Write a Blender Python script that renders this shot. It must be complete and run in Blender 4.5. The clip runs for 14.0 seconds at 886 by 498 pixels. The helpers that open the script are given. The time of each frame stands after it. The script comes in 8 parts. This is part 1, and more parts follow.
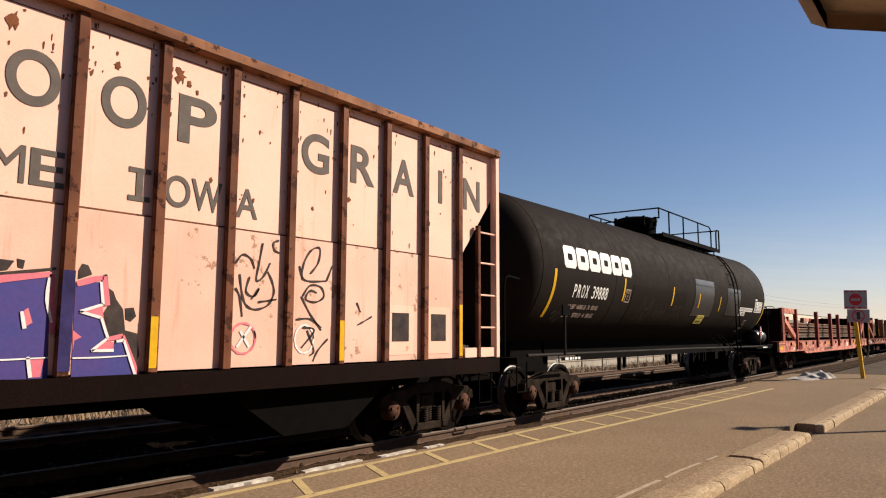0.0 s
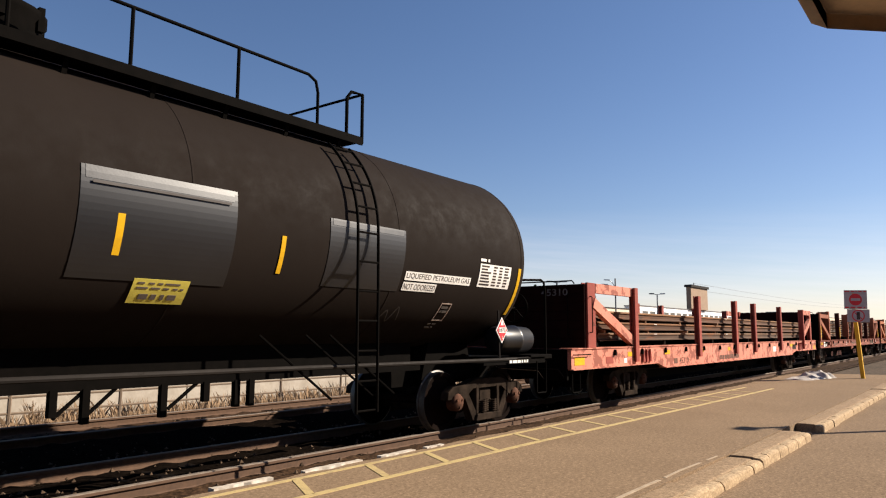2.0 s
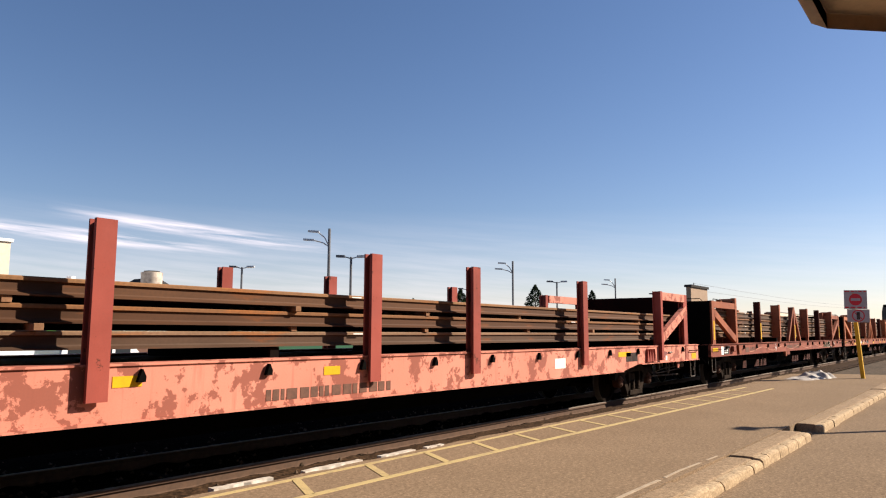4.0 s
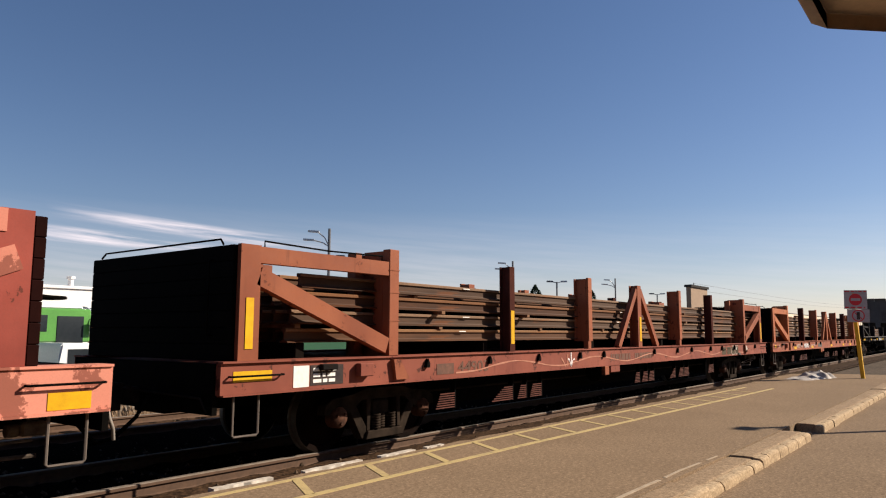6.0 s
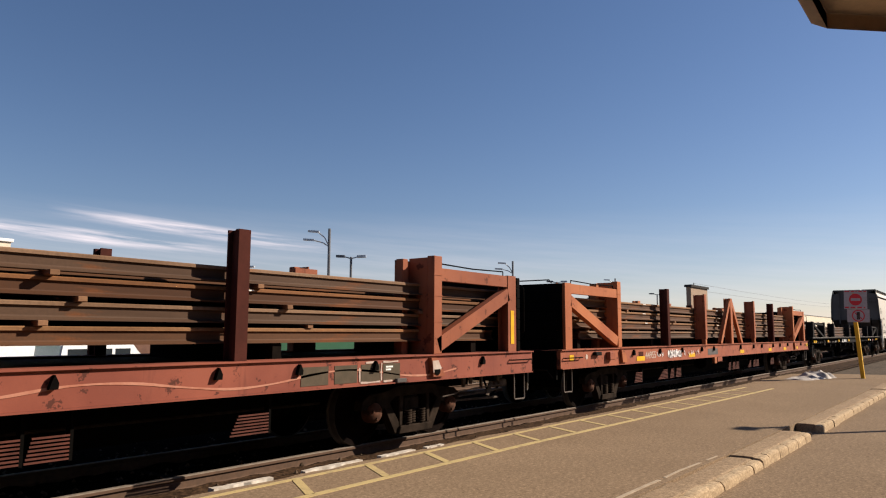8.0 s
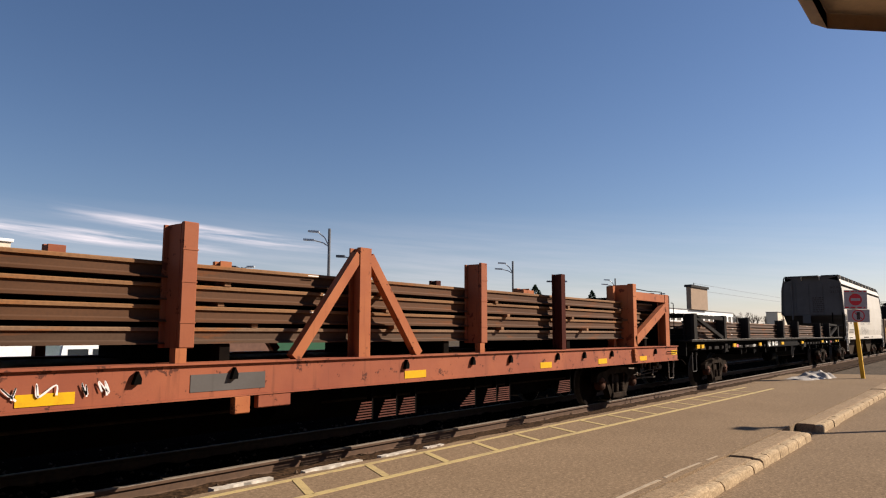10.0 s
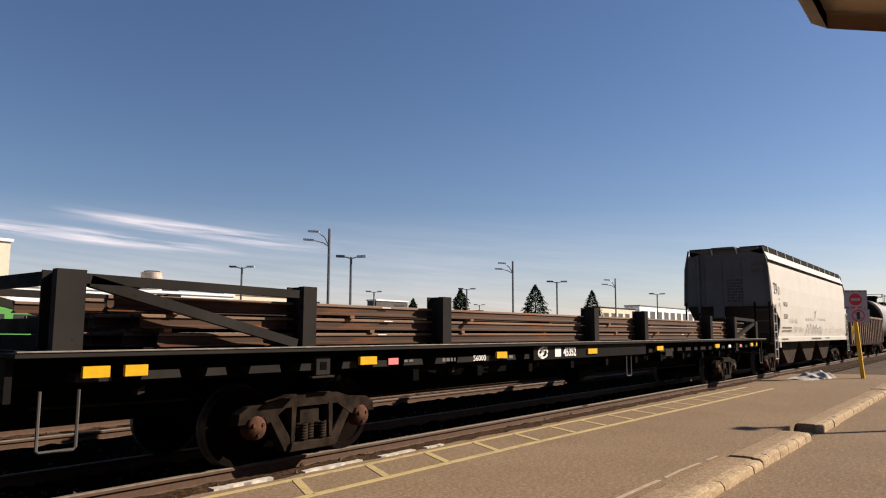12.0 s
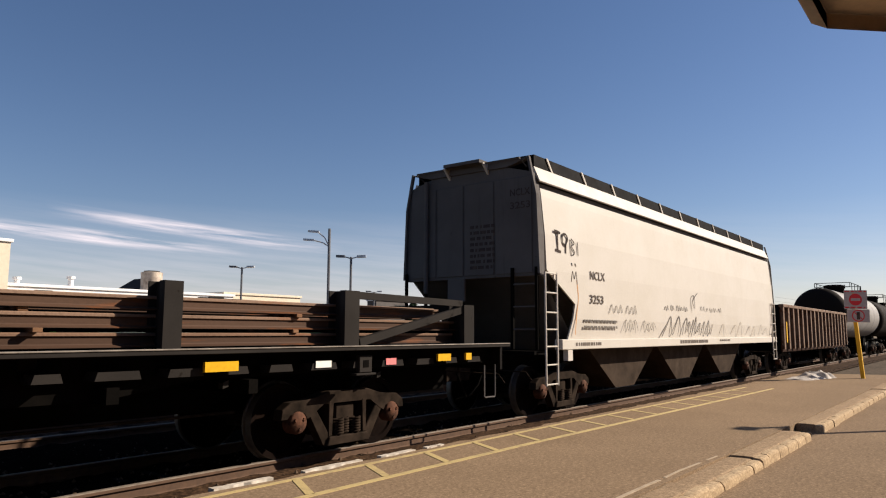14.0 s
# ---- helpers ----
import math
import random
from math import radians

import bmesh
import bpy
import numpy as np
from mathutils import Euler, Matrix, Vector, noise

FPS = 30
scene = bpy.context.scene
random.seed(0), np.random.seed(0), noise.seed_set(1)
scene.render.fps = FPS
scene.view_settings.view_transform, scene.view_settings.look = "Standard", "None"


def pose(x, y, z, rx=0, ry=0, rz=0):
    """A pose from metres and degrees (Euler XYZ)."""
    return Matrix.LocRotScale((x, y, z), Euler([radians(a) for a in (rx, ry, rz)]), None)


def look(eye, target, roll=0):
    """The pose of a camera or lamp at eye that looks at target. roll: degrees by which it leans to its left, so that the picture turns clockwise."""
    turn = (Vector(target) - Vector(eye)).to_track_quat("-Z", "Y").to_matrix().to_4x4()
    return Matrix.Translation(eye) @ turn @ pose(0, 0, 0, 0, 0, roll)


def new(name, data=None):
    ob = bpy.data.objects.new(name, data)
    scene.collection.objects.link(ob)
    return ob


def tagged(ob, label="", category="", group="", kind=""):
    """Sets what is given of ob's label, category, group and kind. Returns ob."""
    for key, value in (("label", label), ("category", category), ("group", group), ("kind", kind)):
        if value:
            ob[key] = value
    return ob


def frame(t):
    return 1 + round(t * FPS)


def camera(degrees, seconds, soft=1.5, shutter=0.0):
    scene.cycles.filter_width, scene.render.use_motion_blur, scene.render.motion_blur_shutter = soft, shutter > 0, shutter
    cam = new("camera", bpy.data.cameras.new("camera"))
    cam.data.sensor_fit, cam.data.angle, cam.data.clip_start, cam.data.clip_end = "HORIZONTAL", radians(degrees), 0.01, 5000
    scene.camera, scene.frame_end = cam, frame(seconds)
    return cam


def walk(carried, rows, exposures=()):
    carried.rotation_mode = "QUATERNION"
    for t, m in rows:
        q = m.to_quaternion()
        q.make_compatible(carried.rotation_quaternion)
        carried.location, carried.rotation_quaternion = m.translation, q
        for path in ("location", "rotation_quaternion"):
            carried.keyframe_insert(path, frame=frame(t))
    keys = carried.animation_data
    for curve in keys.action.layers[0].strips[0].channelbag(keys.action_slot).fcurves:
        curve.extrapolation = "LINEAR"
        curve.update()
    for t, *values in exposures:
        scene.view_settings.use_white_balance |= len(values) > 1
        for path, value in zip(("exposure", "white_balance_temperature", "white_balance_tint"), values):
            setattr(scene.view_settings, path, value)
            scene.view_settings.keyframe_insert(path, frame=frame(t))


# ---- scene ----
SPEED = 8.12            # mean speed in metres a second, towards -x
TRACK_Y = 7.75          # centre line of the running track
EYE = (0.0, 0.0, 1.54)
HEAD, TILT = 37.55, 6.74

cam = camera(64.19, 14.0, soft=1.15)
_t = (EYE[0] + math.cos(radians(TILT)) * math.cos(radians(HEAD)),
      EYE[1] + math.cos(radians(TILT)) * math.sin(radians(HEAD)),
      EYE[2] + math.sin(radians(TILT)))
walk(cam, [(0.0, look(EYE, _t, 0.2)), (14.0, look(EYE, _t, 0.2))],
     exposures=[(0.0, 0.71), (0.6, 0.75), (1.0, 0.83), (1.5, 0.99), (2.0, 1.11), (2.6, 1.21), (3.2, 1.21), (5.3, 0.89), (6.0, 0.81), (14.0, 0.81)])

# ---- sky and sun ----
SUN_EL = 30.5
SUN_DIR = Vector((0.785 * math.cos(radians(SUN_EL)), -0.62 * math.cos(radians(SUN_EL)), math.sin(radians(SUN_EL))))
world = bpy.data.worlds.new("sky")
scene.world = world
world.use_nodes = True
wn, wl = world.node_tree.nodes, world.node_tree.links
wn.clear()
w_out = wn.new("ShaderNodeOutputWorld")
w_bg = wn.new("ShaderNodeBackground")
w_sky = wn.new("ShaderNodeTexSky")
w_sky.sky_type = "NISHITA"
w_sky.sun_disc = False
w_sky.sun_elevation = radians(SUN_EL)
w_sky.sun_rotation = math.atan2(SUN_DIR.x, SUN_DIR.y)
w_sky.altitude = 200
w_sky.air_density, w_sky.dust_density, w_sky.ozone_density = 1.0, 0.3, 3.0
w_co = wn.new("ShaderNodeTexCoord")


def wmath(op, a, b=None, clamp=False):
    n = wn.new("ShaderNodeMath")
    n.operation, n.use_clamp = op, clamp
    for i, s in enumerate((a, b)):
        if s is None:
            continue
        if isinstance(s, (int, float)):
            n.inputs[i].default_value = s
        else:
            wl.new(s, n.inputs[i])
    return n.outputs[0]


# thin streaks of cirrus low in the sky, and a pale veil over the horizon
w_sep = wn.new("ShaderNodeSeparateXYZ")
wl.new(w_co.outputs["Generated"], w_sep.inputs[0])
w_az = wmath("ARCTAN2", w_sep.outputs[1], w_sep.outputs[0])
w_el = w_sep.outputs[2]
w_cmb = wn.new("ShaderNodeCombineXYZ")
wl.new(wmath("MULTIPLY", w_az, 2.0), w_cmb.inputs[0])
wl.new(wmath("MULTIPLY", wmath("SUBTRACT", w_el, wmath("MULTIPLY", w_az, 0.08)), 34.0), w_cmb.inputs[1])
w_ns = wn.new("ShaderNodeTexNoise")
w_ns.inputs["Scale"].default_value = 2.6
w_ns.inputs["Detail"].default_value = 7
w_ns.inputs["Roughness"].default_value = 0.62
wl.new(w_cmb.outputs[0], w_ns.inputs["Vector"])


def bump_of(value, mid, half):
    d = wmath("DIVIDE", wmath("ABSOLUTE", wmath("SUBTRACT", value, mid)), half)
    return wmath("SUBTRACT", 1.0, d, True)


def streak(az, half_az, el, half_el, slope):
    e = wmath("SUBTRACT", w_el, wmath("MULTIPLY", wmath("SUBTRACT", w_az, az), slope))
    return wmath("MULTIPLY", wmath("MULTIPLY", bump_of(w_az, az, half_az), bump_of(e, el, half_el)), 2.0, True)


w_cl = wmath("MULTIPLY", wmath("SUBTRACT", w_ns.outputs["Fac"], 0.38, True), 3.4, True)
w_st = wmath("ADD", streak(1.13, 0.21, 0.1195, 0.011, 0.055), streak(0.985, 0.19, 0.1325, 0.011, 0.10), True)
w_veil = wmath("MULTIPLY", wmath("MULTIPLY", wmath("SUBTRACT", 1.0, wmath("DIVIDE", w_el, 0.17), True),
                                 wmath("ADD", bump_of(w_az, 1.1, 0.75), 0.6, True)), 0.62)
w_amt = wmath("ADD", wmath("MULTIPLY", wmath("MULTIPLY", w_cl, w_st), 0.9), wmath("MULTIPLY", w_veil, wmath("ADD", wmath("MULTIPLY", w_cl, 0.45), 0.42, True)), True)
w_mix = wn.new("ShaderNodeMix")
w_mix.data_type = "RGBA"
wl.new(w_amt, w_mix.inputs["Factor"])
w_hs = wn.new("ShaderNodeHueSaturation")
w_hs.inputs["Saturation"].default_value = 1.12
wl.new(w_sky.outputs[0], w_hs.inputs["Color"])
w_tint = wn.new("ShaderNodeMix")
w_tint.data_type, w_tint.blend_type = "RGBA", "MULTIPLY"
w_tint.inputs["Factor"].default_value = 1.0
wl.new(w_hs.outputs[0], w_tint.inputs[6])
w_tint.inputs[7].default_value = (1.155, 0.99, 1.015, 1)
wl.new(w_tint.outputs[2], w_mix.inputs[6])
w_mix.inputs[7].default_value = (11.2, 10.1, 10.7, 1)
wl.new(w_mix.outputs[2], w_bg.inputs["Color"])
w_bg.inputs["Strength"].default_value = 0.052
wl.new(w_bg.outputs[0], w_out.inputs["Surface"])

sun = new("sun", bpy.data.lights.new("sun", "SUN"))
sun.data.energy = 5.0
sun.data.angle = radians(0.53)
sun.data.color = (1.0, 0.89, 0.75)
sun.matrix_world = look((0, 0, 60), Vector((0, 0, 60)) - SUN_DIR)


# ---- materials ----
class Nodes:
    """Small helper to write node trees."""

    def __init__(self, name, rough=0.6, metal=0.0):
        self.mat = bpy.data.materials.new(name)
        self.mat.use_nodes = True
        self.n, self.l = self.mat.node_tree.nodes, self.mat.node_tree.links
        self.b = self.n["Principled BSDF"]
        self.b.inputs["Roughness"].default_value = rough
        self.b.inputs["Metallic"].default_value = metal
        self.b.inputs["Specular IOR Level"].default_value = 0.5 if metal or rough < 0.4 else 0.12
        self.co = self.n.new("ShaderNodeTexCoord").outputs["Object"]

    def put(self, value, socket):
        if hasattr(value, "is_output"):
            self.l.new(value, socket)
        elif isinstance(value, tuple):
            socket.default_value = (*value, 1) if len(value) == 3 else value
        else:
            socket.default_value = value

    def stretch(self, s):
        m = self.n.new("ShaderNodeMapping")
        self.l.new(self.co, m.inputs["Vector"])
        m.inputs["Scale"].default_value = s
        return m.outputs[0]

    def noise(self, scale, detail=4, rough=0.55, vec=None):
        n = self.n.new("ShaderNodeTexNoise")
        n.inputs["Scale"].default_value = scale
        n.inputs["Detail"].default_value = detail
        n.inputs["Roughness"].default_value = rough
        self.l.new(vec or self.co, n.inputs["Vector"])
        return n.outputs["Fac"]

    def ramp(self, fac, lo, hi, a=0.0, b=1.0):
        n = self.n.new("ShaderNodeMapRange")
        self.put(fac, n.inputs[0])
        for i, v in enumerate((lo, hi, a, b)):
            n.inputs[i + 1].default_value = v
        return n.outputs[0]

    def mix(self, fac, a, b):
        n = self.n.new("ShaderNodeMix")
        n.data_type = "RGBA"
        self.put(fac, n.inputs["Factor"])
        self.put(a, n.inputs[6])
        self.put(b, n.inputs[7])
        return n.outputs[2]

    def op(self, kind, a, b=0.0):
        n = self.n.new("ShaderNodeMath")
        n.operation = kind
        self.put(a, n.inputs[0])
        self.put(b, n.inputs[1])
        return n.outputs[0]

    def rnd(self):
        return self.n.new("ShaderNodeObjectInfo").outputs["Random"]

    def island(self):
        return self.n.new("ShaderNodeNewGeometry").outputs["Random Per Island"]

    def bump(self, height, strength=0.3, dist=0.01):
        n = self.n.new("ShaderNodeBump")
        n.inputs["Strength"].default_value = strength
        n.inputs["Distance"].default_value = dist
        self.l.new(height, n.inputs["Height"])
        self.l.new(n.outputs[0], self.b.inputs["Normal"])

    def colour(self, c):
        self.put(c, self.b.inputs["Base Color"])
        return self.mat


def paint(name, base, worn, rust, wear=0.5, rough=0.55, streaks=0.35, grime=(0.05, 0.04, 0.035), patch=4.5):
    """Old vehicle paint: faded patches, rust blooms, vertical run-off streaks and fine grain."""
    k = Nodes(name, rough)
    if max(base) < 0.05:
        k.b.inputs["Specular IOR Level"].default_value = 0.03
    big = k.noise(0.9, 5)
    mid = k.noise(patch, 7, 0.7)
    run = k.noise(1.0, 5, 0.6, k.stretch((7.0, 7.0, 0.55)))
    fine = k.noise(60, 3)
    c = k.mix(k.ramp(big, 0.38, 0.64), base, worn)
    c = k.mix(k.ramp(run, 0.60, 0.80, 0, streaks), c, rust)
    c = k.mix(k.ramp(mid, 0.725 - 0.20 * wear, 0.745 - 0.20 * wear, 0, 0.85), c, rust)
    c = k.mix(k.ramp(fine, 0.45, 0.75, 0, 0.10), c, grime)
    k.bump(k.op("ADD", mid, k.op("MULTIPLY", fine, 0.35)), 0.18, 0.008)
    k.put(k.ramp(mid, 0.3, 0.8, rough - 0.08, min(0.95, rough + 0.25)), k.b.inputs["Roughness"])
    return k.colour(c)


def plain(name, base, other=None, scale=8.0, rough=0.6, metal=0.0, bump=0.12, vary=0.0):
    k = Nodes(name, rough, metal)
    if max(base) < 0.09 and rough > 0.4 and not metal:
        k.b.inputs["Specular IOR Level"].default_value = 0.02
    other = other or tuple(v * 0.7 for v in base)
    a, b = k.noise(scale, 5, 0.6), k.noise(scale * 9, 3)
    c = k.mix(k.ramp(a, 0.3, 0.72), base, other)
    c = k.mix(k.ramp(b, 0.4, 0.8, 0, 0.3), c, tuple(v * 0.55 for v in base))
    if vary:
        c = k.mix(k.op("MULTIPLY", k.rnd(), vary), c, tuple(v * 0.4 for v in base))
    if bump:
        k.bump(k.op("ADD", a, b), bump, 0.006)
    return k.colour(c)


def ground_mat(name, a, b, c, grain=90, bumpy=0.5, patch=0.35):
    k = Nodes(name, 0.92)
    k.b.inputs["Specular IOR Level"].default_value = 0.04
    big, mid, fine = k.noise(patch, 5, 0.6), k.noise(6, 6, 0.7), k.noise(grain * 0.55, 2, 0.8)
    col = k.mix(k.ramp(big, 0.35, 0.68), a, b)
    speck = k.noise(grain * 0.22, 3, 0.85)
    col = k.mix(k.ramp(fine, 0.36, 0.62, 0, 0.85), col, c)
    col = k.mix(k.ramp(speck, 0.52, 0.64, 0, 0.5), col, tuple(v * 0.6 for v in c))
    col = k.mix(k.ramp(speck, 0.46, 0.34, 0, 0.4), col, tuple(min(0.8, v * 1.6) for v in a))
    col = k.mix(k.ramp(mid, 0.55, 0.8, 0, 0.45), col, tuple(v * 0.62 for v in a))
    k.bump(k.op("ADD", fine, mid), bumpy, 0.01)
    return k.colour(col)


M_ASPHALT = ground_mat("platform_asphalt", (0.288, 0.200, 0.125), (0.225, 0.155, 0.096), (0.15, 0.102, 0.063), 110, 0.22, 0.55)
M_ROAD = ground_mat("lot_asphalt", (0.288, 0.200, 0.125), (0.215, 0.148, 0.092), (0.135, 0.092, 0.058), 105, 0.25, 0.6)
M_KERB = ground_mat("kerb_concrete", (0.46, 0.345, 0.22), (0.39, 0.285, 0.178), (0.29, 0.205, 0.126), 90, 0.12, 1.6)
M_KERBTOP = ground_mat("worn_kerb_top", (0.36, 0.255, 0.16), (0.29, 0.20, 0.124), (0.20, 0.138, 0.085), 100, 0.15, 1.2)
# Ballast with the train's shade put into its colour.
M_BALLASTSHADE = ground_mat("shade_dark_ballast", (0.010, 0.007, 0.005), (0.007, 0.005, 0.004), (0.004, 0.003, 0.0025), 30, 1.0, 1.5)
M_DIRT = ground_mat("track_dirt", (0.088, 0.050, 0.028), (0.055, 0.031, 0.018), (0.014, 0.0085, 0.0055), 34, 0.7, 1.5)
M_FIELD = ground_mat("rough_ground", (0.13, 0.095, 0.066), (0.10, 0.074, 0.052), (0.05, 0.04, 0.03), 20, 1.0, 0.3)
M_BALLASTSHADE.node_tree.nodes["Principled BSDF"].inputs["Specular IOR Level"].default_value = 0.0
M_STONE = plain("ballast_stone", (0.115, 0.075, 0.048), (0.04, 0.027, 0.018), 9, 0.95)
M_TIE = plain("tie_wood", (0.011, 0.008, 0.006), (0.006, 0.0045, 0.004), 6, 0.95, bump=0.4)
M_RAILTOP = plain("worn_rail_steel", (0.21, 0.165, 0.13), (0.12, 0.095, 0.075), 12, 0.7, 0.0, 0.05)
M_RAILSIDE = plain("rusty_rail_side", (0.12, 0.07, 0.045), (0.08, 0.05, 0.035), 14, 0.85)


def yellow_line():
    k = Nodes("platform_yellow_paint", 0.75)
    a, b = k.noise(5, 6, 0.7), k.noise(70, 2, 0.7)
    c = k.mix(k.ramp(a, 0.5, 0.72, 0, 0.75), (0.46, 0.345, 0.155), (0.235, 0.175, 0.11))
    c = k.mix(k.ramp(b, 0.5, 0.75, 0, 0.5), c, (0.16, 0.12, 0.08))
    k.bump(b, 0.3, 0.004)
    return k.colour(c)


M_YELLOW_LINE = yellow_line()
M_LINE_WORN = plain("dirty_white_line", (0.44, 0.35, 0.25), (0.29, 0.215, 0.145), 9, 0.85)
M_WHITE_WORN = plain("worn_white_paint", (0.60, 0.54, 0.46), (0.33, 0.27, 0.21), 12, 0.8)

M_HOP = paint("faded_cream_hopper_paint", (0.86, 0.535, 0.41), (0.82, 0.475, 0.35), (0.42, 0.18, 0.09), 0.30, 0.6, 0.4)
M_HOPLOW = paint("grimy_cream_hopper_paint", (0.80, 0.485, 0.375), (0.70, 0.41, 0.305), (0.34, 0.175, 0.10), 0.55, 0.65, 0.6)
M_CHORD = paint("rusty_orange_chord", (0.10, 0.036, 0.018), (0.34, 0.145, 0.065), (0.03, 0.012, 0.007), 0.8, 0.7, 0.6)
M_RIB = paint("rusted_rib_paint", (0.095, 0.030, 0.014), (0.185, 0.068, 0.032), (0.035, 0.012, 0.007), 0.9, 0.7, 0.75)
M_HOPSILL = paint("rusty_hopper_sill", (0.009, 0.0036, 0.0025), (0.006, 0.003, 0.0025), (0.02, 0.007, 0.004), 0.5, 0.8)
M_BLACKTANK = paint("black_tank_paint", (0.0150, 0.0110, 0.0090), (0.0165, 0.0121, 0.0098), (0.0175, 0.0125, 0.0095), 0.0, 0.68, 0.3, (0.013, 0.0099, 0.0081))
M_PATCH = plain("glossy_black_repaint", (0.008, 0.008, 0.010), (0.011, 0.011, 0.013), 3, 0.36, bump=0.02)
M_PATCH_GLINT = plain("patch_top_glint", (0.07, 0.068, 0.068), (0.035, 0.034, 0.034), 5, 0.36, bump=0.05)
M_SMOOTH = plain("cleaned_black_paint", (0.0140, 0.0108, 0.0092), (0.016, 0.0122, 0.0102), 2, 0.5, bump=0.02)
M_NOTICE = plain("pale_yellow_notice", (0.62, 0.52, 0.10), (0.52, 0.43, 0.08), 8, 0.5, bump=0.02)
# Black parts, and coloured ones whose deep shade is put into the black.
M_BLACK = plain("black_paint_with_shade", (0.0028, 0.0024, 0.002), (0.005, 0.004, 0.0034), 6, 0.8)
M_SALMON = paint("faded_salmon_paint", (0.60, 0.232, 0.162), (0.53, 0.188, 0.128), (0.22, 0.066, 0.044), 1.05, 0.6, 0.6, patch=2.6)
M_POSTRED = paint("dark_red_stake_paint", (0.215, 0.045, 0.032), (0.30, 0.066, 0.047), (0.09, 0.03, 0.02), 0.5, 0.65, 0.4)
# End boards and decks: the shade on them is mixed into these colours.
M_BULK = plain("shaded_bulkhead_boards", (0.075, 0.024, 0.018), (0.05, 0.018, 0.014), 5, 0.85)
M_ENDSHADE = plain("shade_darkened_red_boards", (0.018, 0.005, 0.004), (0.010, 0.0035, 0.003), 5, 0.85)
M_ORANGE = paint("faded_orange_paint", (0.385, 0.130, 0.050), (0.30, 0.088, 0.036), (0.10, 0.033, 0.018), 0.6, 0.62, 0.8)
M_RUSTORANGE = paint("browned_orange_paint", (0.285, 0.090, 0.042), (0.205, 0.060, 0.030), (0.08, 0.026, 0.016), 0.6, 0.62, 0.8)
M_DULLORANGE = paint("dull_orange_sill_paint", (0.315, 0.098, 0.048), (0.235, 0.068, 0.038), (0.065, 0.024, 0.017), 0.7, 0.66, 0.7)
M_MAROON = paint("weathered_brown_red_paint", (0.255, 0.075, 0.046), (0.185, 0.052, 0.034), (0.06, 0.022, 0.016), 0.7, 0.66, 0.7)
M_BLKFLAT = paint("weathered_black_car_paint", (0.0075, 0.0065, 0.006), (0.010, 0.0085, 0.008), (0.014, 0.009, 0.006), 0.5, 0.6, 0.4)
M_GREYPOST = paint("weathered_grey_stake_paint", (0.019, 0.0165, 0.015), (0.028, 0.0242, 0.0215), (0.009, 0.007, 0.0055), 0.5, 0.6, 0.4)
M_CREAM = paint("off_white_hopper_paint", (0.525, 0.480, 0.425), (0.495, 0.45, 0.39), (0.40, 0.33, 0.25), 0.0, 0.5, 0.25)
# Grey for small parts, and for white hopper ends with shade put in.
M_GREYSHADE = paint("grey_paint_and_end_shade", (0.105, 0.094, 0.088), (0.082, 0.073, 0.068), (0.045, 0.038, 0.032), 0.3, 0.75, 0.5)
M_GON = paint("rusty_gondola_paint", (0.035, 0.016, 0.010), (0.025, 0.012, 0.008), (0.07, 0.028, 0.013), 0.8, 0.8)
M_GONRIB = paint("bleached_gondola_rib", (0.22, 0.145, 0.10), (0.13, 0.08, 0.055), (0.08, 0.035, 0.018), 0.9, 0.7)
M_GREYTANK = paint("grey_tank_paint", (0.27, 0.25, 0.235), (0.22, 0.205, 0.19), (0.14, 0.11, 0.09), 0.3, 0.5, 0.4)
M_TRUCK = plain("cast_steel_truck", (0.042, 0.029, 0.021), (0.006, 0.0045, 0.0034), 4, 0.8, 0.0, 0.3)
M_WHEEL = plain("wheel_steel", (0.013, 0.007, 0.005), (0.003, 0.0022, 0.002), 3, 0.8, 0.0)
M_CAP = plain("rusty_bearing_cap", (0.12, 0.050, 0.028), (0.03, 0.015, 0.010), 11, 0.85, 0.0, 0.3)
M_LIP = plain("pale_steel_and_lit_edge", (0.30, 0.26, 0.22), (0.11, 0.092, 0.078), 5, 0.6)
M_TREAD = plain("polished_wheel_tread", (0.085, 0.075, 0.066), (0.05, 0.044, 0.038), 15, 0.5, 0.3, 0.05)
M_LETTER = plain("white_lettering", (0.80, 0.78, 0.74), (0.68, 0.65, 0.6), 20, 0.6, bump=0.03)
M_FADED = plain("faded_white_lettering", (0.50, 0.42, 0.36), (0.36, 0.24, 0.19), 14, 0.7, bump=0.03)
M_DULLLET = plain("dull_grey_lettering", (0.17, 0.15, 0.14), (0.11, 0.095, 0.09), 14, 0.7, bump=0.03)
M_GREYLET = plain("faded_grey_lettering", (0.105, 0.085, 0.072), (0.145, 0.115, 0.095), 9, 0.75, bump=0.05)
M_DARKLET = plain("dark_stencil_lettering", (0.10, 0.055, 0.04), (0.17, 0.08, 0.055), 14, 0.75, bump=0.03)
M_YELLOW = plain("yellow_reflector_tape", (0.72, 0.40, 0.012), (0.55, 0.30, 0.012), 10, 0.45, bump=0.03)
M_RED = plain("red_sign_paint", (0.60, 0.04, 0.05), (0.5, 0.04, 0.05), 10, 0.5, bump=0.02)
M_REFRED = plain("faded_red_reflector", (0.75, 0.22, 0.22), (0.6, 0.2, 0.2), 10, 0.45, bump=0.02)
M_SPRAY = plain("dark_spray_paint", (0.035, 0.03, 0.03), (0.09, 0.065, 0.055), 6, 0.7, bump=0.02)
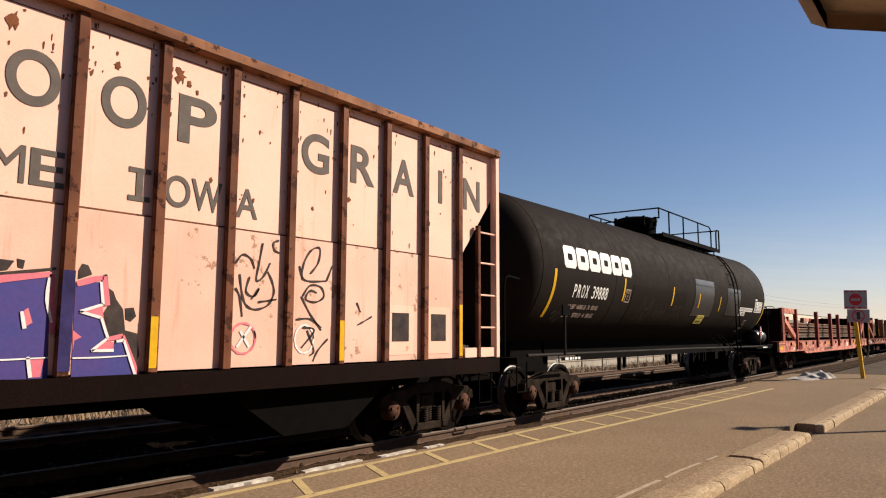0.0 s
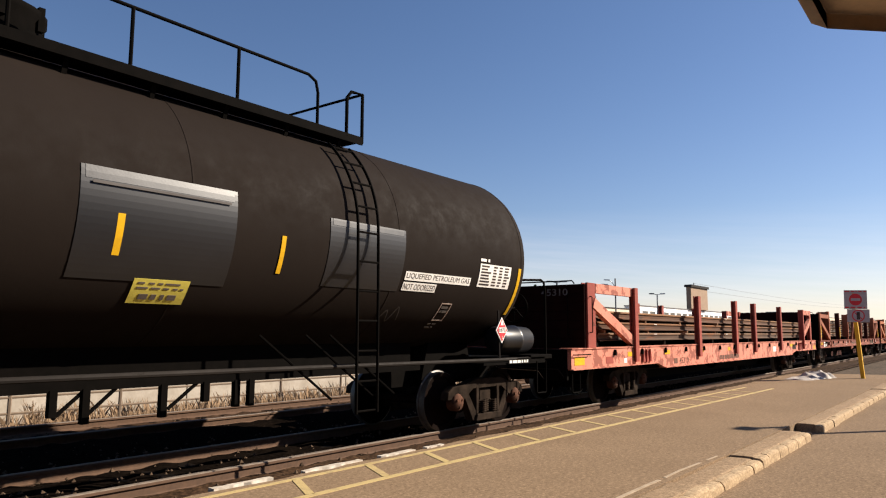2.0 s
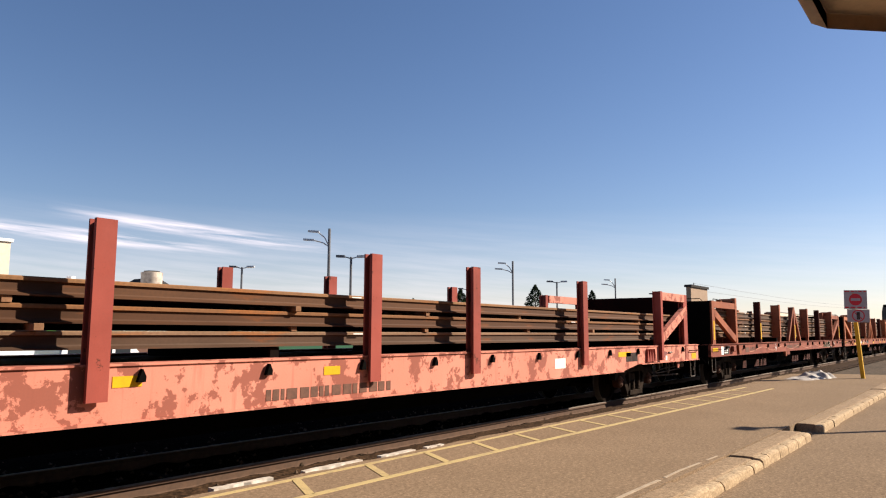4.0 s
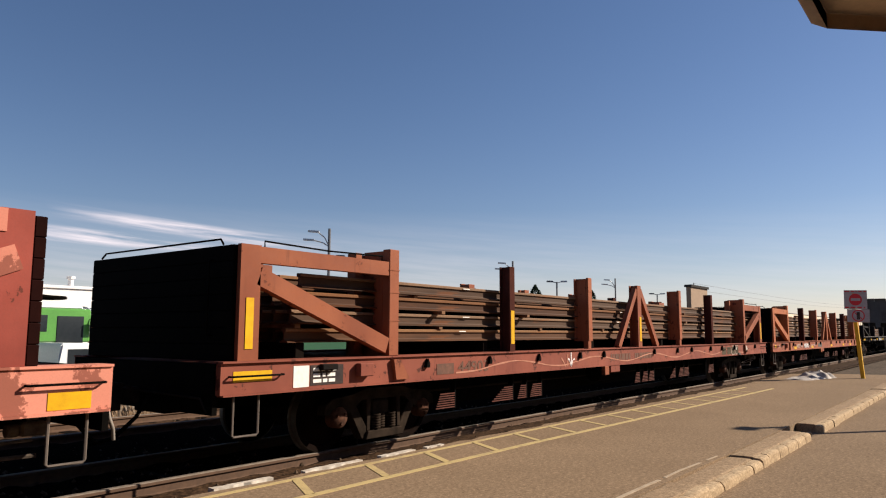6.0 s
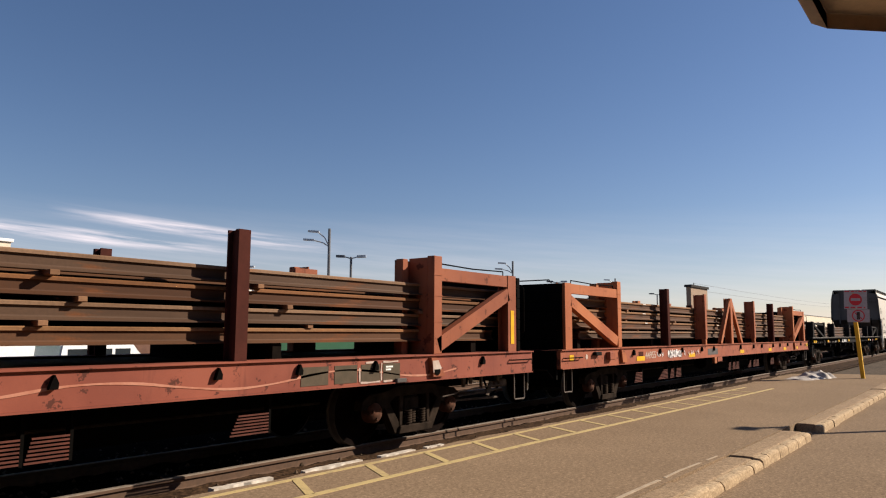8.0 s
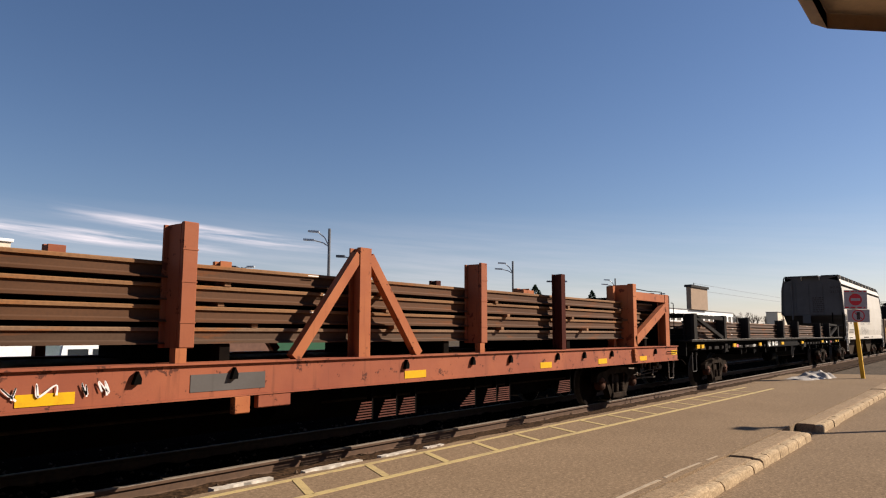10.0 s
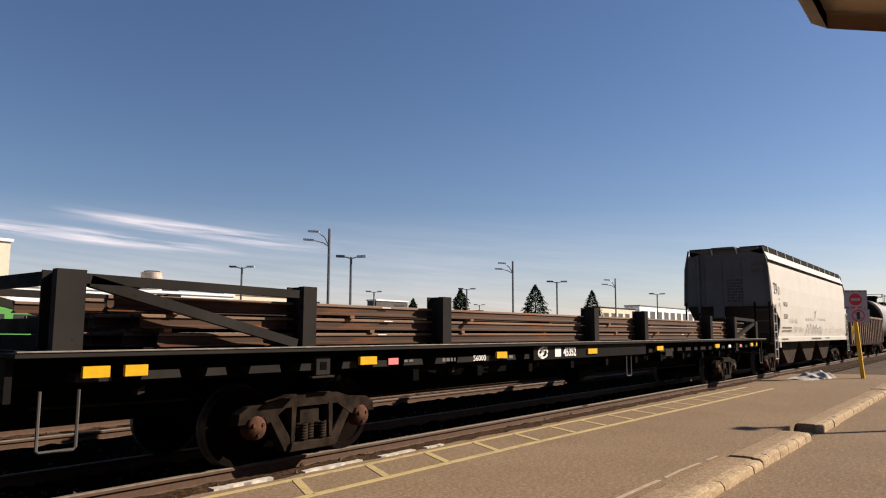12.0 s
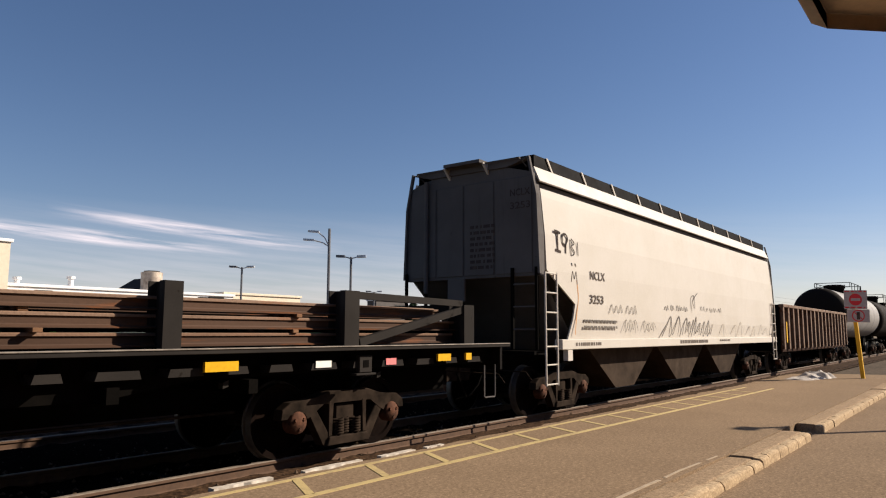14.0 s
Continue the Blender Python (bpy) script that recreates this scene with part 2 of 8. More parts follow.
M_SPRAYBLUE = plain("blue_spray_paint", (0.052, 0.058, 0.215), (0.085, 0.05, 0.19), 2.5, 0.6, bump=0.02)
M_NAVY = plain("dark_blue_spray_paint", (0.022, 0.018, 0.05), (0.05, 0.04, 0.13), 3, 0.6, bump=0.02)
M_SPRAYPINK = plain("pink_spray_paint", (0.72, 0.20, 0.22), (0.6, 0.15, 0.2), 3, 0.6, bump=0.02)
M_SPRAYWHITE = plain("white_spray_paint", (0.78, 0.74, 0.72), (0.7, 0.62, 0.6), 4, 0.6, bump=0.02)
M_BAY = plain("dusty_brown_bay_paint", (0.062, 0.044, 0.032), (0.028, 0.020, 0.015), 3, 0.85)
M_TANKTAG = plain("faint_grey_tag", (0.085, 0.073, 0.064), (0.03, 0.025, 0.022), 2.5, 0.8, bump=0.02)
M_GHOST = plain("ghosted_tag_paint", (0.42, 0.37, 0.31), (0.34, 0.29, 0.24), 2.5, 0.8, bump=0.02)
M_RUSTFLECK = plain("brown_rust_fleck", (0.24, 0.085, 0.035), (0.10, 0.038, 0.02), 12, 0.9, bump=0.05)
M_RUSTRUN = plain("orange_rust_run", (0.42, 0.19, 0.07), (0.5, 0.3, 0.15), 6, 0.85, bump=0.02)
M_CHALK = plain("chalky_tag_paint", (0.15, 0.13, 0.115), (0.08, 0.068, 0.06), 2.5, 0.8, bump=0.02)


def load_rail(name, web, head, grey, rust):
    """Stacked rails: each rail has its own tone, brown rust or greyer mill scale."""
    k = Nodes(name, 0.72)
    r = k.rnd()
    run = k.noise(1.0, 4, 0.6, k.stretch((0.6, 6, 6)))
    fine = k.noise(40, 3)
    c = k.mix(k.ramp(r, 0.0, 0.6), web, head)
    c = k.mix(k.ramp(r, 0.74, 0.80), c, grey)
    c = k.mix(k.ramp(run, 0.45, 0.75, 0, 0.6), c, tuple(v * 0.4 for v in web))
    blot = k.noise(1.0, 4, 0.6, k.stretch((1.1, 9, 9)))
    c = k.mix(k.ramp(blot, 0.57, 0.66, 0, 0.7), c, rust)
    c = k.mix(k.ramp(fine, 0.4, 0.8, 0, 0.4), c, (0.045, 0.025, 0.016))
    k.bump(fine, 0.2, 0.004)
    return k.colour(c)


M_STRIP = plain("raw_timber_strip", (0.30, 0.16, 0.085), (0.16, 0.08, 0.045), 9, 0.9, bump=0.2, vary=0.6)
M_CHALKLINE = plain("faded_pale_line", (0.46, 0.22, 0.15), (0.36, 0.13, 0.08), 6, 0.8, bump=0.02)
# Rust tones in pairs: web colours also carry the shade below the head.
M_LOADWEB_SHADE = load_rail("rusty_rail_web_shade", (0.068, 0.028, 0.013), (0.098, 0.044, 0.021), (0.082, 0.046, 0.028), (0.155, 0.050, 0.014))
M_LOADHEAD_LIT = load_rail("rusty_rail_head_lit", (0.185, 0.078, 0.030), (0.235, 0.118, 0.053), (0.215, 0.128, 0.076), (0.27, 0.092, 0.022))
M_LOADGREY_SHADE = load_rail("grey_rail_web_shade", (0.060, 0.032, 0.020), (0.084, 0.046, 0.029), (0.078, 0.060, 0.050), (0.150, 0.050, 0.016))
M_LOADGREY_LIT = load_rail("grey_rail_head_lit", (0.190, 0.108, 0.068), (0.230, 0.150, 0.105), (0.245, 0.200, 0.165), (0.25, 0.085, 0.03))
M_RIGGING = plain("dusty_brake_rigging", (0.13, 0.10, 0.078), (0.03, 0.022, 0.017), 7, 0.85, 0.0, 0.2)
M_PRIMER = plain("mauve_primer_patch", (0.22, 0.085, 0.078), (0.17, 0.06, 0.052), 5, 0.75, bump=0.05)
M_OLIVE = plain("dark_olive_stencil_paint", (0.075, 0.062, 0.044), (0.11, 0.082, 0.058), 7, 0.7, bump=0.05)


# ---- building helpers ----
def part(name, bm, material, parent=None, label="", smooth=None):
    me = bpy.data.meshes.new(name)
    bmesh.ops.recalc_face_normals(bm, faces=bm.faces)
    bm.to_mesh(me)
    bm.free()
    for m in (material if isinstance(material, (list, tuple)) else (material,)):
        me.materials.append(m)
    if smooth is not None:
        me.shade_smooth()
        me.set_sharp_from_angle(angle=radians(smooth))
    ob = new(name, me)
    if parent is not None:
        ob.parent = parent
    if label:
        tagged(ob, label)
    if name.endswith("print") or name in ("graffiti_tag", "name_bars", "rust_spot", "graffiti_ring", "border_line", "kerb_line"):
        tagged(ob, kind="stuff")
    return ob


def thing(name, label, category, group="", kind=""):
    ob = new(name)
    ob.empty_display_size = 0.2
    return tagged(ob, label, category, group, kind)


def box(bm, x0, x1, y0, y1, z0, z1, bev=0.0, mat=0):
    v = [bm.verts.new(p) for p in ((x0, y0, z0), (x1, y0, z0), (x1, y1, z0), (x0, y1, z0), (x0, y0, z1), (x1, y0, z1), (x1, y1, z1), (x0, y1, z1))]
    fs = [bm.faces.new([v[i] for i in q]) for q in ((0, 3, 2, 1), (4, 5, 6, 7), (0, 1, 5, 4), (1, 2, 6, 5), (2, 3, 7, 6), (3, 0, 4, 7))]
    if bev:
        r = bmesh.ops.bevel(bm, geom=list({e for f in fs for e in f.edges}), offset=bev, segments=1, affect="EDGES", profile=0.5)
        fs = [f for f in r["faces"]] + [f for f in fs if f.is_valid]
    for f in fs:
        f.material_index = mat
    return fs


def bar(bm, a, b, w, h, up=(0, 0, 1), mat=0):
    """A straight bar from a to b, w wide and h deep, its depth along up."""
    a, b = Vector(a), Vector(b)
    d = (b - a).normalized()
    s = d.cross(Vector(up)).normalized()
    u = s.cross(d)
    v = [bm.verts.new(p + s * (w / 2 * i) + u * (h / 2 * j)) for p in (a, b) for i, j in ((-1, -1), (1, -1), (1, 1), (-1, 1))]
    for q in ((3, 2, 1, 0), (4, 5, 6, 7), (0, 1, 5, 4), (1, 2, 6, 5), (2, 3, 7, 6), (3, 0, 4, 7)):
        bm.faces.new([v[i] for i in q]).material_index = mat


def rod(bm, pts, r, n=8, mat=0, caps=True):
    """A round bar along a line of points."""
    pts = [Vector(p) for p in pts]
    rings = []
    ref = None
    for i, p in enumerate(pts):
        d = (pts[min(i + 1, len(pts) - 1)] - pts[max(i - 1, 0)]).normalized()
        if ref is None:
            ref = d.orthogonal().normalized()
        s = (ref - d * ref.dot(d)).normalized()
        ref = s
        u = d.cross(s)
        rings.append([bm.verts.new(p + (s * math.cos(6.28319 * k / n) + u * math.sin(6.28319 * k / n)) * r) for k in range(n)])
    for a, b in zip(rings, rings[1:]):
        for k in range(n):
            bm.faces.new((a[k], a[(k + 1) % n], b[(k + 1) % n], b[k])).material_index = mat
    if caps:
        for rr in (rings[0][::-1], rings[-1]):
            bm.faces.new(rr).material_index = mat


def lathe(bm, profile, axis="x", centre=(0, 0, 0), n=24, mat=None):
    """Turn a profile of (along, radius) round an axis."""
    cx = Vector(centre)
    rings = []
    for a, r in profile:
        ring = []
        for k in range(n):
            c, s = math.cos(2 * math.pi * k / n) * r, math.sin(2 * math.pi * k / n) * r
            p = {"x": (a, c, s), "y": (c, a, s), "z": (c, s, a)}[axis]
            ring.append(bm.verts.new(cx + Vector(p)))
        rings.append(ring)
    for i, (a, b) in enumerate(zip(rings, rings[1:])):
        for k in range(n):
            f = bm.faces.new((a[k], a[(k + 1) % n], b[(k + 1) % n], b[k]))
            if mat:
                f.material_index = mat[i]
    bm.faces.new(rings[0][::-1])
    bm.faces.new(rings[-1])


def slab(bm, outline, y0, y1, mat=0):
    """A plate with an outline in x and z, from y0 to y1."""
    a = [bm.verts.new((x, y0, z)) for x, z in outline]
    b = [bm.verts.new((x, y1, z)) for x, z in outline]
    fs = [bm.faces.new(a), bm.faces.new(b[::-1])]
    n = len(a)
    for i in range(n):
        fs.append(bm.faces.new((a[i], b[i], b[(i + 1) % n], a[(i + 1) % n])))
    for f in fs:
        f.material_index = mat
    return fs


def flat_text(words, height, width=None, depth=0.003, shear=0.0, bold=0.0):
    """Lettering as a mesh in the x-z plane that faces -y, its lower left corner at the origin."""
    cu = bpy.data.curves.new("letters", "FONT")
    cu.body, cu.size, cu.extrude, cu.resolution_u, cu.shear, cu.offset = words, 1.0, 0.0, 8 if height > 0.2 else 3, shear, bold
    ob = new("letters", cu)
    me = bpy.data.meshes.new_from_object(ob.evaluated_get(bpy.context.evaluated_depsgraph_get()))
    bpy.data.objects.remove(ob)
    bm = bmesh.new()
    bm.from_mesh(me)
    bpy.data.meshes.remove(me)
    xs, ys = [v.co.x for v in bm.verts], [v.co.y for v in bm.verts]
    sy = height / (max(ys) - min(ys))
    sx = width / (max(xs) - min(xs)) if width else sy
    x0, y0 = min(xs), min(ys)
    for v in bm.verts:
        v.co = Vector(((v.co.x - x0) * sx, 0, (v.co.y - y0) * sy))
    for f in bm.faces:
        f.smooth = False
    for e in bm.edges:
        e.smooth = True
    r = bmesh.ops.extrude_face_region(bm, geom=list(bm.faces))
    for g in r["geom"]:
        if isinstance(g, bmesh.types.BMVert):
            g.co.y -= depth
    return bm


def shift(bm, x=0, y=0, z=0):
    bmesh.ops.translate(bm, verts=bm.verts, vec=(x, y, z))
    return bm


def wrap(bm, radius, zc, lift=0.004, step=0.06):
    """Bend a flat thing in the x-z plane on to the near flank of a drum that lies along x."""
    zs = [v.co.z for v in bm.verts]
    z = min(zs) + step
    while z < max(zs):
        bmesh.ops.bisect_plane(bm, geom=bm.verts[:] + bm.edges[:] + bm.faces[:], plane_co=(0, 0, z), plane_no=(0, 0, 1))
        z += step
    for v in bm.verts:
        a = max(-0.995, min(0.995, (v.co.z - zc) / radius))
        out = radius + lift + max(0.0, -v.co.y)
        ang = math.asin(a)
        v.co = Vector((v.co.x, -out * math.cos(ang), zc + out * math.sin(ang)))
    return bm


def plate(x0, x1, z0, z1, y=0.0, depth=0.004):
    bm = bmesh.new()
    box(bm, x0, x1, y - depth, y, z0, z1)
    return bm


def lines_of_print(bm, x0, x1, z_top, rows, pitch, height, seed=1, y=0.0, depth=0.003):
    """Rows of short bars for small print that cannot be read."""
    rg = random.Random(seed)
    for i in range(rows):
        x = x0
        while x < x1 - 0.03:
            w = min(rg.uniform(0.04, 0.16), x1 - x)
            box(bm, x, x + w, y - depth, y, z_top - i * pitch - height, z_top - i * pitch)
            x += w + rg.uniform(0.02, 0.05)
    return bm


def tag_stroke(bm, pts, w, y, depth=0.003, n=5):
    """A spray can's flowing line through points in x and z, as a flat ribbon that faces -y."""
    fine = []
    P = [Vector((p[0], 0, p[1])) for p in pts]
    for i in range(len(P) - 1):
        a, b, c, d = P[max(i - 1, 0)], P[i], P[i + 1], P[min(i + 2, len(P) - 1)]
        for j in range(n):
            t = j / n
            fine.append(0.5 * ((2 * b) + (c - a) * t + (2 * a - 5 * b + 4 * c - d) * t * t + (3 * b - a - 3 * c + d) * t ** 3))
    fine.append(P[-1])
    prev = None
    for i, p in enumerate(fine):
        d = (fine[min(i + 1, len(fine) - 1)] - fine[max(i - 1, 0)])
        d = d.normalized() if d.length > 1e-6 else Vector((1, 0, 0))
        s = Vector((-d.z, 0, d.x)) * (w / 2 * (0.85 + 0.2 * math.sin(i * 0.7)))
        cur = (bm.verts.new((p.x + s.x, y - depth, p.z + s.z)), bm.verts.new((p.x - s.x, y - depth, p.z - s.z)))
        if prev:
            bm.faces.new((prev[0], cur[0], cur[1], prev[1]))
        prev = cur


# ---- ground, tracks and platform ----
def sheet(bm, x0, x1, y0, y1, z, step=None, mat=0, rough=0.0, seed=3):
    nx, ny = (max(1, round((x1 - x0) / step)), max(1, round((y1 - y0) / step))) if step else (1, 1)
    vs = [[bm.verts.new((x0 + (x1 - x0) * i / nx, y0 + (y1 - y0) * j / ny,
                         z + (rough * noise.noise((i * 0.9 + seed, j * 0.9, seed)) if rough else 0))) for j in range(ny + 1)] for i in range(nx + 1)]
    for i in range(nx):
        for j in range(ny):
            bm.faces.new((vs[i][j], vs[i + 1][j], vs[i + 1][j + 1], vs[i][j + 1])).material_index = mat


def build_ground():
    bm = bmesh.new()
    # one sheet to the horizon, dipping a little beyond the tracks
    xs = [-3000, -200, -60, -20, 0, 20, 40, 60, 100, 200, 400, 1000, 3000]
    ys = [(-3000, -0.06), (-60, -0.06), (1.6, -0.06), (5.6, -0.17), (6.4, -0.19), (9.3, -0.20), (10.4, -0.24), (13.6, -0.24),
          (14.4, -0.40), (17.0, -0.60), (24, -0.62), (60, -0.6), (400, -0.6), (3000, -0.6)]
    v = [[bm.verts.new((x, y, z)) for y, z in ys] for x in xs]
    for i in range(len(xs) - 1):
        for j in range(len(ys) - 1):
            bm.faces.new((v[i][j], v[i + 1][j], v[i + 1][j + 1], v[i][j + 1]))
    tagged(part("ground", bm, M_FIELD), "brown bare ground beside the railway, reaching the horizon", "ground", kind="structure")

    bm = bmesh.new()
    sheet(bm, -14, 130, 5.55, 6.93, -0.125, 0.2, 0, 0.03, 2)
    # Near-black strip laid where the train's shadow falls on the ballast.
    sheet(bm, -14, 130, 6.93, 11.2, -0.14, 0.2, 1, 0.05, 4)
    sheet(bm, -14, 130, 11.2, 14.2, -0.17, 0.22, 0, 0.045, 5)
    tagged(part("track_bed", bm, (M_DIRT, M_BALLASTSHADE), smooth=60), "brown dirty ballast bed, darkened for the train's shade", "ballast", kind="structure")

    # loose stones
    rg = random.Random(5)
    verts, faces = [], []
    for _ in range(5200):
        x = -2 + 60 * rg.random() ** 1.7
        y = rg.choice((rg.uniform(5.66, 5.95), rg.uniform(5.7, 9.5), rg.uniform(7.0, 9.5), rg.uniform(9.5, 13.8), rg.uniform(9.5, 13.8)))
        s = rg.uniform(0.012, 0.030)
        z = -0.115 + (0 if y < 9.6 else -0.04)
        base = len(verts)
        ang = rg.random() * 6.28
        for k in range(4):
            verts.append((x + s * 1.2 * math.cos(ang + k * 1.57 + rg.uniform(-.3, .3)), y + s * math.sin(ang + k * 1.57), z - s * 0.4))
        verts.append((x + rg.uniform(-.4, .4) * s, y + rg.uniform(-.4, .4) * s, z + s * rg.uniform(.5, 1.1)))
        verts.append((x + rg.uniform(-.4, .4) * s, y, z - s))
        for k in range(4):
            faces.append((base + k, base + (k + 1) % 4, base + 4))
            faces.append((base + (k + 1) % 4, base + k, base + 5))
    me = bpy.data.meshes.new("ballast_stones")
    me.from_pydata(verts, [], faces)
    me.materials.append(M_STONE)
    tagged(new("ballast_stones", me), "loose brown ballast stones round the rails", "ballast", kind="stuff")


RAIL = [(-0.070, 0.0), (0.070, 0.0), (0.070, 0.012), (0.016, 0.032), (0.010, 0.045), (0.010, 0.118), (0.036, 0.130),
        (0.036, 0.158), (0.026, 0.168), (-0.026, 0.168), (-0.036, 0.158), (-0.036, 0.130), (-0.010, 0.118), (-0.010, 0.045), (-0.016, 0.032), (-0.070, 0.012)]


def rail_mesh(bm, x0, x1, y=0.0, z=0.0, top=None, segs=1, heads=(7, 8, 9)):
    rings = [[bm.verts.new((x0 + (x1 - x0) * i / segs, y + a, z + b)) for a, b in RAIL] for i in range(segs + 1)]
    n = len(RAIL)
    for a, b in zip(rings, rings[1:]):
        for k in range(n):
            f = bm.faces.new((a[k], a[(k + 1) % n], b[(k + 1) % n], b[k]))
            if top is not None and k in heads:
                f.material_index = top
    bm.faces.new(rings[0][::-1])
    bm.faces.new(rings[-1])


def build_track(y, name, x0=-14, x1=420, z=0.0):
    th = thing(name, "rusty steel railway track with worn bright rail heads on dark ties", "railway track", kind="structure")
    for s in (-0.7535, 0.7535):
        bm = bmesh.new()
        rail_mesh(bm, x0, x1, y + s, z - 0.168, 1)
        part("rail", bm, (M_RAILSIDE, M_RAILTOP), th)
    me = None
    i = 0
    x = x0 + 0.3
    rg = random.Random(int(y * 10))
    bm = bmesh.new()
    while x < 150:
        if -3 < x < 45:
            if me is None:
                b2 = bmesh.new()
                box(b2, -0.115, 0.115, -1.3, 1.3, -0.16, 0.0, 0.012)
                ob = part("tie", b2, M_TIE, th)
                me = ob.data
            else:
                ob = new("tie", me)
                ob.parent = th
            ob.location = (x + rg.uniform(-.03, .03), y + rg.uniform(-.05, .05), z - 0.150)
        else:
            box(bm, x - 0.115, x + 0.115, y - 1.3, y + 1.3, z - 0.31, z - 0.15)
        x += 0.53
        i += 1
    tagged(part("far_ties", bm, M_TIE, th), kind="stuff")


def build_platform():
    th = thing("platform", "tan worn asphalt station platform beside the track", "platform", kind="structure")
    bm = bmesh.new()
    edge = [(-12.0, 5.62)]
    rg = random.Random(8)
    x = -12.0
    while x < 27.5:
        x += rg.uniform(0.12, 0.4)
        edge.append((x, 5.60 + rg.uniform(-0.05, 0.05) + (0.12 * max(0, (x - 20) / 8))))
    edge.append((28.4, 5.2))
    edge.append((29.0, 4.2))
    edge.append((29.4, 2.55))
    edge.append((-12.0, 2.55))
    top = [bm.verts.new((a, b, 0.12)) for a, b in edge]
    low = [bm.verts.new((a, b, -0.2)) for a, b in edge]
    bm.faces.new(top)
    for i in range(len(edge)):
        j = (i + 1) % len(edge)
        bm.faces.new((top[i], low[i], low[j], top[j]))
    part("pavement", bm, M_ASPHALT, th)

    # painted safety border: two long lines with slanting rungs
    def strip(bm, pts, w):
        for (xa, ya), (xb, yb) in zip(pts, pts[1:]):
            d = Vector((xb - xa, yb - ya, 0)).normalized()
            s = Vector((-d.y, d.x, 0)) * w / 2
            q = [Vector((xa, ya, 0)) + s, Vector((xa, ya, 0)) - s, Vector((xb, yb, 0)) - s, Vector((xb, yb, 0)) + s]
            t = [bm.verts.new((p.x, p.y, 0.1245)) for p in q]
            l = [bm.verts.new((p.x, p.y, 0.1195)) for p in q]
            bm.faces.new(t)
            for k in range(4):
                bm.faces.new((t[k], l[k], l[(k + 1) % 4], t[(k + 1) % 4]))

    def inner(x):
        return 4.80 - max(0, x - 8) * 0.020

    def outer(x):
        return 5.44 - max(0, x - 10) * 0.020

    bm = bmesh.new()
    strip(bm, [(x, inner(x)) for x in np.arange(-10, 20.1, 1.0)], 0.085)
    part("border_line", bm, M_YELLOW_LINE, th, "faded yellow painted line")
    bm = bmesh.new()
    strip(bm, [(x, outer(x)) for x in np.arange(-10, 20.1, 1.0)], 0.07)
    part("border_line", bm, M_YELLOW_LINE, th, "faded yellow painted line")
    x = -8.28
    while x < 19.5:
        bm = bmesh.new()
        strip(bm, [(x, outer(x) - 0.035), (x - 0.33, inner(x) + 0.04)], 0.085)
        part("rung", bm, M_YELLOW_LINE, th)
        x += 1.0
    # remains of a pale edge strip
    for xa, xb, yc in ((3.95, 4.62, 5.66), (5.0, 5.85, 5.64), (6.15, 6.75, 5.63), (6.95, 7.3, 5.61)):
        bm = bmesh.new()
        n = 10
        up, dn = [], []
        for i in range(n + 1):
            xx = xa + (xb - xa) * i / n
            up.append((xx, yc + rg.uniform(0.02, 0.05)))
            dn.append((xx, yc - rg.uniform(0.02, 0.05)))
        ring = up + dn[::-1]
        t = [bm.verts.new((a, b, 0.135)) for a, b in ring]
        l = [bm.verts.new((a, b, 0.10)) for a, b in ring]
        bm.faces.new(t)
        for k in range(len(ring)):
            bm.faces.new((t[k], l[k], l[(k + 1) % len(ring)], t[(k + 1) % len(ring)]))
        part("edge_remnant", bm, M_WHITE_WORN, th, "broken pale edge strip")
    bm = bmesh.new()
    strip(bm, [(4.6, 2.66), (5.9, 2.645), (6.55, 2.65), (6.9, 2.645)], 0.04)
    strip(bm, [(7.05, 2.645), (7.5, 2.655), (7.9, 2.64), (8.1, 2.63)], 0.03)
    strip(bm, [(8.3, 2.625), (8.65, 2.615)], 0.022)
    part("kerb_line", bm, M_LINE_WORN, th, "worn white line")

    # kerb: long top slabs behind short edging blocks, cracked and shifted, with a broken gap
    kb = thing("kerb", "broken tan concrete kerb along the platform", "kerb", kind="structure")

    def kerb_piece(xa, xb, prof, top, lean, dy, skew, seed, round_ends):
        n = max(3, int((xb - xa) / 0.08))
        bm = bmesh.new()
        rings = []
        for i in range(n + 1):
            u = i / n
            ring = []
            for k, (py, pz) in enumerate(prof):
                v = (py - 2.19) / 0.36
                xx = xa + (xb - xa) * u + skew * v * (1 if v > 0 else 0)
                chip = max(0.0, noise.noise((xx * 2.3, k * 0.2, seed)) - 0.15) * 0.04 + 0.004 * noise.noise((xx * 8, k, 3.1))
                end = round_ends * (1 if i in (0, n) else 0.3 if i in (1, n - 1) else 0)
                ring.append(bm.verts.new((xx, py + dy + (chip * 0.6 + end if k in (1, 2, 3) and py < 2.24 else 0), pz + top + lean * (u - 0.5) - ((chip * 0.5 + end) if pz > 0.09 else 0))))
            rings.append(ring)
        for p, q in zip(rings, rings[1:]):
            for k in range(len(prof) - 1):
                bm.faces.new((p[k], q[k], q[k + 1], p[k + 1]))
        bm.faces.new(rings[0])
        bm.faces.new(rings[-1][::-1])
        return bm

    front = [(2.150, -0.04), (2.150, 0.06), (2.155, 0.100), (2.170, 0.118), (2.20, 0.127), (2.262, 0.129), (2.264, -0.04)]
    slab_top = [(2.268, -0.04), (2.268, 0.122), (2.29, 0.130), (2.40, 0.132), (2.52, 0.128), (2.545, 0.118), (2.546, -0.04)]
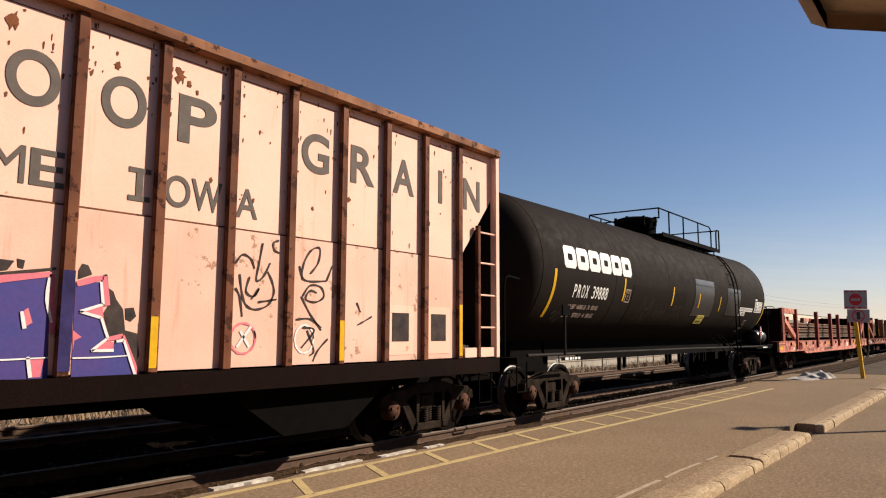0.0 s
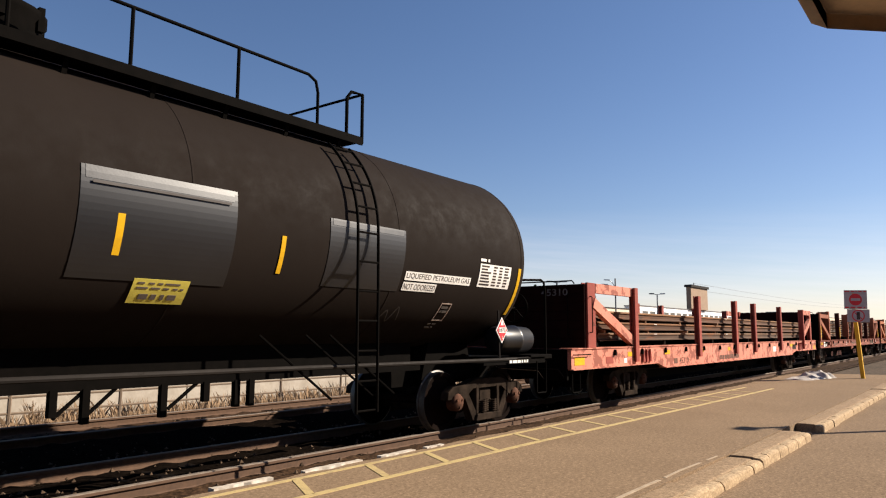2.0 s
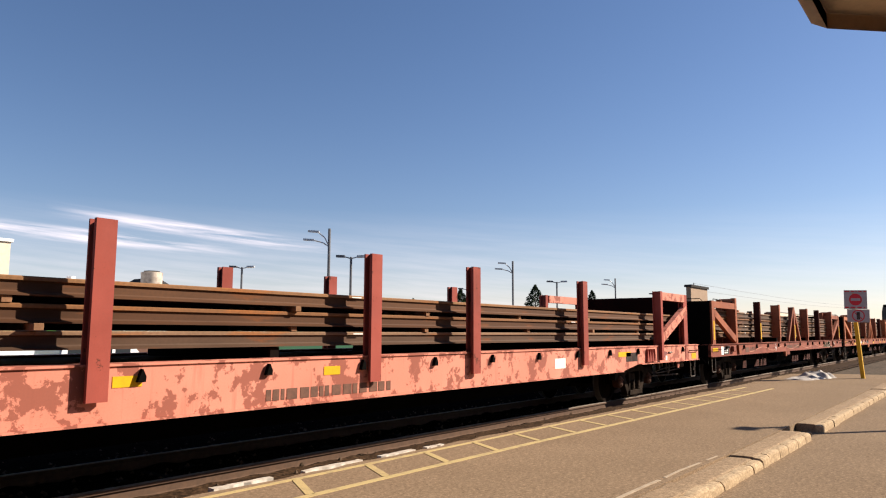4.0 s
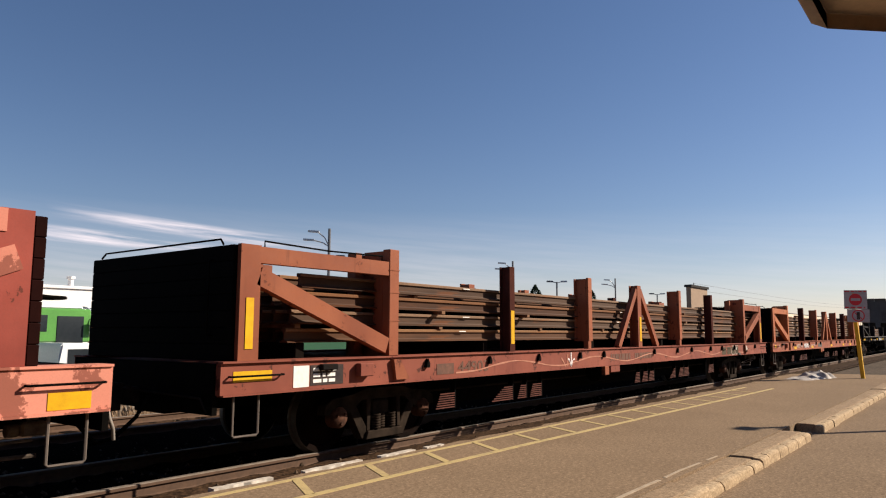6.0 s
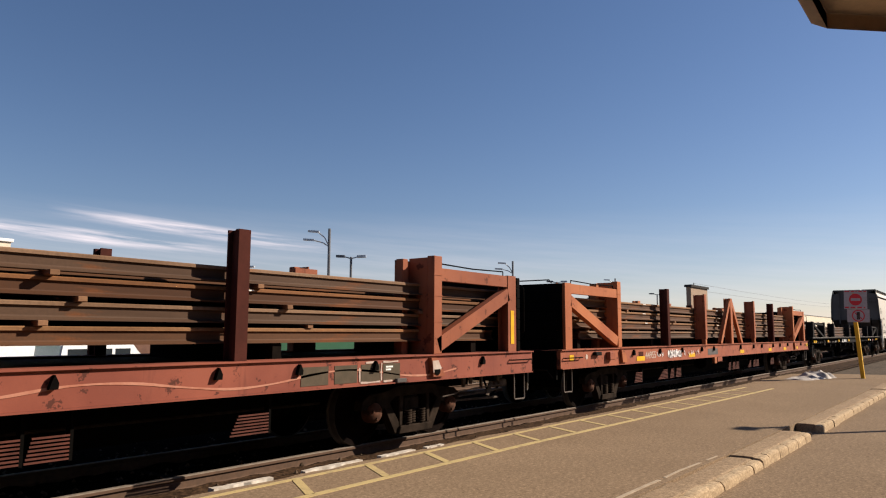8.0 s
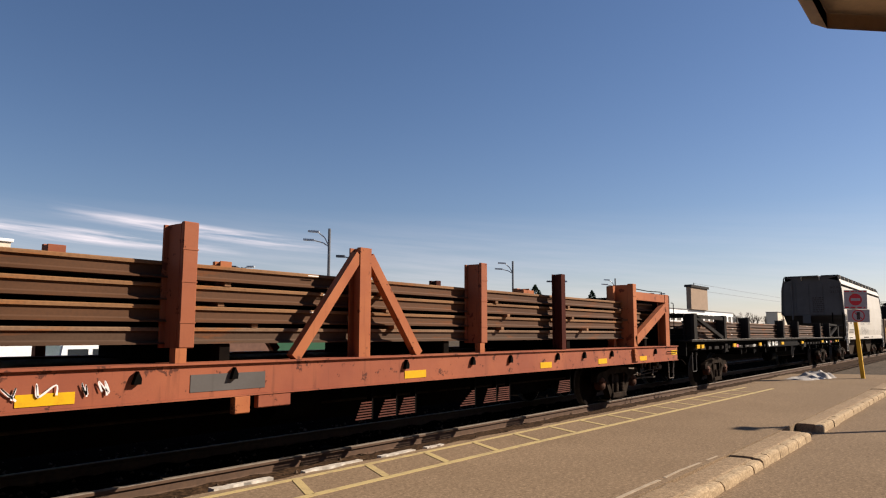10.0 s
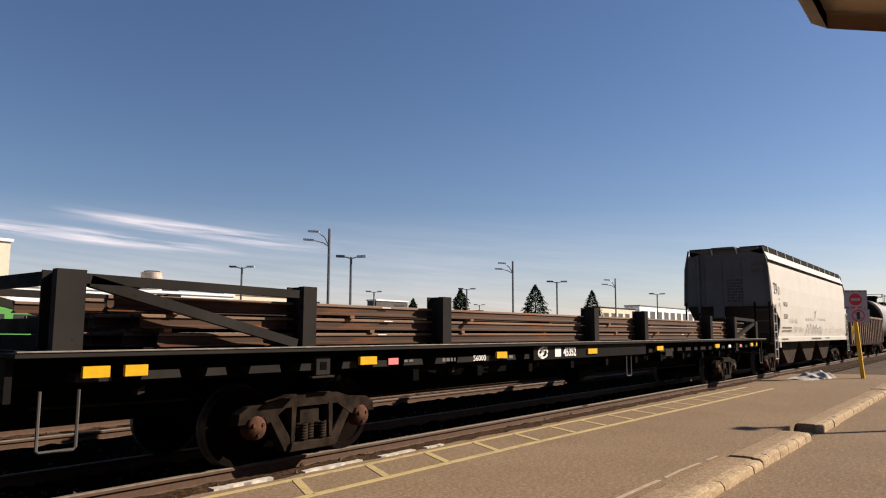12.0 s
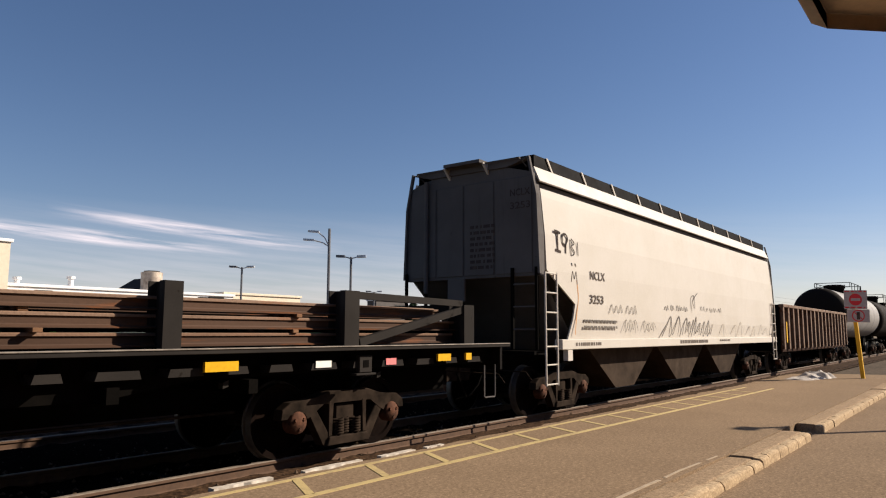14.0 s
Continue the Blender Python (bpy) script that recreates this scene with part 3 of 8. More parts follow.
    sections = [(-6.0, -3.2), (-3.2, -0.4), (-0.4, 2.2), (2.2, 4.7), (4.7, 6.92), (6.92, 8.86), (8.86, 11.58), (12.5, 14.3), (14.3, 16.6), (16.6, 19.0), (19.0, 21.6), (21.6, 24.2), (24.2, 26.6), (26.6, 29.0)]
    for i, (xa, xb) in enumerate(sections):
        top, lean, dy = rg.uniform(-0.012, 0.004) - (0.02 if i == 5 else 0), rg.uniform(-0.012, 0.012), rg.uniform(-0.012, 0.012)
        part("kerb_slab", kerb_piece(xa + 0.012, xb - 0.012, slab_top, top, lean, dy, rg.uniform(-.08, .02), 1.7, 0.004), M_KERBTOP, kb)
        x = xa
        while x < xb - 0.1:
            w = rg.uniform(0.28, 0.62)
            if xb - x - w < 0.2:
                w = xb - x
            part("kerb_stone", kerb_piece(x + 0.008, x + w - 0.008, front, top + rg.uniform(-.006, .003), lean * 0.3, dy + rg.uniform(-.01, .008), 0.0, 4.1, 0.009), M_KERB, kb)
            x += w
    for cx, cy, s in ((12.02, 2.42, 0.06), (12.25, 2.3, 0.045)):
        bm = bmesh.new()
        bmesh.ops.create_icosphere(bm, subdivisions=1, radius=s)
        for v in bm.verts:
            v.co = Vector((v.co.x * 1.5, v.co.y, v.co.z * 0.6)) * (1 + 0.3 * noise.noise(v.co * 20)) + Vector((cx, cy, 0.02))
        part("kerb_fragment", bm, M_KERB, kb)
    bm = bmesh.new()
    sheet(bm, -12, 60, -12, 2.3, 0.005)
    tagged(part("pavement", bm, M_ROAD), "tan worn asphalt lot below the kerb", "pavement", kind="structure")


build_ground()
build_track(TRACK_Y, "track_1")
build_track(12.05, "track_2", z=-0.02)
build_platform()


# ---- trucks (bogies), shared by all the cars ----
WHEEL_R, WHEELBASE = 0.457, 1.68
WHEELS, MOVERS = [], []


def make_truck_meshes():
    got = {}
    tmp = []

    def keep(key, bm, mat, smooth=None):
        ob = part(key, bm, mat, None, "", smooth)
        got[key] = ob.data
        tmp.append(ob)

    bm = bmesh.new()
    box(bm, -0.17, 0.17, -1.05, 1.05, 0.42, 0.62, 0.02)
    lathe(bm, [(0.60, 0.26), (0.70, 0.26)], "z", n=16)
    box(bm, -0.62, -0.54, -0.9, 0.9, 0.28, 0.36)
    box(bm, 0.54, 0.62, -0.9, 0.9, 0.28, 0.36)
    keep("truck", bm, M_TRUCK)
    # cast side frame: arched top chord, sloping legs to the spring seat, pedestals over the axles
    bm = bmesh.new()
    top = [(-1.10, 0.50), (-1.08, 0.62), (-0.95, 0.70), (-0.60, 0.72), (-0.36, 0.80), (0.36, 0.80), (0.60, 0.72), (0.95, 0.70), (1.08, 0.62), (1.10, 0.50),
           (0.99, 0.50), (0.96, 0.57), (0.72, 0.57), (0.69, 0.48), (0.62, 0.52), (0.42, 0.66), (-0.42, 0.66), (-0.62, 0.52), (-0.69, 0.48), (-0.72, 0.57), (-0.96, 0.57), (-0.99, 0.50)]
    slab(bm, top, -0.075, 0.075)
    slab(bm, [(-0.70, 0.60), (-0.56, 0.62), (-0.28, 0.22), (-0.30, 0.13), (-0.42, 0.14)], -0.07, 0.07)
    slab(bm, [(0.70, 0.60), (0.56, 0.62), (0.28, 0.22), (0.30, 0.13), (0.42, 0.14)], -0.07, 0.07)
    slab(bm, [(-0.38, 0.13), (-0.34, 0.24), (0.34, 0.24), (0.38, 0.13)], -0.11, 0.11)
    slab(bm, [(-0.34, 0.24), (-0.27, 0.24), (-0.25, 0.68), (-0.34, 0.68)], -0.08, 0.08)
    slab(bm, [(0.34, 0.24), (0.27, 0.24), (0.25, 0.68), (0.34, 0.68)], -0.08, 0.08)
    bmesh.ops.bevel(bm, geom=bm.edges[:], offset=0.010, segments=1, affect="EDGES")
    keep("side_frame", bm, M_TRUCK)
    bm = bmesh.new()
    pts = []
    for i in range(6 * 12 + 1):
        a = i / 12 * 6.28319
        pts.append((0.062 * math.cos(a), 0.062 * math.sin(a), 0.245 + i / 72 * 0.20))
    rod(bm, pts, 0.014, 5)
    keep("spring", bm, M_TRUCK, 50)
    bm = bmesh.new()
    r = WHEEL_R
    for s in (-1, 1):
        prof = [(0.78, 0.10), (0.78, 0.13), (0.765, 0.16), (0.76, r - 0.085), (0.79, r - 0.07), (0.795, r - 0.006), (0.785, r), (0.70, r + 0.004), (0.688, r + 0.026), (0.668, r + 0.026), (0.66, r), (0.66, r - 0.07), (0.70, r - 0.09), (0.715, 0.16), (0.66, 0.13), (0.66, 0.09)]
        mats = [0, 0, 0, 0, 0, 1, 1, 1, 1, 1, 0, 0, 0, 0, 0]
        lathe(bm, [(s * a, b) for a, b in prof], "y", n=36, mat=mats)
    lathe(bm, [(-0.98, 0.075), (0.98, 0.075)], "y", n=12)
    keep("wheelset", bm, (M_WHEEL, M_TREAD), 40)
    bm = bmesh.new()
    lathe(bm, [(-0.15, 0.135), (-0.02, 0.135), (0.0, 0.12), (0.012, 0.07), (0.02, 0.0601)], "y", n=18)
    for k in range(3):
        a = k * 2.094 + 0.5
        lathe(bm, [(0.005, 0.022), (0.032, 0.022)], "y", (0.075 * math.cos(a), 0, 0.075 * math.sin(a)), 6)
    keep("bearing_cap", bm, M_CAP, 40)
    bm = bmesh.new()
    box(bm, -0.04, 0.04, -0.85, 0.85, -0.05, 0.05, 0.01)
    for s in (-0.75, 0.75):
        slab(bm, [(-0.06, -0.14), (0.03, -0.16), (0.03, 0.16), (-0.06, 0.14)], s - 0.05, s + 0.05)
    keep("brake_beam", bm, M_TRUCK)
    for ob in tmp:
        bpy.data.objects.remove(ob)
    return got


TM = make_truck_meshes()


def add_truck(car, x):
    tr = new("truck", TM["truck"])
    tr.parent = car
    tr.location = (x, 0, 0)
    for s in (-1, 1):
        fr = new("side_frame", TM["side_frame"])
        fr.parent, fr.location = tr, (0, s * 1.03, 0)
        for i in (-0.15, 0.0, 0.15):
            for j in ((-0.05, 0.06) if i else (0.0,)):
                sp = new("spring", TM["spring"])
                sp.parent, sp.location = tr, (i, s * (1.03 + j), 0)
        for d in (-1, 1):
            bc = new("bearing_cap", TM["bearing_cap"])
            bc.parent = tr
            bc.location = (d * WHEELBASE / 2, s * 1.13, WHEEL_R)
            bc.rotation_euler = (0, 0, 0 if s > 0 else math.pi)
    for d in (-1, 1):
        ws = new("wheelset", TM["wheelset"])
        ws.parent = tr
        ws.location = (d * WHEELBASE / 2, 0, WHEEL_R)
        WHEELS.append((ws, d * WHEELBASE / 2))
        bb = new("brake_beam", TM["brake_beam"])
        bb.parent = tr
        bb.location = (d * (WHEELBASE / 2 - WHEEL_R - 0.05), 0, 0.40)
        if d < 0:
            bb.rotation_euler = (0, 0, math.pi)


def coupler(car, x, way):
    bm = bmesh.new()
    box(bm, min(x, x + way * 0.62), max(x, x + way * 0.62), -0.09, 0.09, 0.74, 0.92, 0.015)
    slab(bm, [(x + way * 0.52, 0.68), (x + way * 0.84, 0.68), (x + way * 0.86, 0.98), (x + way * 0.52, 0.98)], -0.16, 0.13)
    bmesh.ops.bevel(bm, geom=bm.edges[:], offset=0.008, segments=1, affect="EDGES")
    part("coupler", bm, M_TRUCK, car)
    bm = bmesh.new()
    pts = [(x + way * 0.1, -0.42, 0.85), (x + way * 0.25, -0.42, 0.62), (x + way * 0.45, -0.36, 0.42), (x + way * 0.62, -0.2, 0.36)]
    rod(bm, pts, 0.022, 6)
    part("air_hose", bm, M_BLACK, car, smooth=50)
    bm = bmesh.new()
    rod(bm, [(x + way * 0.06, -1.42, 0.72), (x + way * 0.06, -1.30, 0.86), (x + way * 0.06, -0.2, 0.88), (x + way * 0.3, -0.1, 0.98)], 0.012, 6)
    part("uncoupling_lever", bm, M_TRUCK, car, smooth=50)


def stirrup(car, x, y, z_top, w=0.32, drop=0.42, mat=None):
    bm = bmesh.new()
    rod(bm, [(x, y, z_top), (x, y, z_top - drop + 0.02), (x + 0.02, y, z_top - drop), (x + w - 0.02, y, z_top - drop), (x + w, y, z_top - drop + 0.02), (x + w, y, z_top)], 0.014, 6)
    part("stirrup_step", bm, mat or M_BLACK, car, smooth=50)


def grab(car, a, b, out=(0, -0.06, 0), mat=None, r=0.011):
    a, b, o = Vector(a), Vector(b), Vector(out)
    d = (b - a).normalized() * 0.015
    bm = bmesh.new()
    rod(bm, [a, a + o * 0.8, a + o + d, b + o - d, b + o * 0.8, b], r, 6)
    part("grab_iron", bm, mat or M_BLACK, car, smooth=50)


def text(car, words, x, z, height, width, mat, y=-1.55, name="lettering", depth=0.003, bold=0.0):
    bm = flat_text(words, height, width, depth, bold=bold or 0.012)
    return part(name, shift(bm, x, y - 0.001, z), mat, car)


# ---- the rail flat cars ----
def rail_stack(s, x0, x1, z0, layers, label, seed, cols=13, half=1.26, size=1.0, gap=0.062, blocks=True, mats=None):
    """A load of loose rails in layers, held apart by timber strips whose ends stick out."""
    th = thing("rail_stack", label, "steel rails", group="rail loads on the flat cars")
    rg = random.Random(seed)
    pitch = 0.168 * size + gap
    data = {}
    for k, short in enumerate((0.0, 0.35, 0.9)):
        bm = bmesh.new()
        # Head faces get the lit tone, the rest the shaded one.
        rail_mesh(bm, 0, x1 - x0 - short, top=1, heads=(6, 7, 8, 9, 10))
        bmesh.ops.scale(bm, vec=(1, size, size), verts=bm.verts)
        ob = part("rail", bm, mats or (M_LOADWEB_SHADE, M_LOADHEAD_LIT))
        data[k] = ob.data
        bpy.data.objects.remove(ob)
    for j in range(layers):
        for i in range(cols):
            if j == layers - 1 and rg.random() < 0.12 and i > 0:
                continue
            ob = new("rail", data[rg.choice((0, 0, 1, 2))])
            ob.parent = th
            ob.location = (x0 + rg.uniform(0.0, 0.5), -half + i * (2 * half / (cols - 1)) + rg.uniform(-.012, .012), z0 + j * pitch)
    # strips between the layers, each a little further along than the one above
    for j in range(1, layers):
        zb = z0 + j * pitch - gap
        for x in np.arange(x0 + 0.75, x1 - 0.5, 2.62):
            xx = x - 0.20 * j + rg.uniform(-.35, .25)
            out = rg.choice((-0.04, -0.02, 0.03, 0.09)) if blocks else rg.choice((-0.05, 0.0, 0.06))
            bm = bmesh.new()
            box(bm, xx, xx + 0.085, -half - 0.07 - out, half + 0.06, zb + 0.001, zb + gap - 0.001, 0.004)
            part("spacer", bm, M_STRIP, th)
    # Dark filler added in each layer gap so no bright background shows through.
    for j in range(1, layers):
        bm = bmesh.new()
        box(bm, x0 + 0.6, x1 - 0.6, -0.09, 0.09, z0 + j * pitch - gap + 0.003, z0 + j * pitch - 0.003)
        part("gap_filler", bm, M_TIE, th)
    x = x0 + 0.3
    while x < x1 - 0.5:
        bm = bmesh.new()
        box(bm, x, x + 0.14, -half - 0.02, half + 0.02, 1.21, z0 - 0.002, 0.008)
        part("timber", bm, M_TIE, th)
        x += 3.9
    # short white paint marks across the rails
    for j in range(layers):
        for x in (x0 + 3.62, x0 + 9.4, x0 + 15.3):
            xm = x + rg.uniform(-.14, .14)
            if rg.random() < 0.85:
                part("paint_mark", plate(xm, xm + 0.17, z0 + j * pitch + 0.136 * size, z0 + j * pitch + 0.150 * size, -half - 0.052 * size), M_LETTER, th)
    MOVERS.append((th, s))
    return th


def hooks(car, xs, z, y=-1.55, mat=None):
    for x in xs:
        bm = bmesh.new()
        slab(bm, [(x - 0.035, z - 0.05), (x + 0.04, z - 0.05), (x + 0.045, z), (x + 0.01, z + 0.07), (x - 0.01, z + 0.03)], y - 0.05, y)
        part("rope_hook", bm, mat or M_BLACK, car)


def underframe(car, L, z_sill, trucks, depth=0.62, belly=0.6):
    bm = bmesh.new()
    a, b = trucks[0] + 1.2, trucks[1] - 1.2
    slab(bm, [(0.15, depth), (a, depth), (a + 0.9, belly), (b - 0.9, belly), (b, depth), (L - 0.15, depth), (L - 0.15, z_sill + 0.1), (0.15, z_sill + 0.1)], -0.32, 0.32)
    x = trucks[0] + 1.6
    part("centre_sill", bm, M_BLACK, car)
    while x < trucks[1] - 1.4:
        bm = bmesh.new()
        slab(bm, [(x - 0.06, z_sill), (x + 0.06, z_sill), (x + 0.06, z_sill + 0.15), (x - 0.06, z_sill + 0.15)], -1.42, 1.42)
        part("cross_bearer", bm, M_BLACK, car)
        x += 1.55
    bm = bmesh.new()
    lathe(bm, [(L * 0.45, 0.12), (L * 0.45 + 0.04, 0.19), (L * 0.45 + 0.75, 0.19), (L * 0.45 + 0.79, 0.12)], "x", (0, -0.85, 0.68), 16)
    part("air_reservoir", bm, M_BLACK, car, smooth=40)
    bm = bmesh.new()
    rod(bm, [(trucks[0] + 1.4, -0.62, 0.62), (trucks[1] - 1.4, -0.62, 0.60)], 0.018, 6)
    rod(bm, [(0.6, -0.45, 0.8), (trucks[0], -0.5, 0.76)], 0.016, 6)
    part("brake_pipe", bm, M_TRUCK, car)
    for x in trucks:
        add_truck(car, x)


def brake_rigging(car, xa, L, z0):
    """Rods, levers, valve and hose under the overhanging rear end of a flat car."""
    bm = bmesh.new()
    rod(bm, [(xa, -1.22, 0.57), (L - 0.5, -1.22, 0.62)], 0.016, 6)
    rod(bm, [(xa, -1.12, 0.50), (L - 0.42, -1.12, 0.47)], 0.020, 6)
    rod(bm, [(xa - 0.5, -1.30, 0.60), (xa + 0.35, -1.30, 0.68), (xa + 1.1, -1.30, 0.69)], 0.011, 6)
    part("brake_rod", bm, M_RIGGING, car, smooth=50)
    for x, w, drop in ((xa + 0.02, 0.09, 0.19), (xa + 0.22, 0.07, 0.15), (xa + 0.52, 0.05, 0.24), (xa + 0.98, 0.10, 0.14)):
        bm = bmesh.new()
        slab(bm, [(x, z0 - 0.02), (x + w, z0 - 0.02), (x + w * 0.8, z0 - drop), (x + w * 0.3, z0 - drop)], -1.29, -1.25)
        part("hanger", bm, M_RIGGING, car)
    bm = bmesh.new()
    slab(bm, [(xa + 0.72, 0.55), (xa + 0.80, 0.53), (xa + 0.93, 0.74), (xa + 0.83, 0.76)], -1.25, -1.23)
    part("brake_lever", bm, M_RIGGING, car)
    bm = bmesh.new()
    x = L - 0.62
    box(bm, x, x + 0.22, -1.30, -1.12, 0.66, 0.78, 0.02)
    box(bm, x + 0.05, x + 0.15, -1.26, -1.15, 0.781, z0 - 0.02, 0.01)
    lathe(bm, [(x - 0.10, 0.03), (x - 0.09, 0.055), (x - 0.001, 0.055)], "x", (0, -1.21, 0.71), 12)
    part("brake_valve", bm, M_RIGGING, car)
    bm = bmesh.new()
    rod(bm, [(L - 0.02, -1.38, z0 + 0.03), (L + 0.05, -1.40, z0 - 0.02), (L + 0.07, -1.40, 0.76), (L + 0.12, -1.38, 0.66), (L + 0.14, -1.36, 0.56)], 0.018, 8)
    part("uncoupling_lever", bm, M_LIP, car, "bare steel uncoupling lever", smooth=50)


def bulkhead(car, x, z0, z1, way, mat_boards, half=1.5):
    """End wall of planks that faces along the train."""
    n = 7
    h = (z1 - z0) / n
    for i in range(n):
        bm = bmesh.new()
        box(bm, x - 0.05, x + 0.05, -half, half, z0 + i * h + 0.001, z0 + (i + 1) * h - 0.001, 0.008)
        part("bulkhead_board", bm, mat_boards, car)
    bm = bmesh.new()
    box(bm, x - way * 0.051 - 0.01, x - way * 0.051 + 0.01, -half + 0.01, half - 0.01, z0, z1 - 0.01)
    part("bulkhead_back", bm, mat_boards, car)


def upright(car, x, w, z0, z1, y, mat, name="stake", depth=0.14):
    """A channel-shaped upright: web and two flanges."""
    s = 1 if y > 0 else -1
    bm = bmesh.new()
    t, h, f = 0.022, w / 2, depth * 0.3
    sec = [(-h, y), (h, y), (h, y - s * f), (t, y - s * f * 1.05), (t, y - s * (depth - t)), (h, y - s * (depth - t)), (h, y - s * depth), (-h, y - s * depth), (-h, y - s * (depth - t)), (-t, y - s * (depth - t)), (-t, y - s * f * 1.05), (-h, y - s * f)]
    lo = [bm.verts.new((x + a, b, z0)) for a, b in sec]
    hi = [bm.verts.new((x + a, b, z1)) for a, b in sec]
    bm.faces.new(lo[::-1])
    bm.faces.new(hi)
    for i in range(len(sec)):
        j = (i + 1) % len(sec)
        bm.faces.new((lo[i], lo[j], hi[j], hi[i]))
    return part(name, bm, mat, car)


def double_post(car, x, z0, z1, sd, mat, name, back=0.34, wl=0.12, wr=0.19):
    """An upright of two plates on a recessed web: the one at the rear end stands proud."""
    out, yb = 1.56, 1.56 - back
    bm = bmesh.new()
    for xa, xb, ya, top in ((x - 0.24, x - 0.24 + wl, yb, z1 - 0.05), (x + 0.24 - wr, x + 0.24, out, z1)):
        box(bm, xa, xb, min(sd * ya, sd * (ya - 0.13)), max(sd * ya, sd * (ya - 0.13)), z0, top, 0.008)
    box(bm, x - 0.235, x + 0.235, min(sd * (yb - 0.131), sd * (yb - 0.155)), max(sd * (yb - 0.131), sd * (yb - 0.155)), z0, z1 - 0.06)
    box(bm, x + 0.245 - wr, x + 0.265 - wr, min(sd * (out - 0.131), sd * (yb - 0.13)), max(sd * (out - 0.131), sd * (yb - 0.13)), z0, z1 - 0.02)
    for z in (z0 + 0.45, (z0 + z1) / 2 + 0.12, z1 - 0.28):
        box(bm, x + 0.236 - wr, x + 0.244, min(sd * out, sd * (out + 0.006)), max(sd * out, sd * (out + 0.006)), z, z + 0.012)
    part(name, bm, mat, car)


def salmon_flat(s):
    L, z0, zb, z1 = 23.44, 0.865, 0.745, 1.23
    car = thing("rail_flat_car", "faded salmon-red railway flat car carrying steel rails", "freight car", "train cars")
    for sd in (-1, 1):
        bm = bmesh.new()
        out = [(0, z0), (4.3, z0), (4.75, zb), (18.6, zb), (19.4, z0), (L, z0), (L, z1), (0, z1)]
        slab(bm, out, sd * 1.55, sd * 1.47)
        part("side_sill", bm, M_SALMON, car)
        bm = bmesh.new()
        box(bm, 0.0, L, min(sd * 1.57, sd * 1.3), max(sd * 1.57, sd * 1.3), z1 + 0.001, z1 + 0.022)
        part("deck_edge", bm, M_SALMON, car)
        for a, b, zz in ((0.02, 4.28, z0), (4.8, 18.5, zb), (19.5, L - .02, z0)):
            bm = bmesh.new()
            box(bm, a, b, min(sd * 1.585, sd * 1.40), max(sd * 1.585, sd * 1.40), zz - 0.02, zz - 0.001)
            part("sill_flange", bm, M_SALMON, car)
        for x, w in ((0.92, 0.34), (3.0, 0.17)):
            upright(car, x, w, z1 + 0.023 if w > 0.2 else 0.92, 2.53, sd * (1.54 if w > 0.2 else 1.62), M_POSTRED, "end_post")
        upright(car, 20.65, 0.125, 0.91, 2.53, sd * 1.64, M_POSTRED, "end_post", 0.2)
        upright(car, 22.58, 0.26, z1 + 0.023, 2.53, sd * 1.54, M_POSTRED, "end_post")
        for x in (7.28, 10.78, 13.0, 16.65):
            upright(car, x, 0.19, 0.93, 2.53, sd * 1.635, M_POSTRED)
        for a, b in (((1.0, 2.14), (2.96, 1.36)), ((22.6, 2.14), (20.75, 1.36))):
            bm = bmesh.new()
            bar(bm, (a[0], sd * 1.50, a[1]), (b[0], sd * 1.50, b[1]), 0.12, 0.21)
            part("brace", bm, M_SALMON, car)
        for a, b in ((1.1, 2.92), (20.8, 22.5)):
            bm = bmesh.new()
            bar(bm, (a, sd * 1.50, 2.43), (b, sd * 1.50, 2.43), 0.10, 0.19)
            part("top_beam", bm, M_SALMON, car)
        for x in (3.42, 3.62, 3.82, 19.85, 19.99, 20.13, 20.27):
            bm = bmesh.new()
            slab(bm, [(x - 0.02, 1.18), (x + 0.06, 0.90), (x - 0.06, 0.90)], sd * 1.60, sd * 1.5501)
            part("gusset", bm, M_POSTRED, car)
    bm = bmesh.new()
    rod(bm, [(L + 0.12, 0.35, 0.95), (L + 0.12, 0.35, 1.92)], 0.022, 8)
    part("brake_staff", bm, M_BLACK, car)
    bm = bmesh.new()
    rod(bm, [(L + 0.12 + 0.27 * math.cos(a), 0.35 + 0.27 * math.sin(a), 1.90) for a in np.linspace(0, 6.28319, 21)], 0.018, 6, caps=False)
    for a in (0, 1.0472, 2.0944):
        rod(bm, [(L + 0.12 - 0.27 * math.cos(a), 0.35 - 0.27 * math.sin(a), 1.90), (L + 0.12, 0.35, 1.93), (L + 0.12 + 0.27 * math.cos(a), 0.35 + 0.27 * math.sin(a), 1.90)], 0.012, 5)
    part("brake_wheel", bm, M_BLACK, car)
    # Bulkheads in the red darkened for shade, apart from the sunlit sides.
    bulkhead(car, 0.72, z1 + 0.02, 2.5, -1, M_ENDSHADE)
    bulkhead(car, 22.78, z1 + 0.02, 2.5, 1, M_ENDSHADE)
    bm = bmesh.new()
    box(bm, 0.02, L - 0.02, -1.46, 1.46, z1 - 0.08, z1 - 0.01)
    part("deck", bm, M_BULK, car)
    # End sills in black stand for the shaded ends of a salmon car.
    for x in (0.0, L):
        bm = bmesh.new()
        box(bm, x - 0.03, x + 0.03, -1.469, 1.469, z0 - 0.2, z1 - 0.002)
        part("end_sill", bm, M_BLACK, car)
    underframe(car, L, 0.80, (3.72, 20.2), belly=0.34)
    coupler(car, 0.0, -1)
    coupler(car, L, 1)
    stirrup(car, 0.12, -1.50, z0 - 0.02, mat=M_BLACK)
    stirrup(car, L - 0.5, -1.50, z0 - 0.02, mat=M_GREYLET)
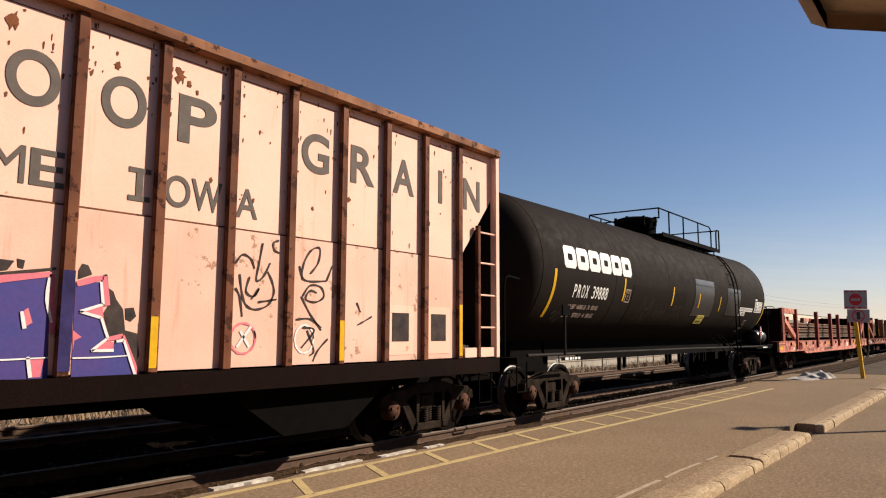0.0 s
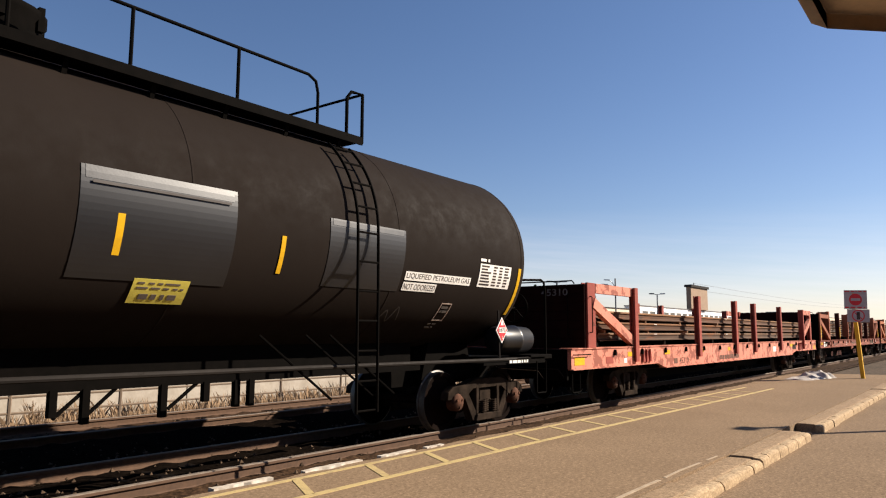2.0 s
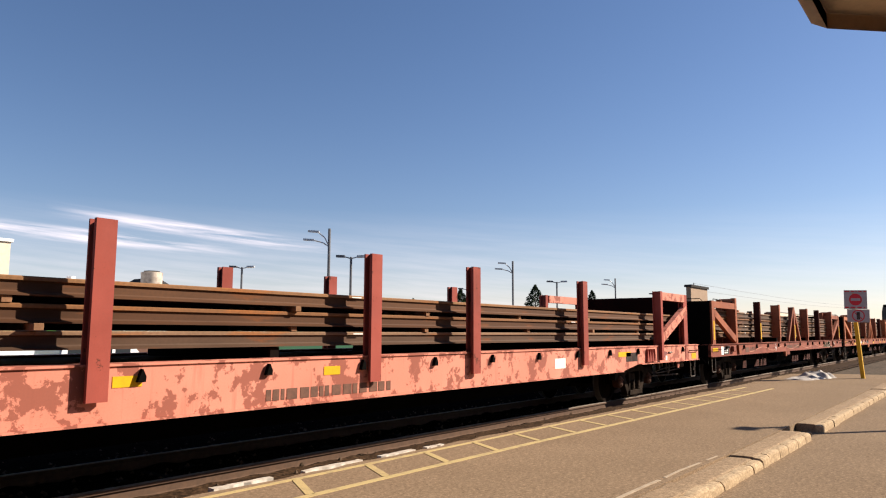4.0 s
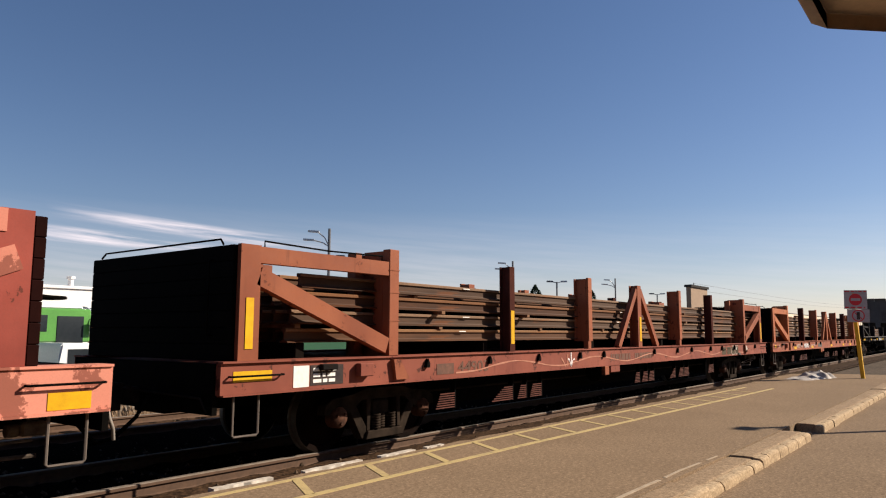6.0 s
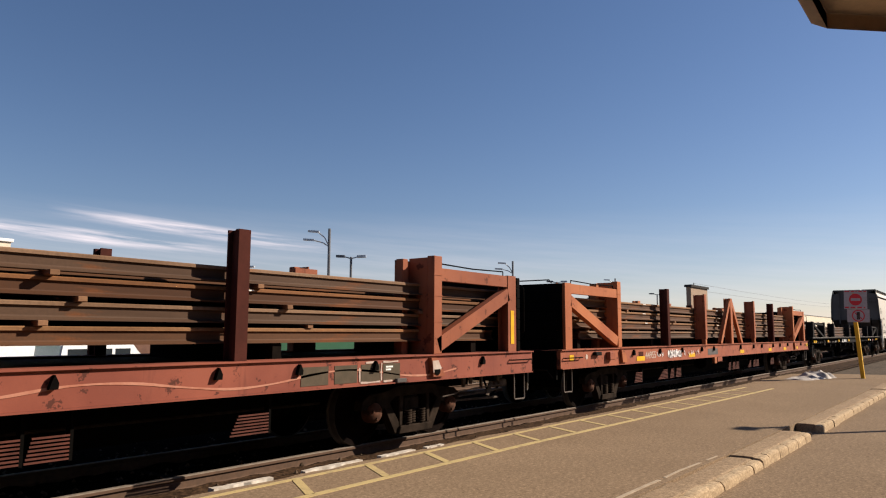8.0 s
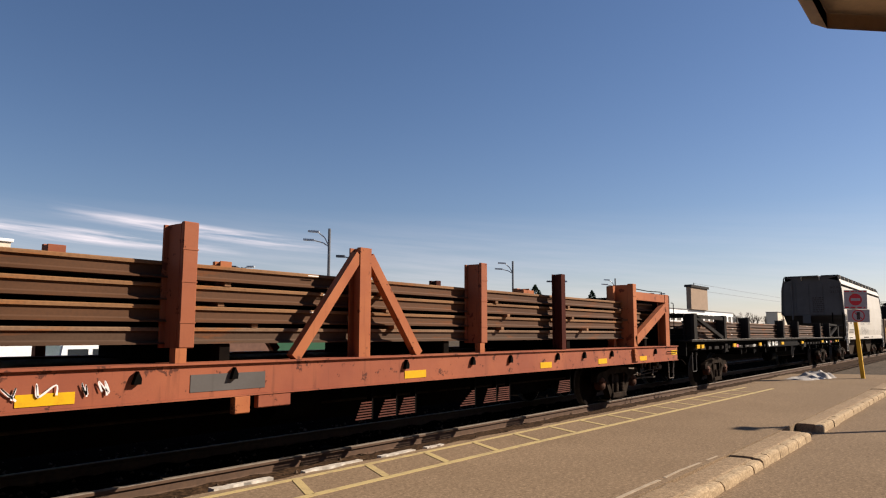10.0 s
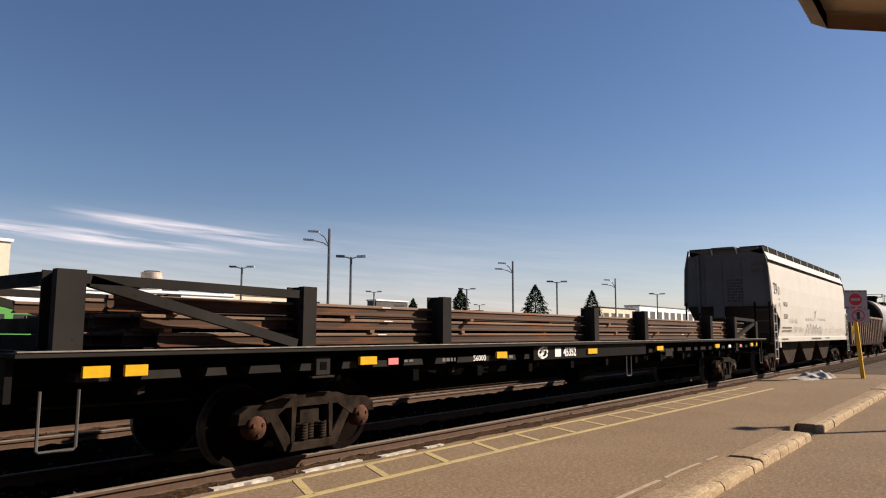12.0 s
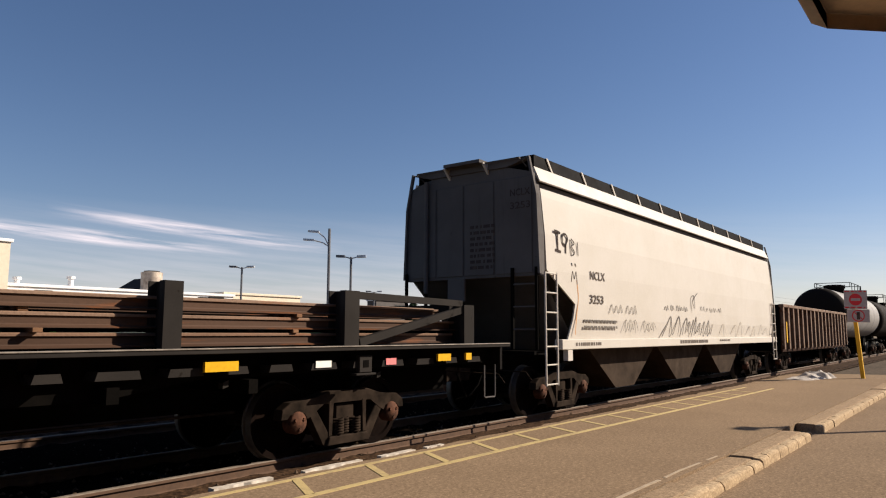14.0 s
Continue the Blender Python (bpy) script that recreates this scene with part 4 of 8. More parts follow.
    brake_rigging(car, 21.25, L, z0)
    bm = bmesh.new()
    slab(bm, [(20.73, 0.94), (20.98, 0.96), (21.05, 1.02), (21.17, 1.04), (21.16, 1.09), (20.95, 1.115), (20.73, 1.12)], -1.5525, -1.5502)
    part("primer_patch", bm, M_PRIMER, car, "mauve primer patch")
    bm = bmesh.new()
    slab(bm, [(21.02, 0.90), (21.15, 0.905), (21.13, 0.955), (21.15, 1.0), (21.03, 1.0), (21.07, 0.95)], -1.5535, -1.551)
    part("paper_tag", bm, M_LETTER, car, "torn white paper tag")
    bm = bmesh.new()
    box(bm, 21.22, 21.43, -1.585, -1.5505, 1.065, 1.10, 0.006)
    part("holder_plate", bm, M_LIP, car, "bare steel holder")
    bm = bmesh.new()
    slab(bm, [(21.97, z0 - 0.022), (22.14, z0 - 0.022), (22.11, 0.69), (21.99, 0.68)], -1.50, -1.48)
    part("hanging_tab", bm, M_SALMON, car)
    bm = bmesh.new()
    box(bm, 22.44, 22.475, -1.562, -1.5505, z0 + 0.002, z1 - 0.002)
    part("seam_strip", bm, M_POSTRED, car)
    grab(car, (0.62, -1.2, 1.5), (0.62, -1.2, 2.3), (-0.07, 0, 0))
    grab(car, (0.80, -1.55, 1.55), (0.80, -1.55, 2.25))
    grab(car, (0.08, -1.55, 1.13), (0.72, -1.55, 1.13))
    grab(car, (L - 0.72, -1.55, 1.10), (L - 0.08, -1.55, 1.10))
    bm = bmesh.new()
    rod(bm, [(0.66, -1.3, 2.51), (0.66, -1.25, 2.57), (0.66, 1.2, 2.57), (0.66, 1.3, 2.51)], 0.014, 6)
    part("top_rail", bm, M_BLACK, car)
    for x in (0.12, 22.9):
        part("reflector", plate(x, x + 0.42 if x < 1 else x + 0.36, 0.93 if x < 1 else 0.885, 1.09 if x < 1 else 1.03, -1.551), M_YELLOW, car, "yellow reflective panel")
    for x, w in ((2.6, 0.22), (4.78, 0.36), (7.45, 0.28), (9.98, 0.26), (18.3, 0.65)):
        part("reflector", plate(x, x + w, 1.04, 1.14, -1.551), M_YELLOW, car, "yellow reflective tape")
    hooks(car, [1.9 + 1.45 * i for i in range(15) if abs(1.9 + 1.45 * i - 20.7) > 0.5], 1.13)
    part("bar_mark", plate(5.42, 5.66, 0.80, 0.93, -1.551), M_DARKLET, car, "faded dark stencil")
    text(car, "45310", 5.80, 0.79, 0.15, 0.68, M_DARKLET)
    part("patch_panel", plate(15.55, 15.95, 0.90, 1.08, -1.551), M_LETTER, car, "white repainted panel")
    bm = bmesh.new()
    lines_of_print(bm, 9.15, 11.15, 0.92, 1, 0.2, 0.12, 4, -1.551)
    part("name_bars", bm, M_DARKLET, car)
    part("stencil_box", plate(1.5, 1.85, 0.92, 1.06, -1.551), M_POSTRED, car)
    part("stencil_box", plate(2.40, 2.55, 0.91, 1.01, -1.551), M_LETTER, car)
    for x in (19.0, 19.32):
        part("stencil_panel", plate(x - 0.3, x, 0.93, 1.12, -1.551), M_SPRAY, car, "black stencil panel")
    text(car, "45310", 0.0, 0.0, 0.14, 0.6, M_DULLLET).matrix_basis = Matrix.Translation((0.665, -0.55, 2.28)) @ Matrix.Rotation(radians(-90), 4, "Z") @ Matrix.Translation((0, 1.55, 0))
    MOVERS.append((car, s))
    rail_stack(s, 1.3, 22.4, 1.375, 3, "brown rusty steel rails stacked on the salmon flat car", 11, gap=0.064)


GRATES = ((3.75, 0.45, 0.1), (5.2, 0.62, 0.35), (5.98, 0.28, 0.1), (6.38, 0.4, 0.1), (10.96, 0.29, 0.1), (11.38, 0.34, 0.12),
          (11.78, 0.34, 0.1), (13.18, 0.38, 0.3), (13.8, 0.36, 0.12), (14.2, 0.36, 0.05), (16.2, 0.5, 0.1))
M_GRATE = plain("rusty_red_grating", (0.12, 0.04, 0.028), (0.06, 0.022, 0.016), 8, 0.8)


def orange_flat(s, number, graffiti, seed):
    L, z0, z1 = 22.12, 0.895, 1.215
    car = thing("rail_flat_car", "weathered brown-red railway flat car with orange uprights carrying rails", "freight car", "train cars")
    paint_sill, paint_post = (M_DULLORANGE, M_ORANGE) if graffiti else (M_MAROON, M_RUSTORANGE)
    for sd in (-1, 1):
        bm = bmesh.new()
        box(bm, 0, L, min(sd * 1.55, sd * 1.47), max(sd * 1.55, sd * 1.47), z0, z1)
        part("side_sill", bm, paint_sill, car)
        bm = bmesh.new()
        box(bm, 0, L, min(sd * 1.585, sd * 1.3), max(sd * 1.585, sd * 1.3), z1 + 0.001, z1 + 0.02)
        part("deck_edge", bm, paint_sill, car)
        bm = bmesh.new()
        box(bm, 0.02, L - 0.02, min(sd * 1.58, sd * 1.40), max(sd * 1.58, sd * 1.40), z0 - 0.016, z0 - 0.001)
        part("sill_flange", bm, paint_sill, car)
        yy = sd * 1.56
        for x, w in ((0.32, 0.26), (21.48, 0.24)):
            upright(car, x, w, z1 + 0.021, 2.47, yy, paint_post, "end_post", 0.2)
        for x in (2.48, 19.36):
            double_post(car, x, z1 + 0.021, 2.63, sd, paint_post, "end_post")
        for x in (8.33, 13.47):
            bm = bmesh.new()
            box(bm, x + 0.02, x + 0.19, min(yy, yy - sd * 0.05), max(yy, yy - sd * 0.05), 1.38, 2.62, 0.008)
            box(bm, x + 0.02, x + 0.05, min(yy - sd * 0.051, yy - sd * 0.26), max(yy - sd * 0.051, yy - sd * 0.26), 1.38, 2.60)
            box(bm, x - 0.03, x + 0.19, min(yy - sd * 0.261, yy - sd * 0.29), max(yy - sd * 0.261, yy - sd * 0.29), 1.38, 2.60, 0.006)
            for z in (1.62, 2.02, 2.34):
                box(bm, x + 0.018, x + 0.192, min(yy, yy + sd * 0.005), max(yy, yy + sd * 0.005), z, z + 0.012)
            part("stake", bm, M_RUSTORANGE, car)
        for x in (8.38, 13.52):
            bm = bmesh.new()
            box(bm, x - 0.06, x + 0.06, min(yy, yy - sd * 0.1), max(yy, yy - sd * 0.1), z1 + 0.021, 1.379)
            part("stake_foot", bm, paint_post, car)
        for x in (5.55, 16.17):
            upright(car, x, 0.15, z1 + 0.021, 2.62, yy, M_BULK, "stake", 0.2)
        upright(car, 10.92, 0.2, z1 + 0.021, 2.60, yy, paint_post, "centre_stake", 0.2)
        for d in (-1, 1):
            bm = bmesh.new()
            bar(bm, (10.92 + d * 0.10, sd * 1.5, 2.50), (10.92 + d * 1.10, sd * 1.5, z1 + 0.03), 0.10, 0.13)
            part("brace", bm, paint_post, car)
        for a, b in (((0.44, 2.14), (2.50, 1.37)), ((21.38, 2.16), (19.52, 1.36))):
            bm = bmesh.new()
            bar(bm, (a[0], sd * 1.50, a[1]), (b[0], sd * 1.50, b[1]), 0.12, 0.2)
            part("brace", bm, paint_post, car)
        for a, b in ((0.44, 2.54), (19.50, 21.40)):
            bm = bmesh.new()
            bar(bm, (a, sd * 1.50, 2.37), (b, sd * 1.50, 2.37), 0.10, 0.18)
            part("top_beam", bm, paint_post, car)
            bm = bmesh.new()
            rod(bm, [(a + 0.1, sd * 1.5, 2.46), (a + 0.1, sd * 1.5, 2.53), ((a + b) / 2, sd * 1.5, 2.51), (b - 0.1, sd * 1.5, 2.53), (b - 0.1, sd * 1.5, 2.46)], 0.011, 6)
            part("lifting_rod", bm, M_BLACK, car)
    # Bulkheads in black: the shade of the car ends is put into the colour.
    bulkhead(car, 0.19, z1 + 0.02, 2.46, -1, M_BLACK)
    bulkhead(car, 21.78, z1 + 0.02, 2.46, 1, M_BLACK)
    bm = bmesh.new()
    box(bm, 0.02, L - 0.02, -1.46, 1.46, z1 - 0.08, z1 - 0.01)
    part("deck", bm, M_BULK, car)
    # End sills in black too, with the shade of the ends painted in.
    for x in (0.0, L):
        bm = bmesh.new()
        box(bm, x - 0.03, x + 0.03, -1.469, 1.469, z0 - 0.2, z1 - 0.002)
        part("end_sill", bm, M_BLACK, car)
    # groups of thin red bars hung below the near sill, slanted at one end
    for x, w, lean in GRATES:
        for k in range(7):
            f = k / 6
            bm = bmesh.new()
            bar(bm, (x + lean * f, -1.38, 0.45 + 0.033 * k), (x + w, -1.38, 0.45 + 0.033 * k), 0.012, 0.016)
            part("grating_bar", bm, M_GRATE, car)
        bm = bmesh.new()
        box(bm, x + w, x + w + 0.03, -1.385, -1.3, 0.43, 0.84)
        part("grating_post", bm, M_BLACK, car)
    underframe(car, L, 0.82, (2.95, 19.55), belly=0.34)
    coupler(car, 0.0, -1)
    coupler(car, L, 1)
    stirrup(car, 0.2, -1.50, z0 - 0.02, mat=M_GREYLET)
    stirrup(car, L - 0.5, -1.50, z0 - 0.02, mat=M_GREYLET)
    brake_rigging(car, 20.45, L, z0)
    grab(car, (0.10, -1.55, 1.08), (0.78, -1.55, 1.08))
    grab(car, (L - 0.72, -1.55, 1.10), (L - 0.08, -1.55, 1.10))
    grab(car, (0.12, -1.2, 1.5), (0.12, -1.2, 2.3), (-0.07, 0, 0))
    grab(car, (21.75, -1.56, 1.55), (21.75, -1.56, 2.28))
    bm = bmesh.new()
    rod(bm, [(0.15, -1.3, 2.47), (0.15, -1.25, 2.53), (0.15, 1.2, 2.53), (0.15, 1.3, 2.47)], 0.012, 6)
    part("top_rail", bm, M_BLACK, car)
    hooks(car, (3.3, 4.85, 6.37, 7.93, 8.98, 11.7, 13.24, 14.3, 15.89, 16.95, 18.2, 20.6), 1.11)
    for x, w in ((0.34, 0.17), (21.7, 0.38)) if graffiti else ((0.15, 0.5),):
        part("reflector", plate(x, x + w, 1.02, 1.13, -1.551), M_YELLOW, car, "yellow reflective panel")
    for xa, xb, za, zc_, dp, mt in ((1.93, 2.17, 1.0, 1.16, 0.09, paint_sill), (1.32, 1.57, 1.10, 1.17, 0.08, M_BLKFLAT), (9.0, 9.2, 0.70, 0.88, 0.03, paint_post), (9.3, 9.75, 0.74, 0.878, 0.02, paint_sill)):
        bm = bmesh.new()
        box(bm, xa, xb, -1.551 - dp, -1.551 if za > 0.9 else -1.5, za, zc_, 0.01)
        part("pocket_box", bm, mt, car)
    for x in (2.58, 19.3):
        bm = bmesh.new()
        slab(bm, [(x, 1.19), (x + 0.12, 1.19), (x + 0.32, 0.93), (x + 0.05, 0.93)], -1.61, -1.551)
        part("jack_pad", bm, paint_post, car)
    if graffiti:
        text(car, number, 4.0, 0.965, 0.16, 0.64, M_FADED)
        part("mark_bars", plate(3.62, 3.88, 1.03, 1.13, -1.551), M_BULK, car)
        bm = bmesh.new()
        for i, (xa, xb) in enumerate(((4.7, 4.84), (4.83, 4.98), (4.97, 5.12), (5.42, 5.58), (5.55, 5.72), (5.7, 5.88), (5.86, 6.02), (6.0, 6.2), (6.18, 6.38), (6.55, 6.75), (6.8, 7.0), (7.05, 7.25), (7.3, 7.5), (7.5, 7.7))):
            rg = random.Random(i + 40)
            dense = 3 <= i <= 8
            for _ in range(3 if dense else 1):
                tag_stroke(bm, [(xa + (xb - xa) * rg.random(), (0.95 if dense else 0.98) + (0.2 if dense else 0.14) * (k % 2 * 0.7 + 0.3 * rg.random())) for k in range(5)], 0.034 if dense else 0.018, -1.5515 - 0.0004 * (3 * i + _))
        part("graffiti_tag", bm, M_SPRAYWHITE, car, "white sprayed tag")
        for x, w in ((3.5, 0.46), (6.93, 0.47), (11.7, 0.45), (15.3, 0.4), (17.6, 0.4), (19.71, 0.40)):
            part("reflector", plate(x, x + w, 0.93, 1.03, -1.552), M_YELLOW, car, "yellow reflective tape")
        part("stencil_panel", plate(8.5, 9.4, 0.95, 1.12, -1.551), M_GREYSHADE, car, "grey repainted panel")
        bm = bmesh.new()
        slab(bm, [(1.05 + 0.05 * math.cos(k * 0.524), 1.08 + 0.05 * math.sin(k * 0.524)) for k in range(12)], -1.555, -1.551)
        part("round_mark", bm, M_FADED, car)
    else:
        text(car, number, 4.05, 0.95, 0.17, 0.80, M_DARKLET)
        part("mark_bars", plate(3.55, 3.95, 0.95, 1.10, -1.551), M_DARKLET, car)
        bm = bmesh.new()
        for i, (xa, xb) in enumerate(((9.35, 10.35), (10.6, 11.6))):
            lines_of_print(bm, xa, xb, 1.11, 1, 0.3, 0.13, i + 3, -1.551)
        part("name_bars", bm, M_DARKLET, car)
        bm = bmesh.new()
        tag_stroke(bm, [(4.0 + 0.55 * i, 1.02 + 0.065 * math.sin(i * 1.15 - 1.9)) for i in range(30)], 0.026, -1.552)
        part("paint_line", bm, M_CHALKLINE, car, "pale wavering sprayed line")
        bm = bmesh.new()
        for pts in ([(7.60, 1.18), (7.61, 0.92)], [(7.46, 1.04), (7.52, 1.06), (7.60, 0.94), (7.66, 1.03), (7.74, 1.06)]):
            tag_stroke(bm, pts, 0.03, -1.553)
        part("arrow_tag", bm, M_SPRAYWHITE, car)
        bm = bmesh.new()
        tag_stroke(bm, [(7.22, 1.09), (7.32, 1.0), (7.38, 0.93)], 0.03, -1.553)
        tag_stroke(bm, [(7.46, 1.15), (7.455, 0.93)], 0.03, -1.553)
        part("arrow_tag", bm, M_CHALKLINE, car, "faded older arrow tag")
        part("stencil_panel", plate(0.95, 1.18, 0.92, 1.16, -1.551), M_LETTER, car, "white notice panel")
        part("stencil_panel", plate(1.2, 1.72, 0.93, 1.16, -1.551), M_SPRAY, car, "black stencil panel")
        bm = bmesh.new()
        lines_of_print(bm, 1.24, 1.6, 1.13, 3, 0.065, 0.04, 9, -1.556)
        part("stencil_print", bm, M_LETTER, car)
        for xa, xb in ((17.0, 17.42), (17.52, 17.9), (17.97, 18.31), (18.37, 18.70)):
            part("stencil_panel", plate(xa, xb, 0.925, 1.14, -1.551), M_OLIVE, car, "dark olive stencil panel")
        bm = bmesh.new()
        for i, pts in enumerate(([(17.96, 0.92), (18.1, 0.915), (18.32, 0.92)], [(18.34, 0.93), (18.335, 1.05), (18.345, 1.15)], [(18.05, 1.16), (18.2, 1.165)], [(18.37, 1.165), (18.5, 1.16), (18.66, 1.165)], [(17.945, 0.93), (17.94, 1.1)], [(18.38, 0.915), (18.55, 0.92)])):
            tag_stroke(bm, pts, 0.026, -1.5532 - 0.0004 * i)
        part("panel_border", bm, M_FADED, car, "scuffed white border")
        bm = bmesh.new()
        lines_of_print(bm, 18.42, 18.56, 1.11, 2, 0.035, 0.022, 6, -1.556)
        part("stencil_print", bm, M_LETTER, car)
        bm = bmesh.new()
        box(bm, 18.6, 18.79, -1.60, -1.5505, 0.885, 0.94, 0.006)
        part("card_holder", bm, M_GREYSHADE, car, "grey card holder")
        bm = bmesh.new()
        slab(bm, [(19.32, 1.15), (19.45, 1.155), (19.52, 1.05), (19.49, 1.0), (19.34, 0.99)], -1.615, -1.6105)
        part("bare_spot", bm, M_FADED, car, "pale bare spot")
        bm = bmesh.new()
        slab(bm, [(19.36, 1.03), (19.49, 1.03), (19.49, 0.985), (19.44, 0.945), (19.37, 0.97)], -1.62, -1.6155)
        part("jack_hole", bm, M_BLACK, car)
        for x in (5.55, 10.94, 21.48, 0.32):
            part("reflector", plate(x - 0.05, x + 0.05, 1.36, 1.90, -1.563), M_YELLOW, car, "yellow reflective strip")
    MOVERS.append((car, s))
    rail_stack(s, 0.9, 21.3, 1.415, 4, "brown rusty steel rails stacked on the brown-red flat car", seed, gap=0.05)


def black_flat(s):
    L, zt = 24.1, 1.36
    car = thing("rail_flat_car", "weathered black railway flat car with grey stakes carrying rails", "freight car", "train cars")
    for sd in (-1, 1):
        bm = bmesh.new()
        box(bm, 0, L, min(sd * 1.57, sd * 1.25), max(sd * 1.57, sd * 1.25), zt - 0.045, zt, 0.006)
        part("deck_edge", bm, M_GREYPOST, car)
        # Thin pale strip: sunlight on the deck edge is put into its colour.
        bm = bmesh.new()
        box(bm, 0.01, L - 0.01, min(sd * 1.582, sd * 1.535), max(sd * 1.582, sd * 1.535), zt + 0.0005, zt + 0.016, 0.004)
        part("lit_edge_strip", bm, M_LIP, car, "pale strip for the sunlit deck edge")
        bm = bmesh.new()
        out = [(0, 1.06), (5.2, 1.04), (6.2, 0.90), (17.6, 0.90), (18.6, 1.04), (L, 1.06), (L, zt - 0.047), (0, zt - 0.047)]
        slab(bm, out, sd * 1.22, sd * 1.14)
        part("side_sill", bm, M_BLACK, car)
        for x, z in ((0.42, 2.07), (3.12, 2.06), (5.74, 2.05), (10.68, 2.04), (13.28, 2.04), (18.08, 2.03), (20.5, 2.05), (22.98, 1.95)):
            upright(car, x, 0.25 if x < 1 or x > 20 else 0.2, zt + 0.001, z, sd * 1.55, M_GREYPOST, "stake", 0.3)
        for a, b in (((0.6, 1.98), (2.97, zt + 0.05)), ((22.88, 1.88), (20.68, zt + 0.05))):
            bm = bmesh.new()
            bar(bm, (a[0], sd * 1.48, a[1]), (b[0], sd * 1.48, b[1]), 0.08, 0.10)
            part("brace", bm, M_GREYPOST, car)
        for a, b in ((0.56, 2.98), (20.63, 22.85)):
            bm = bmesh.new()
            bar(bm, (a, sd * 1.48, 2.0), (b, sd * 1.48, 1.97), 0.08, 0.09)
            part("top_beam", bm, M_GREYPOST, car)
    for x in (0.42, 22.98):
        bm = bmesh.new()
        bar(bm, (x, -1.24, 2.01 if x < 1 else 1.9), (x, 1.24, 2.01 if x < 1 else 1.9), 0.10, 0.12)
        part("end_beam", bm, M_BLKFLAT, car)
        for i in range(2):
            bm = bmesh.new()
            box(bm, x - 0.04, x + 0.04, -1.24, 1.24, zt + 0.005 + i * 0.15, zt + 0.145 + i * 0.15, 0.006)
            part("bulkhead_board", bm, M_BLKFLAT, car)
    bm = bmesh.new()
    box(bm, 0.02, L - 0.02, -1.24, 1.24, zt - 0.05, zt - 0.004)
    part("deck", bm, M_BLKFLAT, car)
    for x in (0.03, L - 0.03):
        bm = bmesh.new()
        box(bm, x - 0.03, x + 0.03, -1.41, 1.41, 0.95, zt - 0.052)
        part("end_sill", bm, M_BLKFLAT, car)
    # stake pockets along the sill: steel panels of unequal width, some with a bracket below
    x, i = 0.55, 0
    widths = (0.34, 0.42, 0.26, 0.44, 0.40, 0.28)
    while x < L - 0.6:
        w = widths[i % 6]
        # Only the sunlit part is built: the top stops at the deck's shade line.
        bm = bmesh.new()
        slab(bm, [(x, 1.095), (x + w, 1.095), (x + w - 0.025, 1.175), (x + 0.025, 1.175)], -1.43, -1.2)
        part("pocket_panel", bm, M_GREYPOST, car)
        if i % 4 == 1:
            bm = bmesh.new()
            slab(bm, [(x + 0.05, 0.94), (x + 0.12, 0.96), (x + 0.12, 1.03), (x + 0.05, 1.0)], -1.30, -1.22)
            part("bracket", bm, M_GREYPOST, car)
        x += w + 0.27
        i += 1
    for x in (20.72, 3.3):
        bm = bmesh.new()
        box(bm, x, x + 0.24, -1.47, -1.40, 1.03, 1.25, 0.012)
        box(bm, x - 0.06, x + 0.30, -1.48, -1.38, 1.0, 1.028, 0.006)
        part("jack_pad", bm, M_GREYPOST, car)
        part("jack_hole", plate(x + 0.07, x + 0.17, 1.10, 1.19, -1.4705), M_BLACK, car)
    underframe(car, L, 0.88, (3.6, 20.9), 0.60)
    coupler(car, 0.0, -1)
    coupler(car, L, 1)
    stirrup(car, 0.25, -1.48, 1.04, 0.32, 0.5, M_GREYSHADE)
    stirrup(car, L - 0.62, -1.48, 1.04, 0.3, 0.5, M_GREYSHADE)
    stirrup(car, 12.34, -1.44, 1.06, 0.25, 0.44, M_GREYSHADE)
    for x, w in ((0.58, 0.24), (0.96, 0.22), (4.0, 0.3), (7.1, 0.3), (10.35, 0.40), (13.98, 0.40), (18.48, 0.40), (22.27, 0.30), (22.95, 0.14)):
        part("reflector", plate(x, x + w, 1.135, 1.235, -1.475, 0.04), M_YELLOW, car, "yellow reflective tape")
    for x in (4.6, 21.25):
        part("reflector", plate(x, x + 0.2, 1.115, 1.20, -1.44), M_REFRED, car, "faded red reflector")
    part("reflector", plate(20.02, 20.27, 1.12, 1.20, -1.44), M_LETTER, car, "white reflector")
    part("panel", plate(8.3, 13.36, 1.07, 1.3, -1.343, 0.14), M_BLKFLAT, car)
    bm = bmesh.new()
    tag_stroke(bm, [(8.62 + 0.16 * math.cos(a), 1.19 + 0.085 * math.sin(a)) for a in np.arange(0, 6.6, 0.6)], 0.045, -1.484)
    tag_stroke(bm, [(8.5, 1.13), (8.65, 1.2), (8.59, 1.23), (8.77, 1.27)], 0.06, -1.484)
    part("round_emblem", bm, M_LETTER, car, "round white emblem")
    part("mark_bars", plate(9.06, 9.28, 1.11, 1.27, -1.484), M_LETTER, car)
    text(car, "45352", 9.38, 1.11, 0.16, 0.50, M_LETTER, -1.483, bold=0.03)
    bm = bmesh.new()
    lines_of_print(bm, 4.93, 5.18, 1.17, 1, 0.08, 0.03, 3, -1.4315)
    lines_of_print(bm, 5.78, 6.1, 1.17, 1, 0.08, 0.05, 4, -1.4315)
    lines_of_print(bm, 7.42, 7.7, 1.17, 1, 0.08, 0.05, 5, -1.4315)
    part("stencil_print", bm, M_DULLLET, car)
    text(car, "56000", 6.56, 1.105, 0.085, 0.34, M_LETTER, -1.431)
    bm = bmesh.new()
